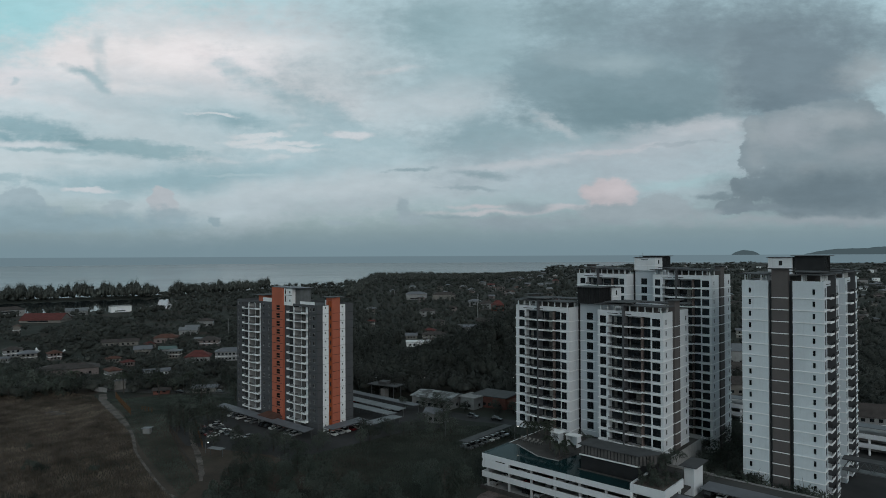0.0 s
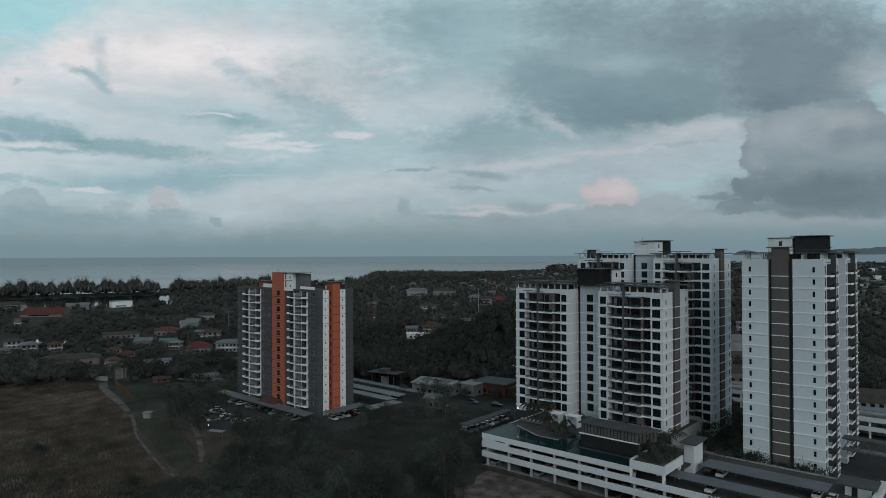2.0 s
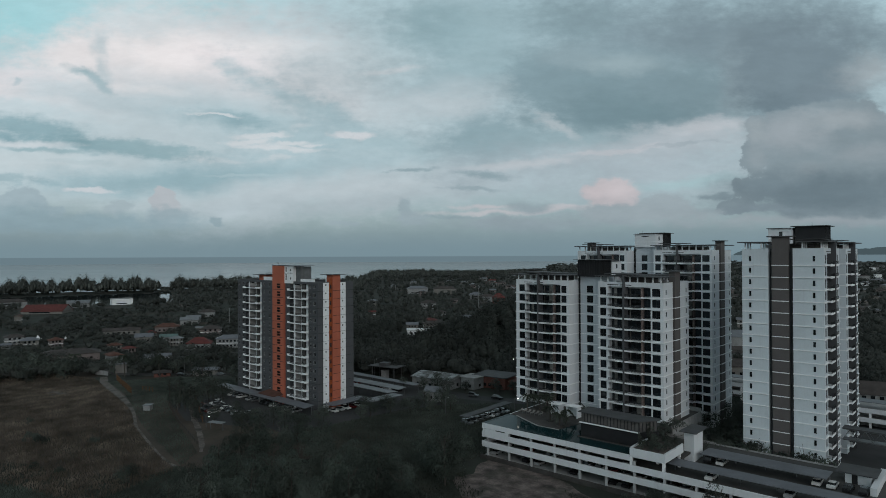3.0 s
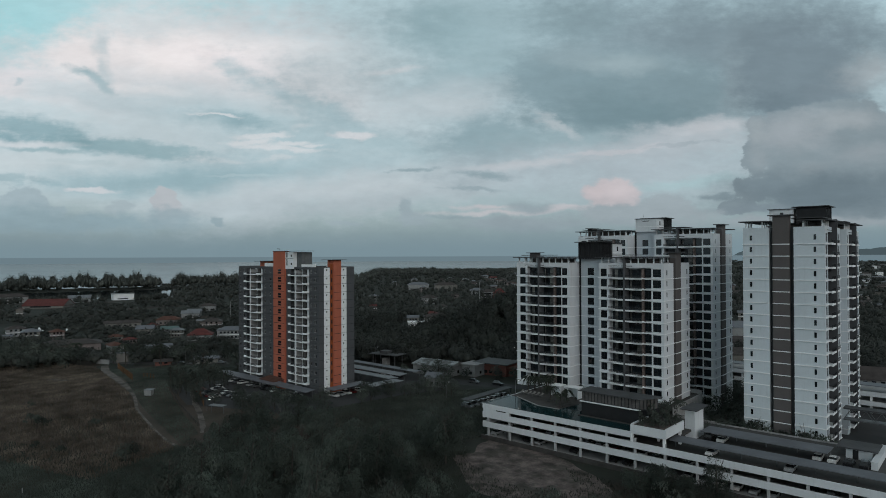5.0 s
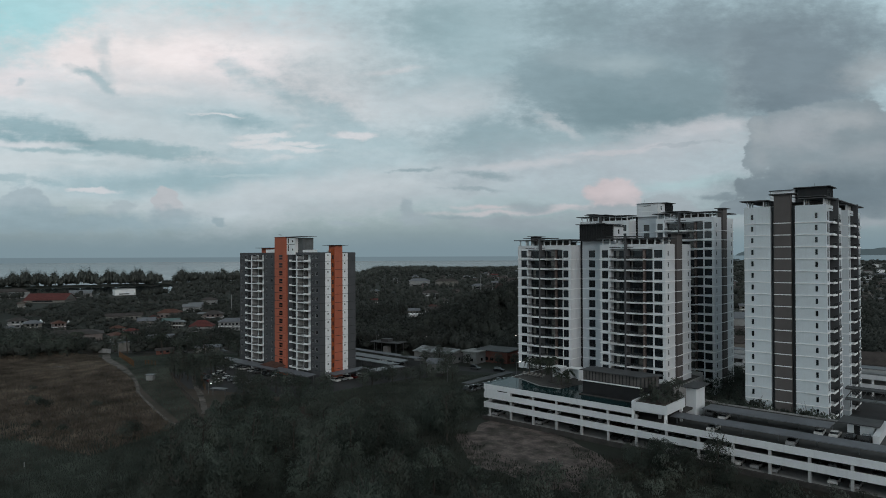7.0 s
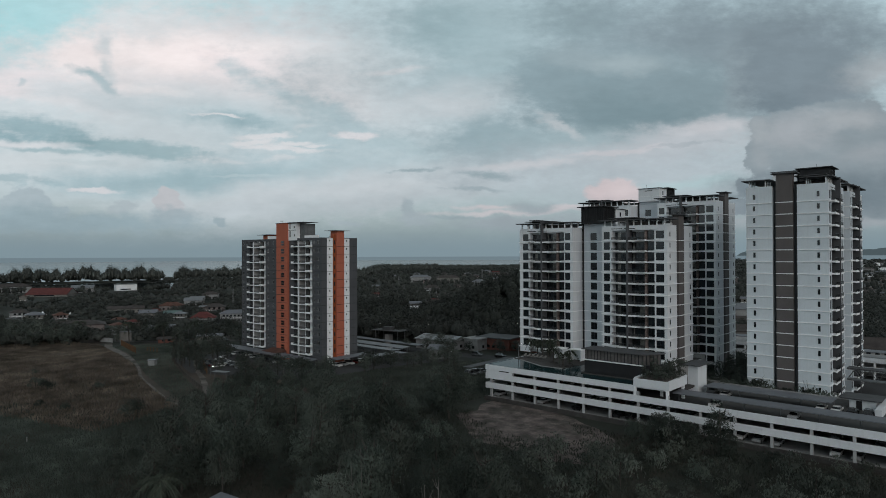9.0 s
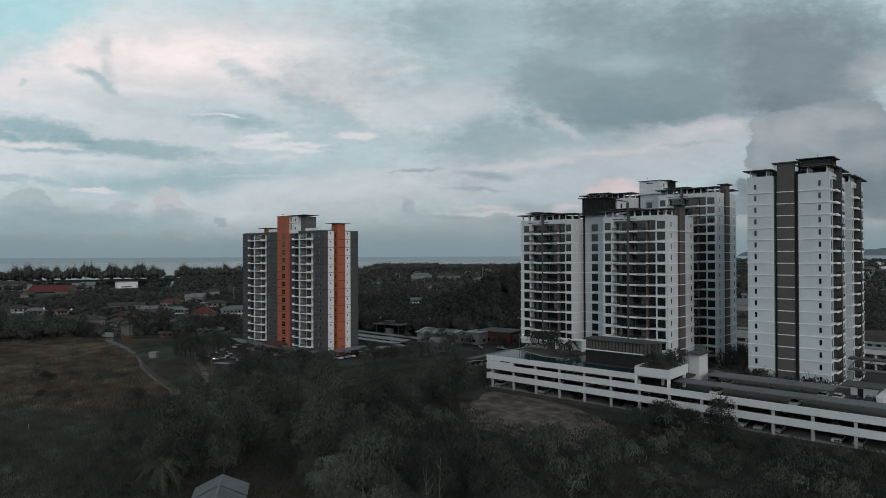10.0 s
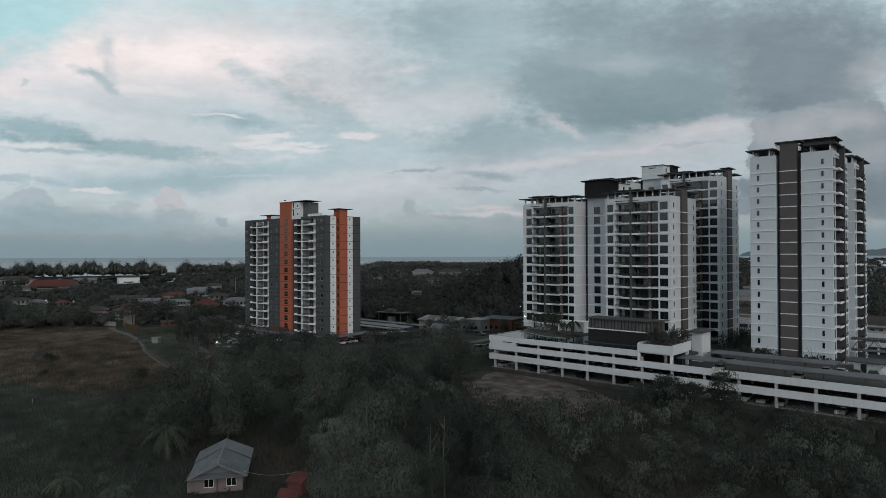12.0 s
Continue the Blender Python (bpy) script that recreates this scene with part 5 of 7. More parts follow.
carport("long grey metal shelter on the upper car deck", -58.6, 22, 146.4, 150.6, 8.55, 8.75, 6.3, ROOF_GREY)
carport("second grey metal shelter on the upper car deck", -55.5, -28.6, 157.8, 164.6, 8.75, 8.55, 6.3, ROOF_GREY)
carport("long sloping metal shelter beside the charcoal tower", -247, -186, 137.2, 141.4, 3.0, 3.4, 0, ROOF_GREY)
carport("grey shelter roof over parked cars", -186.5, -181, 146, 163, 3.0, 3.2, 0, ROOF_GREY, "y")
carport("long pale shelter roof behind the charcoal tower", -233, -182, 180, 184.5, 3.2, 3.5, 0, ROOF_PALE)
carport("long pale shelter roof behind the charcoal tower", -236, -180, 172, 177.5, 3.5, 3.2, 0, ROOF_PALE)
carport("thin dark shelter roof over a car row", -236, -183, 190, 194, 3.2, 3.2, 0, ROOF_GREY)
carport("grey shelter roof beside the lane", -180, -174.5, 158, 175, 3.2, 3.0, 0, ROOF_PALE, "y")
carport("long dark shelter roof beside the podium", -137.6, -134.2, 164.7, 191, 3.1, 3.3, 0, ROOF_DARK, "y")


def kiosk():
    t = thing("guard_house", "small white guard house with a grey roof", "guard house")
    part("wall", Solid().box(-26.5, -21.5, 166, 171, 6.3, 8.6), WHITE, t)
    part("door", Solid().box(-25.2, -24.1, 165.95, 166.0, 6.3, 8.3), BLACK, t)
    part("roof", Solid().box(-28.2, -20.4, 164.9, 172.2, 8.6, 8.85), ROOF_DARK, t)
    part("side_wall", Solid().box(-21.0, -19.8, 160, 176, 6.3, 8.0), WHITE, t)


kiosk()


def footbridge():
    t = thing("footbridge", "dark steel truss footbridge between tower and rear deck", "bridge")
    a, b = Vector((-33, 205, 6.5)), Vector((2, 205, 6.5))
    part("walkway", Solid().box(a.x, b.x, 203.5, 206.5, 6.2, 6.5), METAL, t)
    part("roof", Solid().box(a.x, b.x, 203, 207, 9.4, 9.6), ROOF_DARK, t)
    for y in (203.6, 206.4):
        part("chord", Solid().bar((a.x, y, 9.2), (b.x, y, 9.2), 0.18), METAL, t)
        for k in range(10):
            x = a.x + 3.5 * k
            part("brace", Solid().bar((x, y, 6.5), (x + 1.75, y, 9.2), 0.12), METAL, t)
            part("brace", Solid().bar((x + 1.75, y, 9.2), (x + 3.5, y, 6.5), 0.12), METAL, t)
    for x in (-12, 0):
        part("pier", Solid().box(x - 0.4, x + 0.4, 204.4, 205.6, 0, 6.2), CONCRETE, t)


footbridge()


def rear_deck(x0, x1, y0, y1, levels, label):
    t = thing("parking_deck", label, "car park", None, "rear car decks")
    for k in range(levels):
        z = 3.0 * k
        part("floor", Solid().box(x0, x1, y0, y1, z + 2.7, z + 3.0), CONCRETE, t)
        part("parapet", Solid().box(x0, x1, y0 - 0.3, y0, z + 2.4, z + 3.9), WHITE, t)
        part("end_parapet", Solid().box(x0 - 0.3, x0, y0, y1, z + 2.4, z + 3.9), WHITE, t)
    for k in range(int((x1 - x0) / 7)):
        part("column", Solid().box(x0 + 0.5 + 7 * k, x0 + 1.1 + 7 * k, y0 + 0.1, y0 + 0.7, 0, 3 * levels), TRIM, t)
    part("core", Solid().box(x0 + 3, x1, y0 + 6, y1, 0, 3 * levels - 0.4), CONCRETE, t)
    part("roof", Solid().box(x0 + 2, x1, y0 + 2, y0 + 8, 3 * levels + 2.4, 3 * levels + 2.6), ROOF_GREY, t)


rear_deck(-40, 30, 246, 262, 2, "white two-level car deck behind the grey-spined tower")
rear_deck(-112, -58, 262, 282, 2, "white car deck glimpsed between two towers")

# ---------------------------------------------------------------- plants
rng = np.random.default_rng(7)


def leaf_quads(points, normals, size, droop=0.0, hang=0.0):
    """One small leaf sprig, a bent quad, at each point. Returns its four corners and its shading direction, per corner."""
    n = len(points)
    out = normals / (np.linalg.norm(normals, axis=1)[:, None] + 1e-9)
    nrm = normals + rng.normal(0, 0.45, (n, 3))
    nrm /= np.linalg.norm(nrm, axis=1)[:, None] + 1e-9
    a = np.cross(nrm, rng.normal(0, 1, (n, 3)))
    a = a / (np.linalg.norm(a, axis=1)[:, None] + 1e-9) + np.array([0, 0, -hang])
    a /= np.linalg.norm(a, axis=1)[:, None] + 1e-9
    b = np.cross(nrm, a)
    b /= np.linalg.norm(b, axis=1)[:, None] + 1e-9
    b *= np.sign((np.cross(a, b) * out).sum(1) + 1e-9)[:, None]
    s = (size * rng.uniform(0.55, 1.35, n))[:, None]
    t = s * rng.uniform(0.30, 0.65, (n, 1))
    sag = np.array([0, 0, -1.0]) * s * droop
    c = np.stack([points - a * s * 0.5, points - b * t * 0.5 + sag * 0.2, points + a * s * 0.5 + sag, points + b * t * 0.5 + sag * 0.2], 1)
    lit = out * 3.0 + np.cross(a, b)
    lit /= np.linalg.norm(lit, axis=1)[:, None] + 1e-9
    return np.concatenate([c.reshape(-1, 3), np.repeat(lit, 4, 0)], 1)


def sheet_mesh(name, corners, material):
    """A mesh of loose quads; columns 3 to 5, where given, are the corners' shading directions."""
    me = bpy.data.meshes.new(name)
    n = len(corners) // 4
    me.vertices.add(len(corners))
    me.vertices.foreach_set("co", corners[:, :3].astype(np.float32).ravel())
    me.loops.add(len(corners))
    me.loops.foreach_set("vertex_index", np.arange(len(corners), dtype=np.int32))
    me.polygons.add(n)
    me.polygons.foreach_set("loop_start", np.arange(0, len(corners), 4, dtype=np.int32))
    me.polygons.foreach_set("loop_total", np.full(n, 4, dtype=np.int32))
    me.materials.append(material)
    me.update()
    if corners.shape[1] > 3:
        me.normals_split_custom_set_from_vertices(corners[:, 3:].astype(np.float32))
    return me


def ball(n, flat=1.0):
    v = rng.normal(0, 1, (n, 3))
    v /= np.linalg.norm(v, axis=1)[:, None]
    v[:, 2] *= flat
    return v


# a crown's inner mass: four rings of five corners
RINGS = np.array([(math.cos(k * 1.2566) * r, math.sin(k * 1.2566) * r, z) for r, z in ((0.55, -1.25), (0.95, -0.3), (0.75, 0.55), (0.08, 0.95)) for k in range(5)])
RING_FACES = np.array([(i * 5 + k, i * 5 + (k + 1) % 5, (i + 1) * 5 + (k + 1) % 5, (i + 1) * 5 + k) for i in range(3) for k in range(5)]).ravel()


def crown_corners(radius, high, low, clumps, per, size, droop, hang):
    """Clumps of sprigs round a crown: uneven lobes with gaps between."""
    out = []
    for _ in range(clumps):
        d = ball(1)[0]
        d[2] = d[2] * 0.95 + 0.05
        k = rng.uniform(0.4, 0.95)
        c = np.array([d[0] * radius * k, d[1] * radius * k, (high + low) / 2 + d[2] * (high - low) / 2 * k])
        r = radius * rng.uniform(0.30, 0.52)
        v = ball(per)
        v[:, 2] = np.where(v[:, 2] < -0.45, -v[:, 2], v[:, 2])
        p = c + v * r * rng.uniform(0.74, 1.04, (per, 1)) * np.array([1, 1, 1.0])
        out.append(leaf_quads(p, v + d * 0.5 + np.array([0, 0, 0.4]), size, droop, hang))
    return np.concatenate(out)


def trunk_solid(high, crown, girth, limbs):
    s = Solid()
    sway = [(0, 0, 0), (rng.normal(0, 0.15), rng.normal(0, 0.15), high * 0.45), (rng.normal(0, 0.35), rng.normal(0, 0.35), high)]
    s.tube(sway, [girth, girth * 0.75, girth * 0.3], 7)
    for _ in range(limbs):
        k = rng.uniform(0.4, 0.9)
        a = rng.uniform(0, 6.28)
        p = np.array(sway[1]) * (1 - k) + np.array(sway[2]) * k
        q = p + np.array([math.cos(a), math.sin(a), 0.9]) * crown * rng.uniform(0.4, 0.8)
        m = (p + q) / 2 + np.array([0, 0, -0.15 * crown])
        s.tube([tuple(p), tuple(m), tuple(q)], [girth * 0.4, girth * 0.25, girth * 0.08], 5)
    return s


class Species:
    """Some variants of one kind of tree, each a trunk mesh and a crown mesh that all its trees share."""

    def __init__(self, variants, radius, high, low, clumps, per, size, material, droop=0.3, girth=0.22, bark=None, limbs=7, hang=0.0):
        self.kinds = []
        for k in range(variants):
            r, h = radius * rng.uniform(0.85, 1.15), high * rng.uniform(0.88, 1.12)
            self.kinds.append((trunk_solid(h * 0.88, r, girth, limbs).mesh("trunk", bark or BARK), sheet_mesh("crown", crown_corners(r, h, low, clumps, per, size, droop, hang), material)))

    def plant(self, x, y, z, scale, label, group="", name="tree", category="tree"):
        trunk, crown = self.kinds[int(rng.integers(len(self.kinds)))]
        t = thing(name, label, category, pose(x, y, z, rng.normal(0, 2), rng.normal(0, 2), rng.uniform(0, 360)) @ Matrix.Diagonal((scale, scale, scale * rng.uniform(0.88, 1.15), 1)), group)
        part("trunk", trunk, BARK, t)
        part("crown", crown, LEAF, t)
        return t


WATTLE = Species(6, 3.4, 9.0, 0.0, 26, 170, 0.28, LEAF, 0.3, hang=0.8)
FINE_WATTLE = Species(5, 3.5, 9.0, 0.0, 28, 400, 0.185, LEAF, 0.3, hang=0.9)
FINE_GUM = Species(4, 3.3, 9.6, 0.2, 28, 400, 0.185, LEAF_GREY, 0.3, hang=1.2)
GUM = Species(5, 3.2, 9.8, 0.3, 26, 170, 0.28, LEAF_GREY, 0.3, hang=1.2)
SHADE = Species(4, 3.5, 7.5, 1.0, 22, 56, 0.50, LEAF_DARK, 0.2)
LANE = Species(5, 4.0, 7.8, 0.0, 22, 40, 0.66, LEAF_DARK, 0.2)
SLIM = Species(3, 1.15, 8.6, 0.3, 24, 44, 0.36, LEAF_DARK, 0.3, 0.14)
BUSH = Species(5, 1.9, 2.6, 0.2, 11, 56, 0.27, LEAF, 0.3, 0.07, limbs=4, hang=0.5)
DARKBUSH = Species(4, 1.6, 2.4, 0.0, 11, 56, 0.26, LEAF_DARK, 0.3, 0.06, limbs=4, hang=0.5)
BRUSH = Species(4, 1.7, 2.3, 0.1, 11, 54, 0.26, SCRUB, 0.3, 0.06, limbs=4, hang=0.5)
PALEBUSH = Species(3, 2.0, 3.2, 0.2, 11, 56, 0.27, LEAF_GREY, 0.4, 0.07, limbs=4, hang=0.8)


def inside(x, y, poly):
    hit = False
    for (a, b), (c, d) in zip(poly, poly[1:] + poly[:1]):
        if (b > y) != (d > y) and x < (c - a) * (y - b) / (d - b) + a:
            hit = not hit
    return hit


def scatter(poly, gap, tries=4000):
    """Places inside an outline, no two nearer than gap."""
    xs, ys = [p[0] for p in poly], [p[1] for p in poly]
    got = []
    for _ in range(tries):
        x, y = rng.uniform(min(xs), max(xs)), rng.uniform(min(ys), max(ys))
        if inside(x, y, poly) and all((x - a) ** 2 + (y - b) ** 2 > gap * gap for a, b in got):
            got.append((x, y))
    return got


# the wood in the foreground
for x, y in scatter([(-134, 64), (-150, 84), (-166, 100), (-160, 116), (-128, 114), (-112, 116), (-104, 104), (-86, 92), (-66, 82), (-50, 74), (-40, 64), (-38, 54), (-50, 48), (-70, 46), (-78, 58), (-93, 61), (-99, 55), (-108, 49), (-119, 50), (-127, 56)], 6.2):
    near = math.hypot(x, y)
    sort, label = (GUM, "grey-green gum tree in the wood") if rng.random() < 0.34 else (WATTLE, "dull green wattle tree in the wood")
    if near < 95:
        sort = FINE_GUM if sort is GUM else FINE_WATTLE
    if all((x - a) ** 2 + (y - b) ** 2 > 26 for a, b in ((-73.5, 51.4), (-69.3, 46.9), (-69.5, 48.5), (-65.5, 44.5), (-85.5, 46.7), (-81, 44.5))):
        sort.plant(x, y, 0, rng.uniform(0.7, 1.35), label, "rough wood")
# taller trees against the podium corner and along its front
for x, y, k in ((-112, 130, 1.3), (-109, 124, 1.35), (-116, 126, 1.2), (-104, 119, 1.15), (-113, 136, 0.95), (-55, 132, 0.88), (-51, 131, 0.92), (-58, 129, 0.8), (-53, 128, 0.8), (-48.5, 130, 0.7), (-43.5, 133.5, 0.95), (-41.5, 132, 0.7), (-61, 131, 0.6)):
    WATTLE.plant(x, y, 0, k, "leafy tree beside the car park podium", "podium trees")
# trees round the car park of the charcoal tower
for x, y, k in ((-205, 113, 0.75), (-199, 118, 0.8), (-193, 120, 0.7), (-188, 119, 0.85), (-184, 123, 0.9), (-179, 124, 0.95), (-190, 115, 0.8), (-183, 117, 0.85), (-175, 137, 0.75), (-173, 133, 0.7),
                (-168, 152, 0.95), (-166, 160, 0.9), (-171, 163, 0.85), (-163, 167, 0.85), (-157, 171, 0.8), (-152, 177, 0.85), (-176, 156, 0.8), (-166, 178, 0.8), (-163, 186, 0.95), (-160, 181, 0.8), (-209, 109, 0.6), (-232, 126, 1.2), (-236, 130, 1.3), (-240, 124, 1.1), (-227, 129, 1.0), (-222, 116, 0.85), (-216, 111, 0.8), (-178, 199, 0.95), (-175, 202, 0.8), (-192, 193, 0.6), (-183, 196, 0.7), (-168, 205, 0.6), (-158, 213, 0.7), (-151, 216, 0.75), (-147, 214, 0.6), (-155, 211, 0.55), (-160, 168, 0.6), (-163, 164, 0.7), (-166, 146, 0.7)):
    SHADE.plant(x, y, 0, k, "dark green tree at the edge of the car park", "car park trees")
# dark row of trees along the lane
for x, y in scatter([(-345, 112), (-352, 124), (-420, 108), (-470, 100), (-470, 70), (-400, 80), (-350, 96)], 6.5, 700) + scatter([(-345, 131), (-300, 154), (-262, 176), (-270, 186), (-310, 166), (-352, 140)], 11, 300) + scatter([(-262, 132), (-246, 140), (-246, 176), (-262, 168), (-276, 150)], 15, 120):
    LANE.plant(x, y, 0, rng.uniform(0.85, 1.4), "dark shade tree along the lane", "lane trees")
for x, y, k in ((-165.5, 67.5, 0.62), (-167.5, 70, 0.55)):
    SHADE.plant(x, y, 0, k, "small dark tree in the tall grass", "meadow trees")
for x, y, k in ((-232.6, 110.8, 1.0), (-231.0, 112.5, 1.1), (-228.2, 111.4, 0.95), (-234.8, 112.5, 0.85), (-225.5, 113.0, 0.8), (-237.0, 114.7, 0.9), (-233.1, 114.7, 1.15), (-229.3, 115.2, 1.0), (-238.6, 113.0, 0.7), (-226.6, 115.8, 0.95)):
    SLIM.plant(x, y, 0, k * 1.3, "slim upright dark tree beside the meadow", "slim trees")
# scattered bushes on the meadow and scrub before the podium
for x, y, k in ((-224, 63, 1.5), (-220, 65, 1.2), (-187, 59, 0.9), (-209, 76, 0.9), (-171, 68, 0.8), (-250, 70, 0.7), (-196, 56, 0.8), (-152, 60, 0.7), (-143, 55, 0.8), (-130, 50, 0.9), (-124, 47, 0.7)):
    DARKBUSH.plant(x, y, 0, k * 1.25, "round dark bush in the tall grass", "meadow bushes", "bush", "bush")
for x, y in scatter([(-100, 112), (-88, 104), (-66, 112), (-56, 130), (-20, 139), (10, 139), (10, 80), (-30, 52), (-42, 68), (-66, 84), (-88, 95), (-104, 106)], 4.1, 3500):
    sort = (BUSH, BRUSH, PALEBUSH)[int(rng.integers(3))]
    sort.plant(x, y, 0, rng.uniform(0.65, 1.75), ("low green", "low brownish", "low grey-green")[(BUSH, BRUSH, PALEBUSH).index(sort)] + " scrub before the car park", "scrub", "bush", "bush")
for x, y in scatter([(-128, 60), (-150, 40), (-140, 28), (-100, 26), (-80, 30), (-84, 36), (-98, 44)], 4.6, 700):
    BUSH.plant(x, y, 0, rng.uniform(0.35, 0.8), "low leafy scrub in the meadow", "scrub", "bush", "bush")
# planting on the podium and at the foot of the towers
for x, y, k in ((-64.8, 144.6, 0.50), (-62.4, 145.2, 0.55), (-60.2, 144.4, 0.48), (-59.4, 147.5, 0.52), (-63, 148.5, 0.58), (-61, 150.5, 0.5), (-65, 150, 0.55), (-59, 151.2, 0.42)):
    DARKBUSH.plant(x + 0.4, y + 0.5, 11.35, rng.uniform(0.75, 1.0), "dark shrub in the raised planter", "planter shrubs", "shrub", "shrub")
    SLIM.plant(x, y, 11.35, k, "spindly young tree in the raised planter", "planter trees")
for x, y, z, k in ((-64, 143.6, 11.4, 0.45), (-61.5, 143.8, 11.4, 0.5), (-59.2, 145.6, 11.4, 0.5), (-62, 146.8, 11.4, 0.6), (-68, 163, 8.7, 1.2), (-68, 168, 8.7, 1.3), (-67, 173, 8.7, 1.3),
                   (-96, 172, 9.6, 0.8), (-93, 172.5, 9.6, 0.7), (-99, 172, 9.6, 0.7), (-50, 179, 0, 2.9), (-47, 179, 0, 2.7), (-38, 179, 0, 2.8), (-35.5, 179, 0, 2.7), (-41, 178.5, 0, 2.6), (-80, 163, 9.95, 1.0), (-75.5, 163, 9.95, 0.9), (-72.5, 164, 9.95, 1.1), (-86, 164, 9.95, 0.8)):
    BUSH.plant(x, y, z, k, "planted shrub beside the towers", "planted shrubs", "shrub", "shrub")
for x, y in scatter([(-68, 168), (-57, 167), (-56, 240), (-66, 250), (-110, 210), (-110, 202), (-70, 202)], 5.2, 900):
    LANE.plant(x, y, 0, rng.uniform(0.6, 0.95), "dark tree in the court between the towers", "court trees")


def palm(x, y, z, high, label, group, leaf=None):
    t = thing("palm", label, "palm", pose(x, y, z, 0, 0, rng.uniform(0, 360)), group)
    lean = rng.normal(0, 0.06 * high, 2)
    part("trunk", Solid().tube([(0, 0, 0), (lean[0] * 0.4, lean[1] * 0.4, high * 0.5), (lean[0], lean[1], high)], [0.2, 0.15, 0.13], 7), BARK, t)
    for k in range(15):
        a, lift, far = 2 * math.pi * k / 15 + rng.normal(0, 0.15), rng.uniform(0.1, 1.0), rng.uniform(1.9, 2.8)
        s, w = Solid(), Vector((-math.sin(a), math.cos(a), 0))

        def spine(u):
            return Vector((lean[0] + math.cos(a) * far * u, lean[1] + math.sin(a) * far * u, high + far * (lift * u - 1.15 * u * u)))

        s.tube([tuple(spine(u)) for u in (0, 0.35, 0.7, 1.0)], [0.035, 0.03, 0.02, 0.008], 4)
        for j in range(17):
            u = 0.14 + 0.05 * j
            c, d = spine(u), spine(u + 0.035)
            long = 0.62 * math.sin(math.pi * min(0.97, 0.15 + 0.8 * u)) ** 0.6
            for sgn in (-1, 1):
                tip = c + w * (sgn * long * 0.75) + (d - c) * 3.0 - Vector((0, 0, long * rng.uniform(0.45, 0.9)))
                s.face(c, d, tip + (d - c) * 0.3, tip)
        part("frond", s, leaf or FROND, t)
    return t


for x, y, h in ((-96.7, 156.1, 4.0), (-91.6, 152.6, 3.4), (-91.6, 156.4, 3.8), (-103.5, 164, 4.2), (-106, 165, 4.5), (-108.5, 166, 4.0), (-104.5, 167, 4.6), (-109, 163, 4.4)):
    palm(x, y, 9.9, h, "palm in the planting bed of the pool deck", "deck palms")
palm(-104.5, 47.5, 0, 2.6, "coconut palm beside the small house", "meadow palms", FROND_PALE).scale = (1.7, 1.7, 1.5)
palm(-88, 33, 0, 2.2, "low palm in the dense scrub", "meadow palms", FROND_PALE)
palm(-98, 30, 0, 1.8, "low palm in the dense scrub", "meadow palms", FROND_PALE)
for x, y, h in ((-352, 118, 9), (-300, 138, 8), (-330, 134, 9), (-296, 152, 8), (-318, 146, 8)):
    palm(x, y, 0, h, "tall palm along the lane", "lane palms").scale = (1.5, 1.5, 1.2)


def dead_tree(x, y, high):
    t = thing("dead_tree", "leafless bleached tree among the green crowns", "tree", pose(x, y, 0, 0, 0, rng.uniform(0, 360)), "dead trees")
    part("trunk", Solid().tube([(0, 0, 0), (0.2, 0.1, high * 0.5), (0.1, 0.3, high)], [0.11, 0.07, 0.02], 6), PALEBARK, t)
    for k in range(7):
        z, a, l = high * rng.uniform(0.4, 0.9), rng.uniform(0, 6.28), rng.uniform(1.0, 2.4)
        q = (0.15 + math.cos(a) * l * 0.7, 0.15 + math.sin(a) * l * 0.7, z + l)
        part("limb", Solid().tube([(0.15, 0.15, z), ((0.15 + q[0]) / 2, (0.15 + q[1]) / 2, z + l * 0.35), q], [0.04, 0.025, 0.01], 5), PALEBARK, t)


for x, y, h in ((-57.6, 63.8, 11), (-58.8, 62.6, 10), (-72.4, 62.8, 12), (-73.5, 62, 10), (-125, 100, 9), (-158, 108, 8)):
    dead_tree(x, y, h)


# tall grass of the meadow and the scrub: one sheet of blades
def grass(poly, count, size, material, label, seed, bare=()):
    xs, ys = [p[0] for p in poly], [p[1] for p in poly]
    pts = []
    while len(pts) < count:
        x, y = rng.uniform(min(xs), max(xs)), rng.uniform(min(ys), max(ys))
        if noise.noise((x * 0.06 + seed, y * 0.06, 0)) > -0.62 and inside(x, y, poly) and all(((x - a) / c) ** 2 + ((y - b) / c) ** 2 > 1 + 0.5 * noise.noise((x * 0.2, y * 0.2, 3)) for a, b, c in bare):
            pts.append((x, y))
    p = np.array(pts)
    n = len(p)
    a = rng.uniform(0, 6.28, n)
    s = size * rng.uniform(0.5, 1.4, n)
    w = np.stack([np.cos(a) * s * 0.16, np.sin(a) * s * 0.16, 0 * a], 1)
    foot = np.stack([p[:, 0], p[:, 1], np.array([level(*q) for q in pts])], 1)
    tip = foot + np.stack([rng.normal(0, 0.3, n) * s, rng.normal(0, 0.3, n) * s, s], 1)
    c = np.stack([foot - w * 0.6, foot + w * 0.6, tip + w, tip - w * 0.8], 1).reshape(-1, 3)
    tagged(new("grass", sheet_mesh("grass", c, material)), label, "grass", kind="stuff")


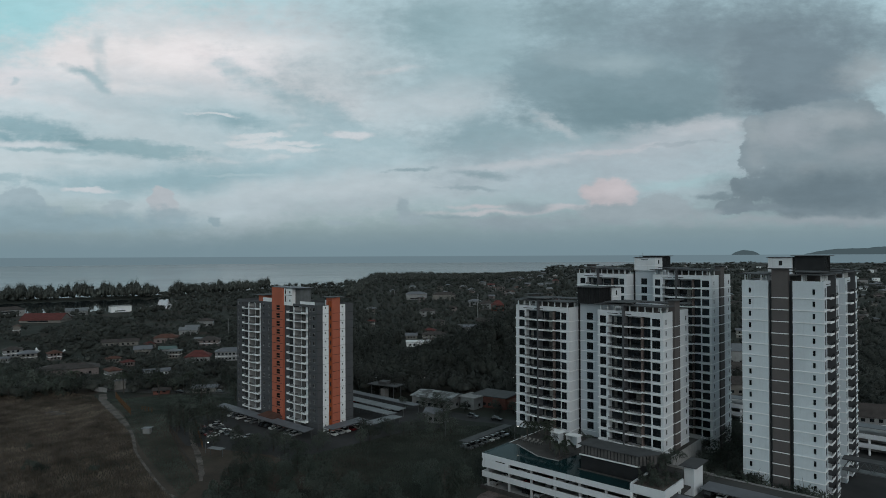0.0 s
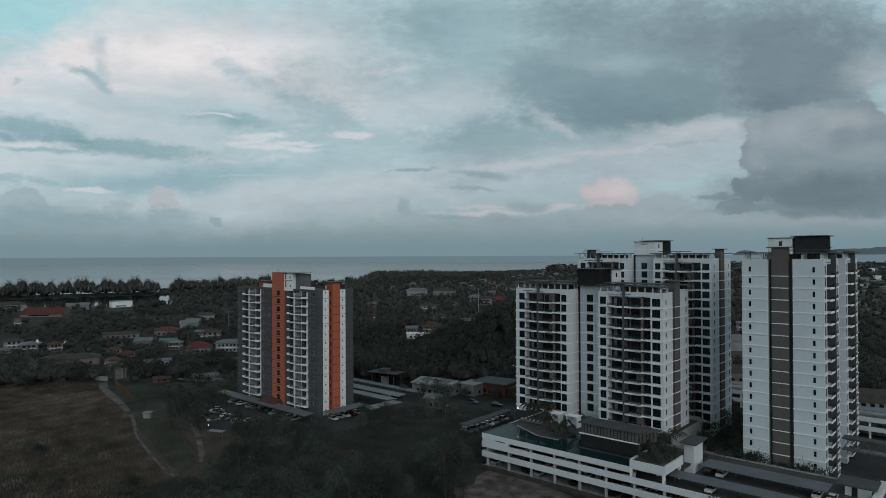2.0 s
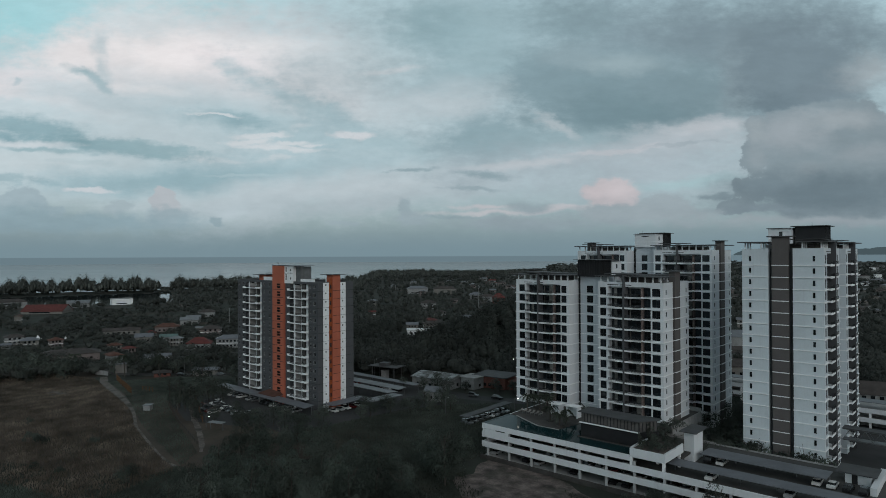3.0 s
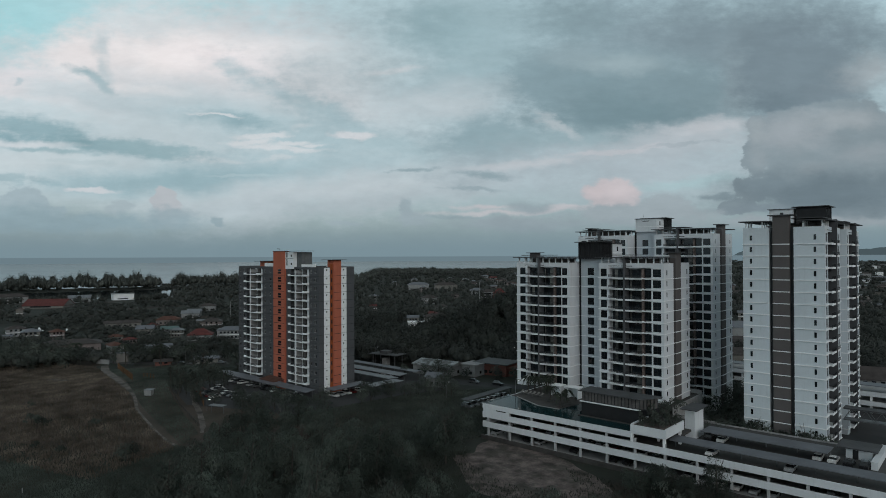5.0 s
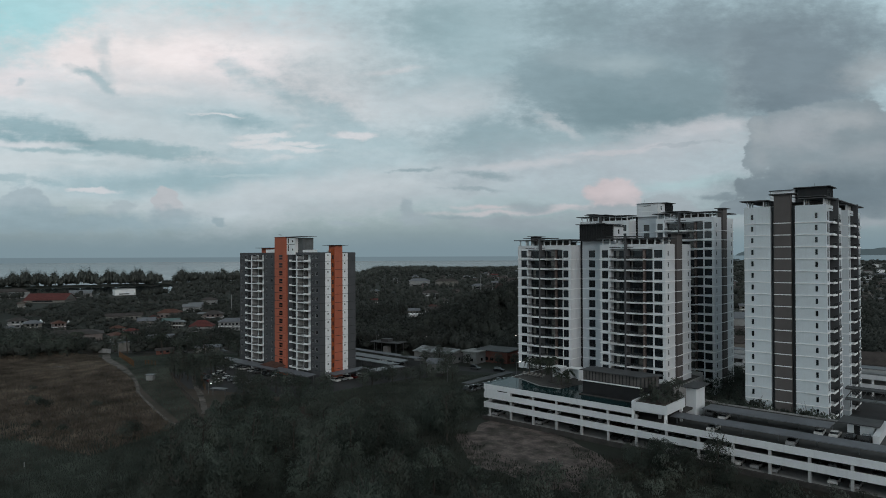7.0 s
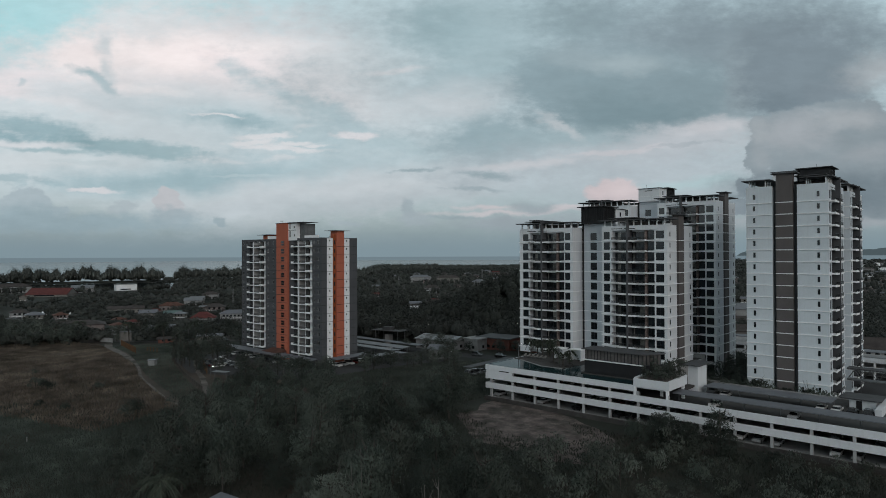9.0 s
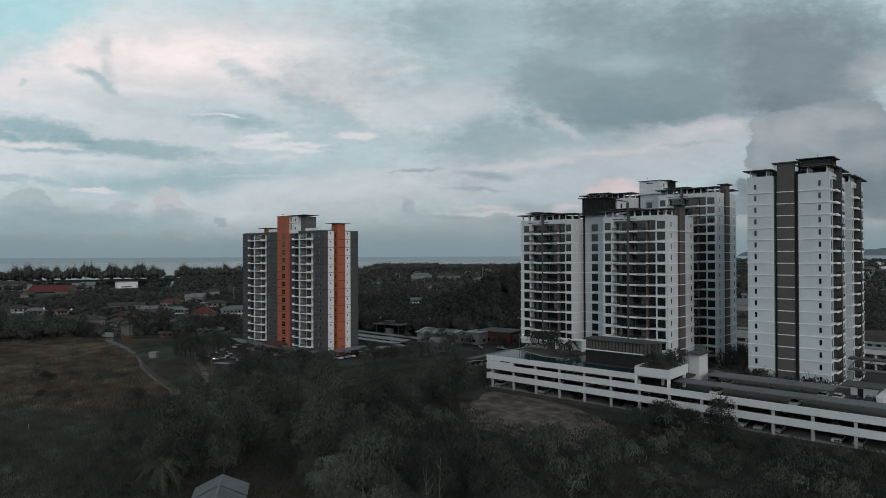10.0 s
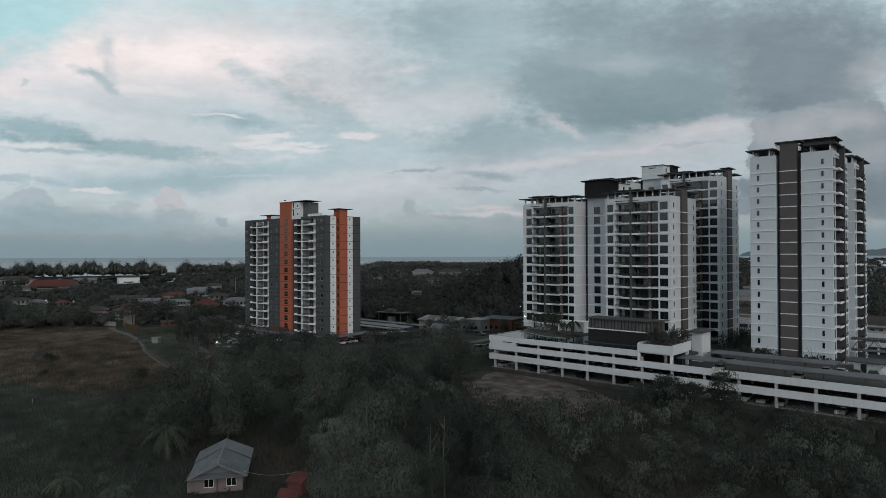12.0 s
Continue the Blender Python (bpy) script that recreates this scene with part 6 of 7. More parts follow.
grass([(-400, 103), (-362, 115), (-336, 122), (-322, 119), (-290, 110.8), (-266, 105.6), (-244, 101), (-219, 92), (-196, 86.2), (-166, 80), (-158, 56), (-200, 44), (-300, 60), (-370, 72), (-410, 84)], 52000, 0.6, GRASS, "tall dry grass covering the meadow", 1, ((-302, 96, 3.2), (-310, 96, 3.2)))
grass([(-170, 82), (-150, 88), (-134, 64), (-90, 36), (-86, 24), (-170, 22), (-210, 44), (-158, 56)], 52000, 0.36, LEAF, "green weeds on the near meadow", 2)
grass([(-320, 122), (-266, 109), (-219, 94.5), (-168, 83), (-176, 92), (-213, 104), (-247, 116), (-250, 160), (-300, 146)], 30000, 0.38, LEAF, "green lawn beside the car park", 6)
grass([(-176, 84), (-134, 64), (-112, 124), (-100, 138), (-70, 134), (-20, 140), (16, 140), (10, 60), (-60, 36), (-90, 36), (-120, 56)], 50000, 0.42, SCRUB, "low undergrowth and weeds", 3, ((-96, 131, 9.5), (-86, 127, 10), (-77, 123, 7)))
grass([(-172, 106), (-160, 118), (-128, 116), (-112, 118), (-112, 140), (-112, 166), (-131, 172), (-131, 192), (-146, 196), (-160, 182), (-168, 150), (-172, 124)], 30000, 0.5, LEAF_DARK, "rough dark grass beside the car park", 7)

# ---------------------------------------------------------------- far woods, one mass each
KEEP_FREE = []          # circles (x, y, radius) where something is built


def wood(name, places, label, material, full=False):
    """Joined crowns: each tree is an uneven mass with sprigs standing out of it, coarser with distance."""
    out = []
    for x, y, z, r, h in places:
        d = math.hypot(x, y)
        n, size = (110, 0.95) if d < 450 else (44, 1.15) if d < 800 else (25, 1.5) if d < 1100 else (24, 1.7) if d < 1400 else (13, 2.6) if d < 2000 else (8, 4.5)
        if full:
            n, size = round(n * 1.7), size * 0.8
        v = ball(n)
        v[:, 2] = np.where(v[:, 2] < -0.3, -v[:, 2], v[:, 2])
        lump = 1 + 0.30 * np.sin(v[:, :1] * 5 + x) * np.cos(v[:, 1:2] * 5 + y)
        middle, reach = np.array([x, y, z + h * 0.55]), np.array([r, r, h * 0.45])
        p = middle + v * lump * reach * rng.uniform(0.5 if full else 0.62, 1.1 if full else 1.06, (n, 1))
        out.append(leaf_quads(p, v * 2.2 + np.array([0, 0, 0.6]), size * max(1.0, r / 4.5), 0.2))
        # the inner mass of the crown, down to the ground
        lump = 1 + 0.30 * np.sin(RINGS[:, :1] * 5 + x) * np.cos(RINGS[:, 1:2] * 5 + y)
        skin = RINGS * lump * rng.uniform(0.35, 0.65, (20, 1)) * (0.9 if full else 1.0)
        lit = RINGS + np.array([0, 0, 0.35])
        lit /= np.linalg.norm(lit, axis=1)[:, None]
        out.append(np.concatenate([middle + skin * reach, lit], 1)[RING_FACES])
    return tagged(new(name, sheet_mesh(name, np.concatenate(out), material)), label, "wood", kind="stuff")


def free(x, y, r=0.0):
    return all((x - a) ** 2 + (y - b) ** 2 > (c + r) ** 2 for a, b, c in KEEP_FREE)


def far_woods():
    blocked = ([(-345, 128), (-300, 150), (-250, 202), (-165, 206), (-130, 215), (-118, 300), (60, 300), (60, -60), (-170, -40), (-370, 60)],)
    got = []
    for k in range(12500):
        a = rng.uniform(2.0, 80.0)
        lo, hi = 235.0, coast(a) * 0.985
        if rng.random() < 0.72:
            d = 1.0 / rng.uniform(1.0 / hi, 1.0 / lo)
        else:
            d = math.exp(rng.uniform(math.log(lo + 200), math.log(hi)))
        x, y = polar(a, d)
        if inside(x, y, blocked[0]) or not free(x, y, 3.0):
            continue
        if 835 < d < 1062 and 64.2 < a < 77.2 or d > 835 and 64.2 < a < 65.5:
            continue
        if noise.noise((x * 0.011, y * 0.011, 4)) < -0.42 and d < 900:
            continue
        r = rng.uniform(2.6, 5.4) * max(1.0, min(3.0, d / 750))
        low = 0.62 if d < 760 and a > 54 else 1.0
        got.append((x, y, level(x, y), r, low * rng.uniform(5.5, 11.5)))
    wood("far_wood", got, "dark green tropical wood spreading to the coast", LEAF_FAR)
    # the dense tall wood on the hill
    tall = []
    for k in range(620):
        a, q = rng.uniform(0, 6.28), math.sqrt(rng.random())
        x, y = -214 + 60 * q * math.cos(a), 320 + 72 * q * math.sin(a)
        z = 21 * (0.5 + 0.5 * math.cos(math.pi * min(q, 1))) * 0.9
        tall.append((x, y, z, rng.uniform(3.2, 5.6), rng.uniform(10, 17)))
    for k in range(330):
        x, y = rng.uniform(-345, -215), rng.uniform(225, 330)
        if free(x, y, 4):
            tall.append((x, y, level(x, y), rng.uniform(3.0, 5.2), rng.uniform(8, 14)))
    wood("hill_wood", tall, "dense dark wood covering the low hill", LEAF_HILL)
    # casuarinas along the shore
    shore = []
    for k in range(1500):
        a = rng.uniform(56.5, 82)
        d = coast(a) - rng.uniform(5, 130 if a < 77 else 300)
        x, y = polar(a, d)
        tallness = 12 + 10 * max(0.0, noise.noise((a * 2.1, 0.3, 2)) + 0.45) * (1.0 if a > 65 else 0.75)
        gap = 0.22 if 64.5 < a < 65.3 else 1.0
        shore.append((x, y, 0, rng.uniform(3.0, 5.5), gap * 1.18 * tallness * rng.uniform(0.75, 1.25)))
    for k in range(1000):
        a = rng.uniform(32.5, 50)
        d = coast(a) - rng.uniform(10, 420)
        x, y = polar(a, d)
        shore.append((x, y, 0, rng.uniform(4, 7), rng.uniform(7, 13) + 5 * (a > 42)))
    wood("shore_wood", shore, "dark casuarina wood along the shore", LEAF_FAR, True)



# ---------------------------------------------------------------- houses, cars, street things
def house(x, y, turn, w, d, h, roof, wall, label, kind="hip", storeys=1, windows=3, group="village houses", name="house", rise=None, over=0.7):
    """A small building: walls, pitched roof with eaves, windows and a door on its front (local -y)."""
    if 380 < math.hypot(x, y) < 620 and x < -330:
        w, d, h = w * 0.78, d * 0.85, h * 0.82
    t = thing(name, label, name.replace("_", " "), pose(x, y, 0, 0, 0, turn), group)
    KEEP_FREE.append((x, y, max(w, d) * 0.55 + 1.5))
    if math.hypot(x, y) < 700:
        # a yard on the side of the lane
        KEEP_FREE.append((x * (1 - 8 / math.hypot(x, y)), y * (1 - 7 / math.hypot(x, y)), max(w, d) * 0.5))
    part("wall", Solid().box(-w / 2, w / 2, -d / 2, d / 2, 0, h), wall, t)
    a, b, c = w / 2 + over, d / 2 + over, h + (rise or min(w, d) * 0.24)
    s, e = Solid(), h - 0.1
    if kind == "hip":
        r = max(a - b, 0.2)
        s.face((-a, -b, e), (a, -b, e), (r, 0, c), (-r, 0, c)).face((a, b, e), (-a, b, e), (-r, 0, c), (r, 0, c)).face((a, -b, e), (a, b, e), (r, 0, c)).face((-a, b, e), (-a, -b, e), (-r, 0, c))
        s.box(-a, a, -b, b, e - 0.15, e - 0.005)
    elif kind == "gable":
        s.face((-a, -b, e), (a, -b, e), (a, 0, c), (-a, 0, c)).face((a, b, e), (-a, b, e), (-a, 0, c), (a, 0, c)).box(-a, a, -b, b, e - 0.12, e - 0.005)
        for k in ((1, -1) if math.hypot(x, y) < 900 else (1,)):
            part("gable", Solid().face((k * w / 2, -k * d / 2, h), (k * w / 2, k * d / 2, h), (k * w / 2, 0, c - 0.25)), wall, t)
    else:
        s.box(-a, a, -b, b, h, h + 0.35)
    part("roof", s, roof, t)
    step = w / (windows + 1)
    far = math.hypot(x, y)
    if far > 700:
        # a ribbon of glazing a storey is all that this distance leaves
        for f in range(storeys):
            z = 0.9 + f * (h / storeys)
            part("window", Solid().box(-w * 0.3, w * 0.2, -d / 2 - 0.03, -d / 2 + 0.01, z, z + 1.2), GLASS, t)
        return t
    for f in range(storeys):
        z = 0.9 + f * (h / storeys)
        for k in range(windows):
            ww = min(1.4, step * 0.55)
            part("window", pane_mesh(round(ww, 1), 1.2), GLASS, t, at=(-w / 2 + step * (k + 1) - ww / 2, -d / 2 - 0.03, z))
        if far < 700:
            part("side_window", shared(CACHE, "side_pane", lambda: Solid().box(0, 0.04, 0, 1.3, 0, 1.2), GLASS), GLASS, t, at=(w / 2 + 0.005, -0.6, z))
    if storeys > 1:
        part("storey_band", Solid().box(-w / 2 - 0.12, w / 2 + 0.12, -d / 2 - 0.12, d / 2 + 0.12, h / 2 - 0.15, h / 2 + 0.1), TRIM, t)
    return t


KEEP_FREE.extend([(-299, 315, 15), (-286, 301, 11), (-318, 350, 15), (-331, 345, 12)])          # the drive of the modern house
house(-507.2, 132.8, 80, 14, 9, 6.5, ROOF_BROWN, PALE, "pale two-storey house with a brown roof", "hip", 2)
house(-482.8, 135.1, 75, 13, 9, 6.5, ROOF_GREY, CREAM, "cream two-storey house with a grey roof", "hip", 2)
house(-473.4, 147.7, 80, 10, 8, 6.0, ROOF_RUST, PINKISH, "pinkish two-storey house with a rusty roof", "hip", 2)
house(-409.5, 135, 70, 40, 17, 5.2, ROOF_BROWN, PINKISH, "long pink hall with a rusty brown roof", "hip", 1, 6, rise=2.2)
house(-503.4, 202.2, 62, 32, 9, 4.0, ROOF_BROWN, CREAM, "long barn with a dull brown sheet roof", "gable", 1, 6, rise=1.8)
house(-367.6, 167.6, 65, 18, 7, 3.2, ROOF_GREY, TRIM, "row of low white sheds with a grey roof", "gable", 1, 6)
house(-441.9, 209.4, 60, 14, 8, 4.5, ROOF_GREEN, PALE, "house with a pale teal sheet roof", "gable", 1, 3)
house(-452.4, 196.9, 60, 14, 10, 5, ROOF_GREY, CREAM, "house with a grey sheet roof", "gable", 1, 3)
house(-494.5, 233.2, 58, 22, 12, 5, ROOF_RUST, PINKISH, "pinkish house with a wide faded roof", "hip", 1, 4)
house(-394.8, 207.4, 55, 19, 12, 4.5, ROOF_RED, PALE, "house with a bright red tiled roof", "hip", 1, 5, rise=3.6)
house(-383.3, 224.1, 52, 24, 10, 7.5, ROOF_GREY, PALE, "pale two-storey terrace with an arcade", "hip", 2, 7)
house(-452.2, 247, 55, 18, 12, 6, ROOF_BROWN, PINKISH, "grey-pink house with a hipped roof", "hip", 2)
house(-521, 265.1, 55, 18, 11, 5, ROOF_PALE, PALE, "small house with a pale sheet roof", "gable", 1)
house(-531.4, 273.9, 55, 14, 10, 5, ROOF_PALE, CREAM, "small house with a pale sheet roof", "gable", 1)
house(-559, 301, 55, 14, 9, 5, ROOF_BROWN, PALE, "small pale house among the trees", "hip", 1)
KEEP_FREE.extend([(-748, 300, 15), (-727, 291, 13), (-708, 284, 10)])          # open ground before the white block
house(-771, 309, 80, 22, 12, 7, PALE, TRIM, "square white block standing alone in the wood", "flat", 1, 2, name="block")
KEEP_FREE.extend([(-690, 206, 30), (-668, 200, 22)])         # the yard before the red-roofed hall
house(-716, 216, 48, 38, 24, 2.6, ROOF_RED, CREAM, "large hall with a dull red roof", "gable", 1, 6, rise=6)
house(-768, 262, 78, 22, 12, 5, ROOF_PALE, PALE, "white workshop with a pale sheet roof", "gable", 1, 4, rise=3)
house(-814, 207, 80, 34, 14, 7, ROOF_BROWN, PALE, "low pale buildings by the lagoon", "hip", 2, 6)
house(-293.9, 158.1, 50, 11, 6, 2.8, ROOF_GREY, CREAM, "low cream shed with a grey roof", "gable", 1, 2, rise=0.9, name="shed")
house(-311.6, 144.5, 60, 7.5, 4.5, 2.1, ROOF_BROWN, BRICKRED, "small low brick shed beside the lane", "gable", 1, 2, rise=0.9, name="shed")
house(-343.7, 137.7, 70, 5.6, 3.0, 4.6, ROOF_GREY, CREAM, "tall pale gate hut beside the lane", "flat", 1, 0, name="hut", over=0.1)
house(-314, 331, 45, 17, 9, 3.4, TRIM, TRIM, "modern white house with a flat roof", "flat", 1, 5, over=0.4)
house(-330, 366, 45, 18, 8, 4, ROOF_BROWN, CREAM, "cream house with a brown roof", "hip", 2, 5)
house(-345, 356, 45, 11, 8, 3.6, ROOF_GREY, CREAM, "low cream house with a grey roof", "gable", 1)
house(-455, 494, 45, 16, 11, 6, ROOF_BROWN, PALE, "house among the trees with a brown roof", "hip", 2)
house(-636, 667, 45, 30, 14, 8, ROOF_GREY, PALE, "long grey-roofed hall in the wood", "hip", 1, 6)
house(-597, 683, 45, 32, 14, 8, ROOF_BROWN, CREAM, "long brown-roofed hall in the wood", "hip", 1, 6)
house(-343, 426, 38, 26, 9, 4, ROOF_GREY, PALE, "long low school with a dull grey roof", "gable", 1, 9)
house(-365, 476, 38, 20, 9, 4.5, ROOF_BROWN, PINKISH, "long low building with a brown roof", "gable", 1, 6)
house(-436, 593, 38, 14, 10, 7, ROOF_RED, BRICKRED, "house with a glaring orange-red roof", "hip", 2, 3, rise=5)
house(-460, 603, 38, 16, 11, 7, ROOF_BROWN, PALE, "pale house with a brown roof", "hip", 2)
house(-491, 620, 38, 16, 11, 7, ROOF_GREY, PALE, "pale house with a grey roof", "hip", 2)
# the low buildings between the towers
house(-185, 208, 6, 19, 14, 4.4, ROOF_WORN, PALE, "white building with a weathered pale sheet roof", "gable", 1, 5, rise=1.4)
house(-171, 214, 3, 7, 8, 4.8, CONCRETE, PALE, "white annex with a flat concrete roof", "flat", 1, 2)
house(-165.5, 223.5, 8, 15, 12, 4.9, ROOF_DARK, BRICKRED, "brick-red building with a flat dark roof", "flat", 1, 5, over=0.9)
house(-153, 226, 8, 13, 9, 3.4, ROOF_RUST, BRICKRED, "low brick-red veranda wing", "flat", 1, 4, over=1.2)
house(-168, 187, 20, 7, 6, 3.9, ROOF_GREY, PALE, "small white hut with a grey sheet roof", "gable", 1, 2, name="hut")
house(-36, 284, 20, 14, 10, 5.5, ROOF_BROWN, PALE, "white gabled house with a brown roof", "gable", 2, 4, rise=4)
house(-16, 290, 20, 14, 10, 5.5, ROOF_BROWN, PALE, "white gabled house with a brown roof", "gable", 2, 4, rise=4)
house(-92, 318, 30, 24, 11, 5, ROOF_BROWN, CREAM, "cream terrace with a dark brown roof", "hip", 1, 6)
house(-107, 359, 30, 24, 11, 5, ROOF_BROWN, PALE, "pale terrace with a brown roof", "hip", 1, 6)
house(-122, 405, 30, 44, 18, 8, ROOF_GREY, PALE, "long hall with a grey sheet roof", "gable", 1, 8, rise=3)


def foreground_house():
    t = thing("bungalow", "pale pink bungalow with a weathered grey gabled roof", "house", pose(-85.5, 46.7, 0, 0, 0, -35) @ Matrix.Diagonal((0.8, 0.8, 0.85, 1)))
    KEEP_FREE.append((-88.6, 51.0, 9))
    # local x runs along the ridge; the gable end at +x looks to the camera
    part("wall", Solid().box(-6.2, 5.0, -4.0, 4.0, 0, 3.0), PINKISH, t)
    sheet = Solid()
    for sgn in (-1, 1):
        sheet.face((-6.8, 0, 4.9), (6.4, 0, 4.9), (6.4, sgn * 4.9, 2.75), (-6.8, sgn * 4.9, 2.75)).face((-6.8, 0, 4.82), (-6.8, sgn * 4.9, 2.67), (6.4, sgn * 4.9, 2.67), (6.4, 0, 4.82))
        sheet.face((6.4, 0, 4.82), (6.4, sgn * 4.9, 2.67), (6.4, sgn * 4.9, 2.75), (6.4, 0, 4.9))
        sheet.face((6.4, sgn * 4.9, 2.67), (-6.8, sgn * 4.9, 2.67), (-6.8, sgn * 4.9, 2.75), (6.4, sgn * 4.9, 2.75))
    roof = part("roof", sheet, ROOF_PATCHED, t, "weathered grey sheet roof with repairs")
    for k in range(14):
        x = -6.6 + k
        for sgn in (-1, 1):
            part("seam", Solid().bar((x, 0, 4.93), (x, sgn * 4.9, 2.78), 0.05), ROOF_PATCHED, roof)
    part("ridge_cap", Solid().bar((-6.8, 0, 4.95), (6.5, 0, 4.95), 0.35, 0.08), ROOF_GREY, roof)
    part("bargeboard", Solid().bar((6.42, 0, 4.85), (6.42, -4.9, 2.7), 0.06, 0.2), CREAM, roof)
    part("bargeboard", Solid().bar((6.42, 0, 4.85), (6.42, 4.9, 2.7), 0.06, 0.2), CREAM, roof)
    part("gable", Solid().face((5.0, -4.0, 3.0), (5.0, 4.0, 3.0), (5.0, 0, 4.7)), ROOF_GREY, t, "grey boarded gable")
    part("porch_roof", Solid().face((5.0, -4.6, 3.2), (5.0, 4.6, 3.2), (6.6, 4.6, 2.7), (6.6, -4.6, 2.7)), ROOF_GREY, t)
    for y in (-2.3, 1.4):
        w = part("window", Solid().box(5.0, 5.06, y, y + 1.5, 1.0, 2.2), GLASS, t)
        part("window_frame", Solid().box(5.06, 5.1, y - 0.06, y, 0.95, 2.25).box(5.06, 5.1, y + 0.72, y + 0.78, 1.0, 2.2).box(5.06, 5.1, y + 1.5, y + 1.56, 0.95, 2.25).box(5.06, 5.1, y, y + 1.5, 2.2, 2.25), TRIM, w)
    part("downpipe", Solid().bar((5.08, -0.2, 0), (5.08, -0.2, 2.8), 0.1), BLACK, t)
    lean = part("lean_to", Solid().box(0.5, 4.2, -5.2, -4.02, 0, 1.9), PINKISH, t, "small pinkish lean-to")
    part("lean_to_roof", Solid().face((0.2, -5.6, 1.9), (4.5, -5.6, 1.9), (4.5, -4.02, 2.3), (0.2, -4.02, 2.3)).face((0.2, -4.02, 2.22), (4.5, -4.02, 2.22), (4.5, -5.6, 1.82), (0.2, -5.6, 1.82)), ROOF_RUST, lean)
    rear = Solid()
    for sgn in (-1, 1):
        rear.face((-9.2, 0, 4.99), (-3.4, 0, 4.99), (-3.0, sgn * 5.0, 2.84), (-9.4, sgn * 5.0, 2.84))
        rear.face((-9.4, sgn * 5.0, 2.76), (-3.0, sgn * 5.0, 2.76), (-3.0, sgn * 5.0, 2.84), (-9.4, sgn * 5.0, 2.84))
    part("rear_roof", rear, ROOF_GREY, t, "older dark rear roof with loose sheets")
    part("rear_wall", Solid().box(-8.8, -6.2, -4.0, 4.0, 0, 2.95), PINKISH, t)
    part("wall_band", Solid().box(5.0, 5.05, -4.0, 4.0, 2.86, 3.0), TRIM, t)
    part("sill", Solid().box(5.0, 5.12, -2.4, -0.7, 0.88, 0.96).box(5.0, 5.12, 1.3, 3.0, 0.88, 0.96), TRIM, t)


foreground_house()
cable = thing("overhead_cable", "thin pale overhead cable from bungalow to shed", "cable")
sag = [Vector((-79.0, 46.0, 3.3)).lerp(Vector((-72.6, 50.2, 3.4)), k / 10) - Vector((0, 0, 0.5 * math.sin(math.pi * k / 10))) for k in range(11)]
part("wire", Solid().tube([tuple(q) for q in sag], [0.025] * 11, 5), PALE, cable)
for x, y, turn in ((-73.5, 51.4, 20), (-69.3, 46.9, 40)):
    t = thing("shed", "small shed with a dull red sheet roof under the trees", "shed", pose(x, y, 0, 0, 0, turn), "red sheds")
    t.scale = (0.62, 0.62, 0.9)
    part("wall", Solid().box(-1.8, 1.8, -1.4, 1.4, 0, 2.2), BRICKRED, t)
    part("roof", Solid().face((-2.2, -1.9, 2.1), (2.2, -1.9, 2.1), (2.2, 1.9, 2.9), (-2.2, 1.9, 2.9)).face((-2.2, 1.9, 2.82), (2.2, 1.9, 2.82), (2.2, -1.9, 2.02), (-2.2, -1.9, 2.02)), ROOF_RED, t)

# more homes through the wood, by district
random.seed(11)
for a0, a1, d0, d1, count in ((52, 78, 390, 540, 24), (75, 80, 640, 800, 8), (40, 52, 480, 760, 8), (36, 46, 800, 1250, 14), (31, 38, 950, 1700, 36), (6, 20, 420, 900, 34), (3, 16, 900, 1700, 50), (16, 31, 700, 1500, 20)):
    for k in range(count):
        a, d = random.uniform(a0, a1), random.uniform(d0, d1)
        x, y = polar(a, d)
        r = random.uniform(6.5, 12) * (1.0 if d < 900 else 1.25)
        if not free(x, y, r * 0.7):
            continue
        two = random.random() < 0.4
        roof, word = random.choice(((ROOF_BROWN, "brown"), (ROOF_GREY, "grey"), (ROOF_RUST, "rusty"), (ROOF_RED, "red"), (ROOF_PALE, "pale"), (ROOF_GREY, "grey")))
        wall, wword = random.choice(((PALE, "pale"), (CREAM, "cream"), (PINKISH, "pinkish")))
        house(x, y, a + random.choice((0, 90)) + random.uniform(-25, 25), r, r * random.uniform(0.55, 0.8), 6.2 if two else 3.6, roof, wall,
              wword + (" two-storey" if two else " low") + " house with a " + word + " roof among trees", random.choice(("hip", "hip", "gable")), 2 if two else 1, 3)
for a0, a1, d0, d1, count in ((3, 12, 1300, 2100, 26), (14, 22, 1900, 3200, 20), (31, 35, 1600, 2000, 9), (4, 9, 2100, 2900, 16)):
    for k in range(count):
        a, d = random.uniform(a0, a1), random.uniform(d0, d1)
        x, y = polar(a, d)
        house(x, y, a + random.uniform(-30, 30), random.uniform(8, 17), 9, random.choice((5, 6, 7.5, 9)), random.choice((ROOF_GREY, ROOF_BROWN, CONCRETE)), random.choice((PALE, CREAM, TRIM)), "distant pale block in the town", random.choice(("flat", "hip")), 1, 6, "town blocks", "block")


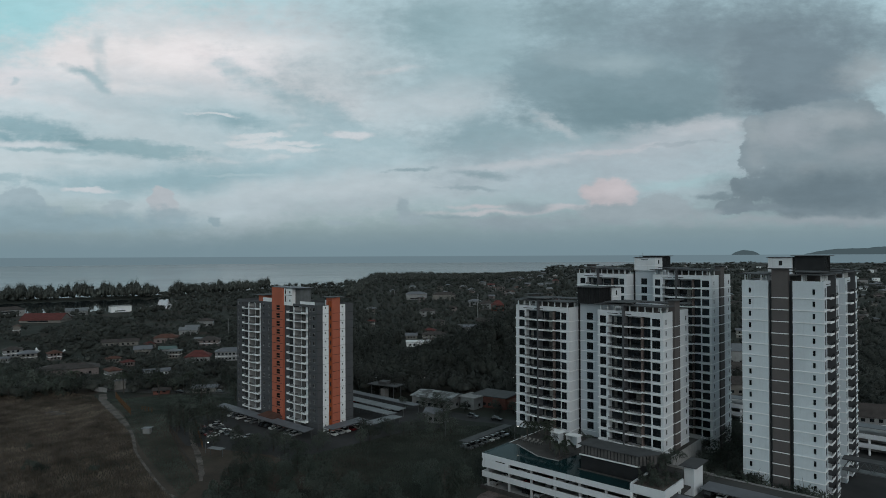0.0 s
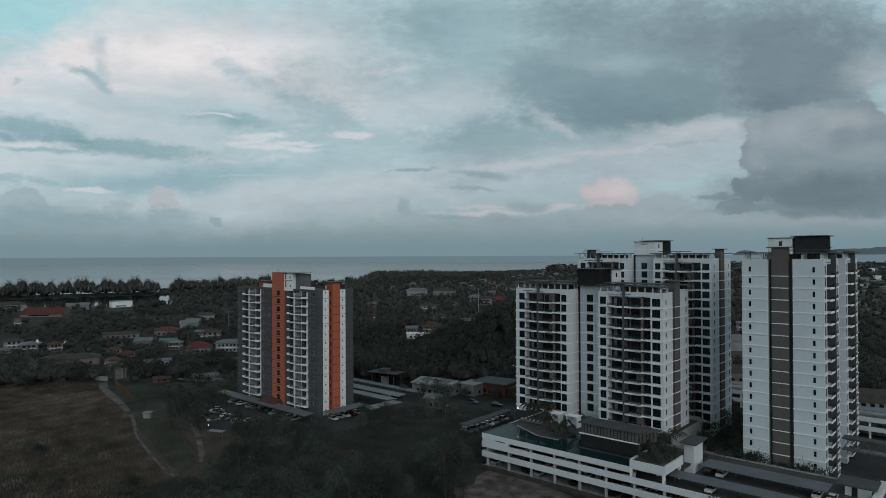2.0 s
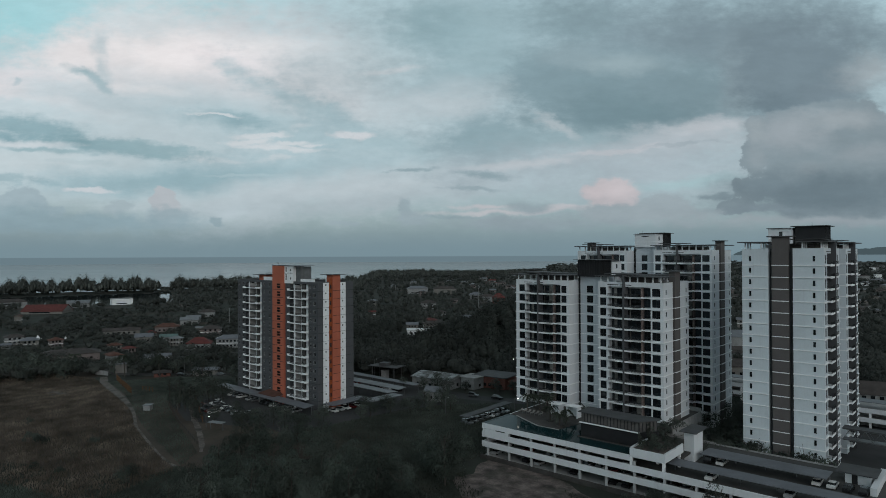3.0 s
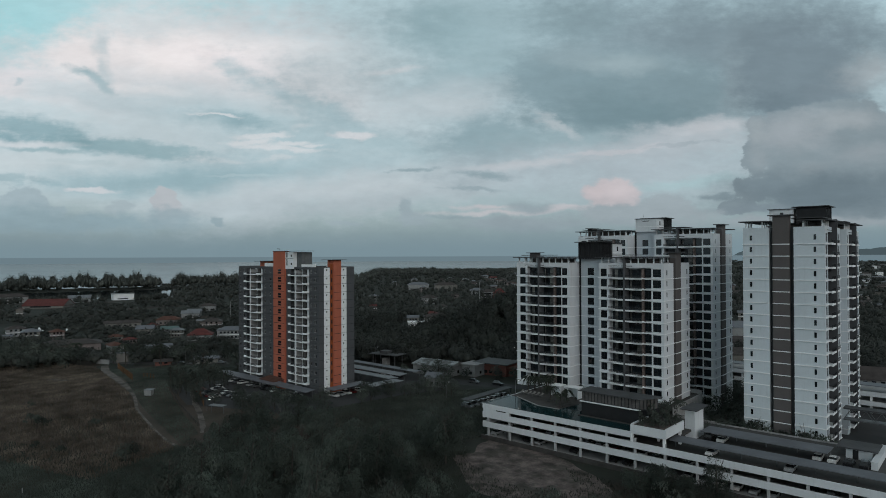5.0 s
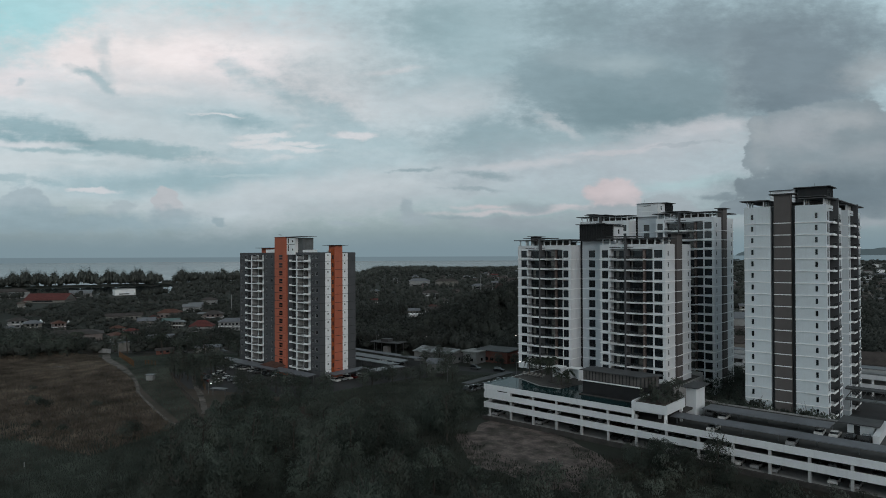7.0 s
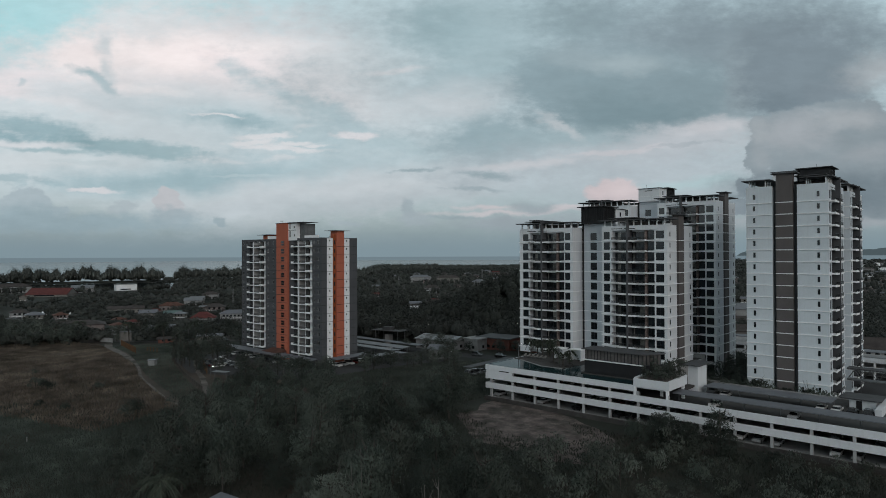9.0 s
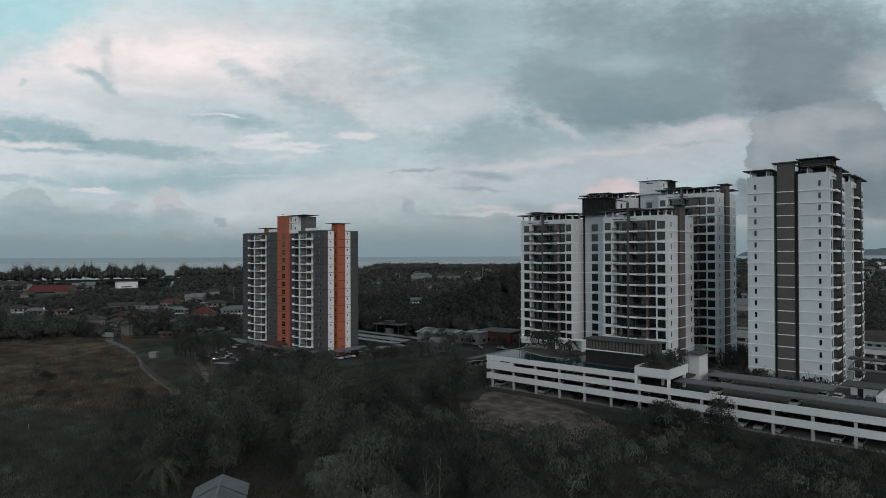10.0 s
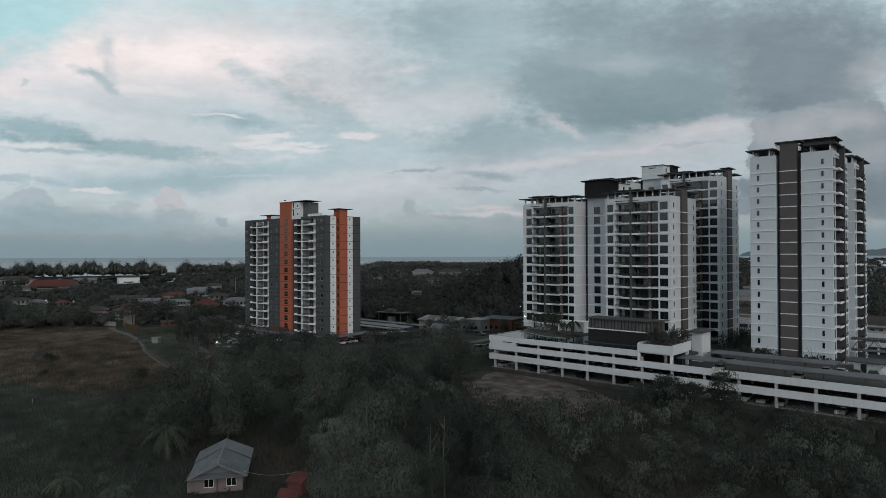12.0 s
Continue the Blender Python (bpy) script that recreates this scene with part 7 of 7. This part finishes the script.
def tent(x, y):
    t = thing("marquee", "white peaked marquee tent in the village", "tent", pose(x, y, 0) @ Matrix.Diagonal((0.8, 0.8, 0.8, 1)), "marquees")
    s = Solid()
    for k in range(4):
        a, b = math.pi / 4 + k * math.pi / 2, math.pi / 4 + (k + 1) * math.pi / 2
        p, q = Vector((5 * math.cos(a), 5 * math.sin(a), 3)), Vector((5 * math.cos(b), 5 * math.sin(b), 3))
        m, n = p * 0.35 + Vector((0, 0, 2.9)), q * 0.35 + Vector((0, 0, 2.9))
        s.face(p, q, n, m).face(m, n, (0, 0, 6.5))
        part("pole", Solid().bar((p.x, p.y, 0), p, 0.12), METAL, t)
    part("canvas", s, TRIM, t)


tent(-505, 146.4), tent(-483.8, 157.1)
KEEP_FREE.extend([(-483, 140, 9), (-462, 150, 9), (-452, 146, 8)])


def car_kit():
    """Two body shapes; every parked car shares them and differs in paint."""
    kits = []
    for long, high, cab in ((4.3, 1.45, (-1.5, 1.1)), (4.5, 1.75, (-2.0, 1.0))):
        h = long / 2
        s = Solid()
        prof = [(-h, 0.35), (h, 0.35), (h, 0.75), (h - 0.25, 0.9), (cab[1], 0.98), (cab[0] - 0.2, 0.98), (-h, 0.9)]
        n = len(prof)
        s.v += [(x, -0.85, z) for x, z in prof] + [(x, 0.85, z) for x, z in prof]
        s.f += [tuple(range(n)), tuple(range(2 * n - 1, n - 1, -1))] + [(i, n + i, n + (i + 1) % n, (i + 1) % n) for i in range(n)]
        s.slab([(cab[0] + 0.3, -0.66), (cab[1] - 0.75, -0.66), (cab[1] - 0.75, 0.66), (cab[0] + 0.3, 0.66)], high - 0.06, high)
        g = Solid()
        lo, up = [(cab[0], -0.8), (cab[1], -0.8), (cab[1], 0.8), (cab[0], 0.8)], [(cab[0] + 0.35, -0.64), (cab[1] - 0.7, -0.64), (cab[1] - 0.7, 0.64), (cab[0] + 0.35, 0.64)]
        for i in range(4):
            j = (i + 1) % 4
            g.face((*lo[i], 0.97), (*lo[j], 0.97), (*up[j], high - 0.05), (*up[i], high - 0.05))
        w = Solid().tube([(0, -0.11, 0), (0, 0.11, 0)], [0.33, 0.33], 10).mesh("wheel", TYRE)
        kits.append((s, g.mesh("cabin_glass", CAR_GLASS), w, h))
    return kits


KITS = car_kit()
BODIES = [[k[0].mesh("body", p) for p in CAR_PAINTS] for k in KITS]
CAR_WORDS = ("white", "silver", "black", "dark grey", "red")


def car(x, y, z, turn, where, paint=None):
    k = random.choice((0, 0, 1))
    c = random.choice((0, 0, 0, 1, 1, 2, 3, 3, 2, 3, 1, 0, 4)) if paint is None else paint
    t = thing("car", CAR_WORDS[c] + (" van" if k else " hatchback car") + " parked " + where, "car", pose(x, y, z, 0, 0, turn + random.uniform(-2, 2)), "parked cars")
    _, g, w, h = KITS[k]
    part("body", BODIES[k][c], CAR_PAINTS[c], t)
    part("cabin_glass", g, CAR_GLASS, t)
    for a in (-0.62 * h, 0.62 * h):
        for b in (-0.78, 0.78):
            part("wheel", w, TYRE, t, at=(a, b, 0.33))


for k in range(12):
    if random.random() < 0.85:
        car(-228 + 2.75 * k * 0.97, 126.5 - 0.45 * k + 4 * (k > 8), 0.02, 90 + random.choice((0, 180)), "in the open car park")
for k in range(6):
    car(-229 + 2.8 * k, 120.5 - 0.4 * k, 0.02, 270, "in the open car park")
for k in range(16):
    if random.random() < 0.7:
        car(-243 + 3.3 * k, 138.8, 0.02, 90, "under the long shelter")
for k in range(5):
    car(-183.5, 148 + 2.9 * k, 0.02, 0, "under the shelter beside the tower")
for k in range(9):
    if random.random() < 0.6:
        car(-226 + 5 * k, 188 + random.uniform(-1, 1), 0.03, 180, "along the lane behind the tower")
for k in range(13):
    if random.random() < 0.3:
        car(-54 + 2.9 * k + 2.9 * (k > 6), 160.5, 6.3, 90, "under the deck shelter")
for k in range(20):
    if random.random() < 0.2:
        car(-56 + 3.2 * k, 148.5, 6.3, 270, "under the deck shelter")
for z, word in ((1.0, "on the ground deck"), (3.6, "on the middle deck")):
    for k in range(34):
        if random.random() < 0.55:
            car(-107.5 + 3.57 * k, 145.6, z, random.choice((90, 270)), word)
for k in range(14):
    if random.random() < 0.6:
        car(-107 + 3.0 * k, 145.8, 6.3, random.choice((90, 270)), "on the upper covered deck")
for k in range(8):
    car(-136, 167 + 3.0 * k, 0.03, 0, "under the long dark shelter")
for x, y, a in ((-132, 228, 80), (-150, 203, 10), (-160, 200.5, 8), (-366, 131, 12), (-312, 146, 28), (-304, 150, 28), (-297, 154, 28), (-284, 160, 30), (-370, 125, 10), (-270, 168, 30)):
    car(x, y, 0.04, a, "along the road")


def street_lamp(x, y, z, high, lit, label):
    t = thing("street_lamp", label, "street lamp", pose(x, y, z, 0, 0, 40), "street lamps")
    part("pole", Solid().tube([(0, 0, 0), (0, 0, high)], [0.09, 0.06], 6), METAL, t)
    part("arm", Solid().bar((0, 0, high), (0.9, 0, high + 0.15), 0.07), METAL, t)
    part("head", Solid().box(0.6, 1.25, -0.14, 0.14, high + 0.1, high + 0.22), METAL, t)
    part("light", Solid().box(0.75, 1.10, -0.12, 0.12, high - 0.02, high + 0.09), GLOW if lit else TRIM, t)


for x, y, z, h, lit in ((-199.5, 107.2, 0, 3.6, 1), (-203, 217, 0, 8.0, 1), (-171, 243, 0, 8.5, 1), (-109.6, 157.3, 9.95, 4.2, 1), (-218, 200, 0, 9, 0), (-328, 129, 0, 8, 0), (-150, 172, 0, 6, 0), (-300, 150, 0, 8, 0), (-356, 122, 0, 8, 0)):
    street_lamp(x, y, z, h, lit, ("lit" if lit else "unlit") + " street lamp on a slim steel pole")


def mast(x, y, high, label):
    t = thing("radio_mast", label, "mast", pose(x, y, 0))
    part("pole", Solid().tube([(0, 0, 0), (0, 0, high * 0.6), (0, 0, high)], [high * 0.015, high * 0.012, high * 0.009], 8), PALE, t)
    if high > 20:
        part("antenna", Solid().box(-0.7, 0.7, -0.7, 0.7, high - 2.5, high - 0.5), METAL, t)


mast(-392, 500, 26, "tall pale radio mast above the trees")
mast(-470.9, 272.9, 17, "slim pale pole above the trees")


def shelter(x, y):
    t = thing("bus_shelter", "open roadside shelter with a wide dark roof", "shelter", pose(x, y, 0, 0, 0, 12))
    part("roof", Solid().box(-8, 8, -4, 4, 6.0, 6.3), ROOF_DARK, t)
    part("upper_roof", Solid().box(-3, 1, -2, 2, 6.3, 7.6), ROOF_DARK, t)
    for px, py in ((-6, -3), (6, -3), (-6, 3), (6, 3)):
        part("post", Solid().box(px - 0.15, px + 0.15, py - 0.15, py + 0.15, 0, 6), METAL, t)
    part("booth", Solid().box(-2.2, 0.4, -1.4, 1.4, 0, 4.2), PALE, t, "white booth under the roof")


shelter(-213, 203)


# fences
def fence(points, step, high, material, label, rails=2):
    t = thing("fence", label, "fence", None, "fences")
    for (x0, y0), (x1, y1) in zip(points, points[1:]):
        n = max(1, round(math.hypot(x1 - x0, y1 - y0) / step))
        for k in range(n + 1):
            x, y = x0 + (x1 - x0) * k / n, y0 + (y1 - y0) * k / n
            part("post", Solid().box(x - 0.12, x + 0.12, y - 0.12, y + 0.12, level(x, y), level(x, y) + high), material, t)
        for r in range(rails):
            z = high * (0.9 - 0.45 * r)
            part("rail", Solid().bar((x0, y0, level(x0, y0) + z), (x1, y1, level(x1, y1) + z), 0.08, 0.10), material, t)


OCHRE = surface("orange_brown_timber", (0.125, 0.068, 0.036), 0.9, vary=0.3)
fence([(-322, 127), (-298, 120), (-272, 113)], 2.4, 2.8, OCHRE, "orange-brown post fence beside the path")
fence([(-276, 119.5), (-269, 120.6)], 2.4, 2.0, OCHRE, "short orange-brown post fence")
fence([(-240, 124.5), (-222, 116.5), (-207, 110)], 2.6, 2.0, OCHRE, "orange-brown fence along the car park")
fence([(-247, 117), (-213, 104.5), (-184, 96)], 3.2, 1.1, DECK, "low concrete fence beside the track", 1)
t = thing("gate", "white sheet-metal gate at the head of the path", "gate", pose(-343, 129, 0, 0, 0, 20))
for k in range(3):
    part("gate_panel", Solid().box(-6 + 3 * k, -3.15 + 3 * k, -0.05, 0.05, 0.1, 2.4), PALE, t)
    part("gate_post", Solid().box(-6.12 + 3 * k, -6.0 + 3 * k, -0.08, 0.08, 0, 2.5), METAL, t)
t = thing("hut", "small pale guard hut beside the path", "hut", pose(-238, 105, 0, 0, 0, 40) @ Matrix.Diagonal((0.9, 0.9, 0.9, 1)))
part("wall", Solid().box(-1.4, 1.4, -1.2, 1.2, 0, 2.3), PALE, t)
part("roof", Solid().box(-1.8, 1.8, -1.6, 1.6, 2.3, 2.45), ROOF_PALE, t)
t = thing("sign_post", "short white marker post in the meadow", "post", pose(-160.5, 43.5, 0))
part("post", Solid().box(-0.08, 0.08, -0.08, 0.08, 0, 1.4), PALE, t)
t = thing("shelter", "small pale shelter beside the car park lamp", "shelter", pose(-194, 108, 0, 0, 0, 20))
part("roof", Solid().box(-2.8, 2.8, -1.2, 1.2, 2.5, 2.65), ROOF_PALE, t)
for x in (-2.5, 2.5):
    part("post", Solid().box(x - 0.08, x + 0.08, -0.08, 0.08, 0, 2.5), METAL, t)

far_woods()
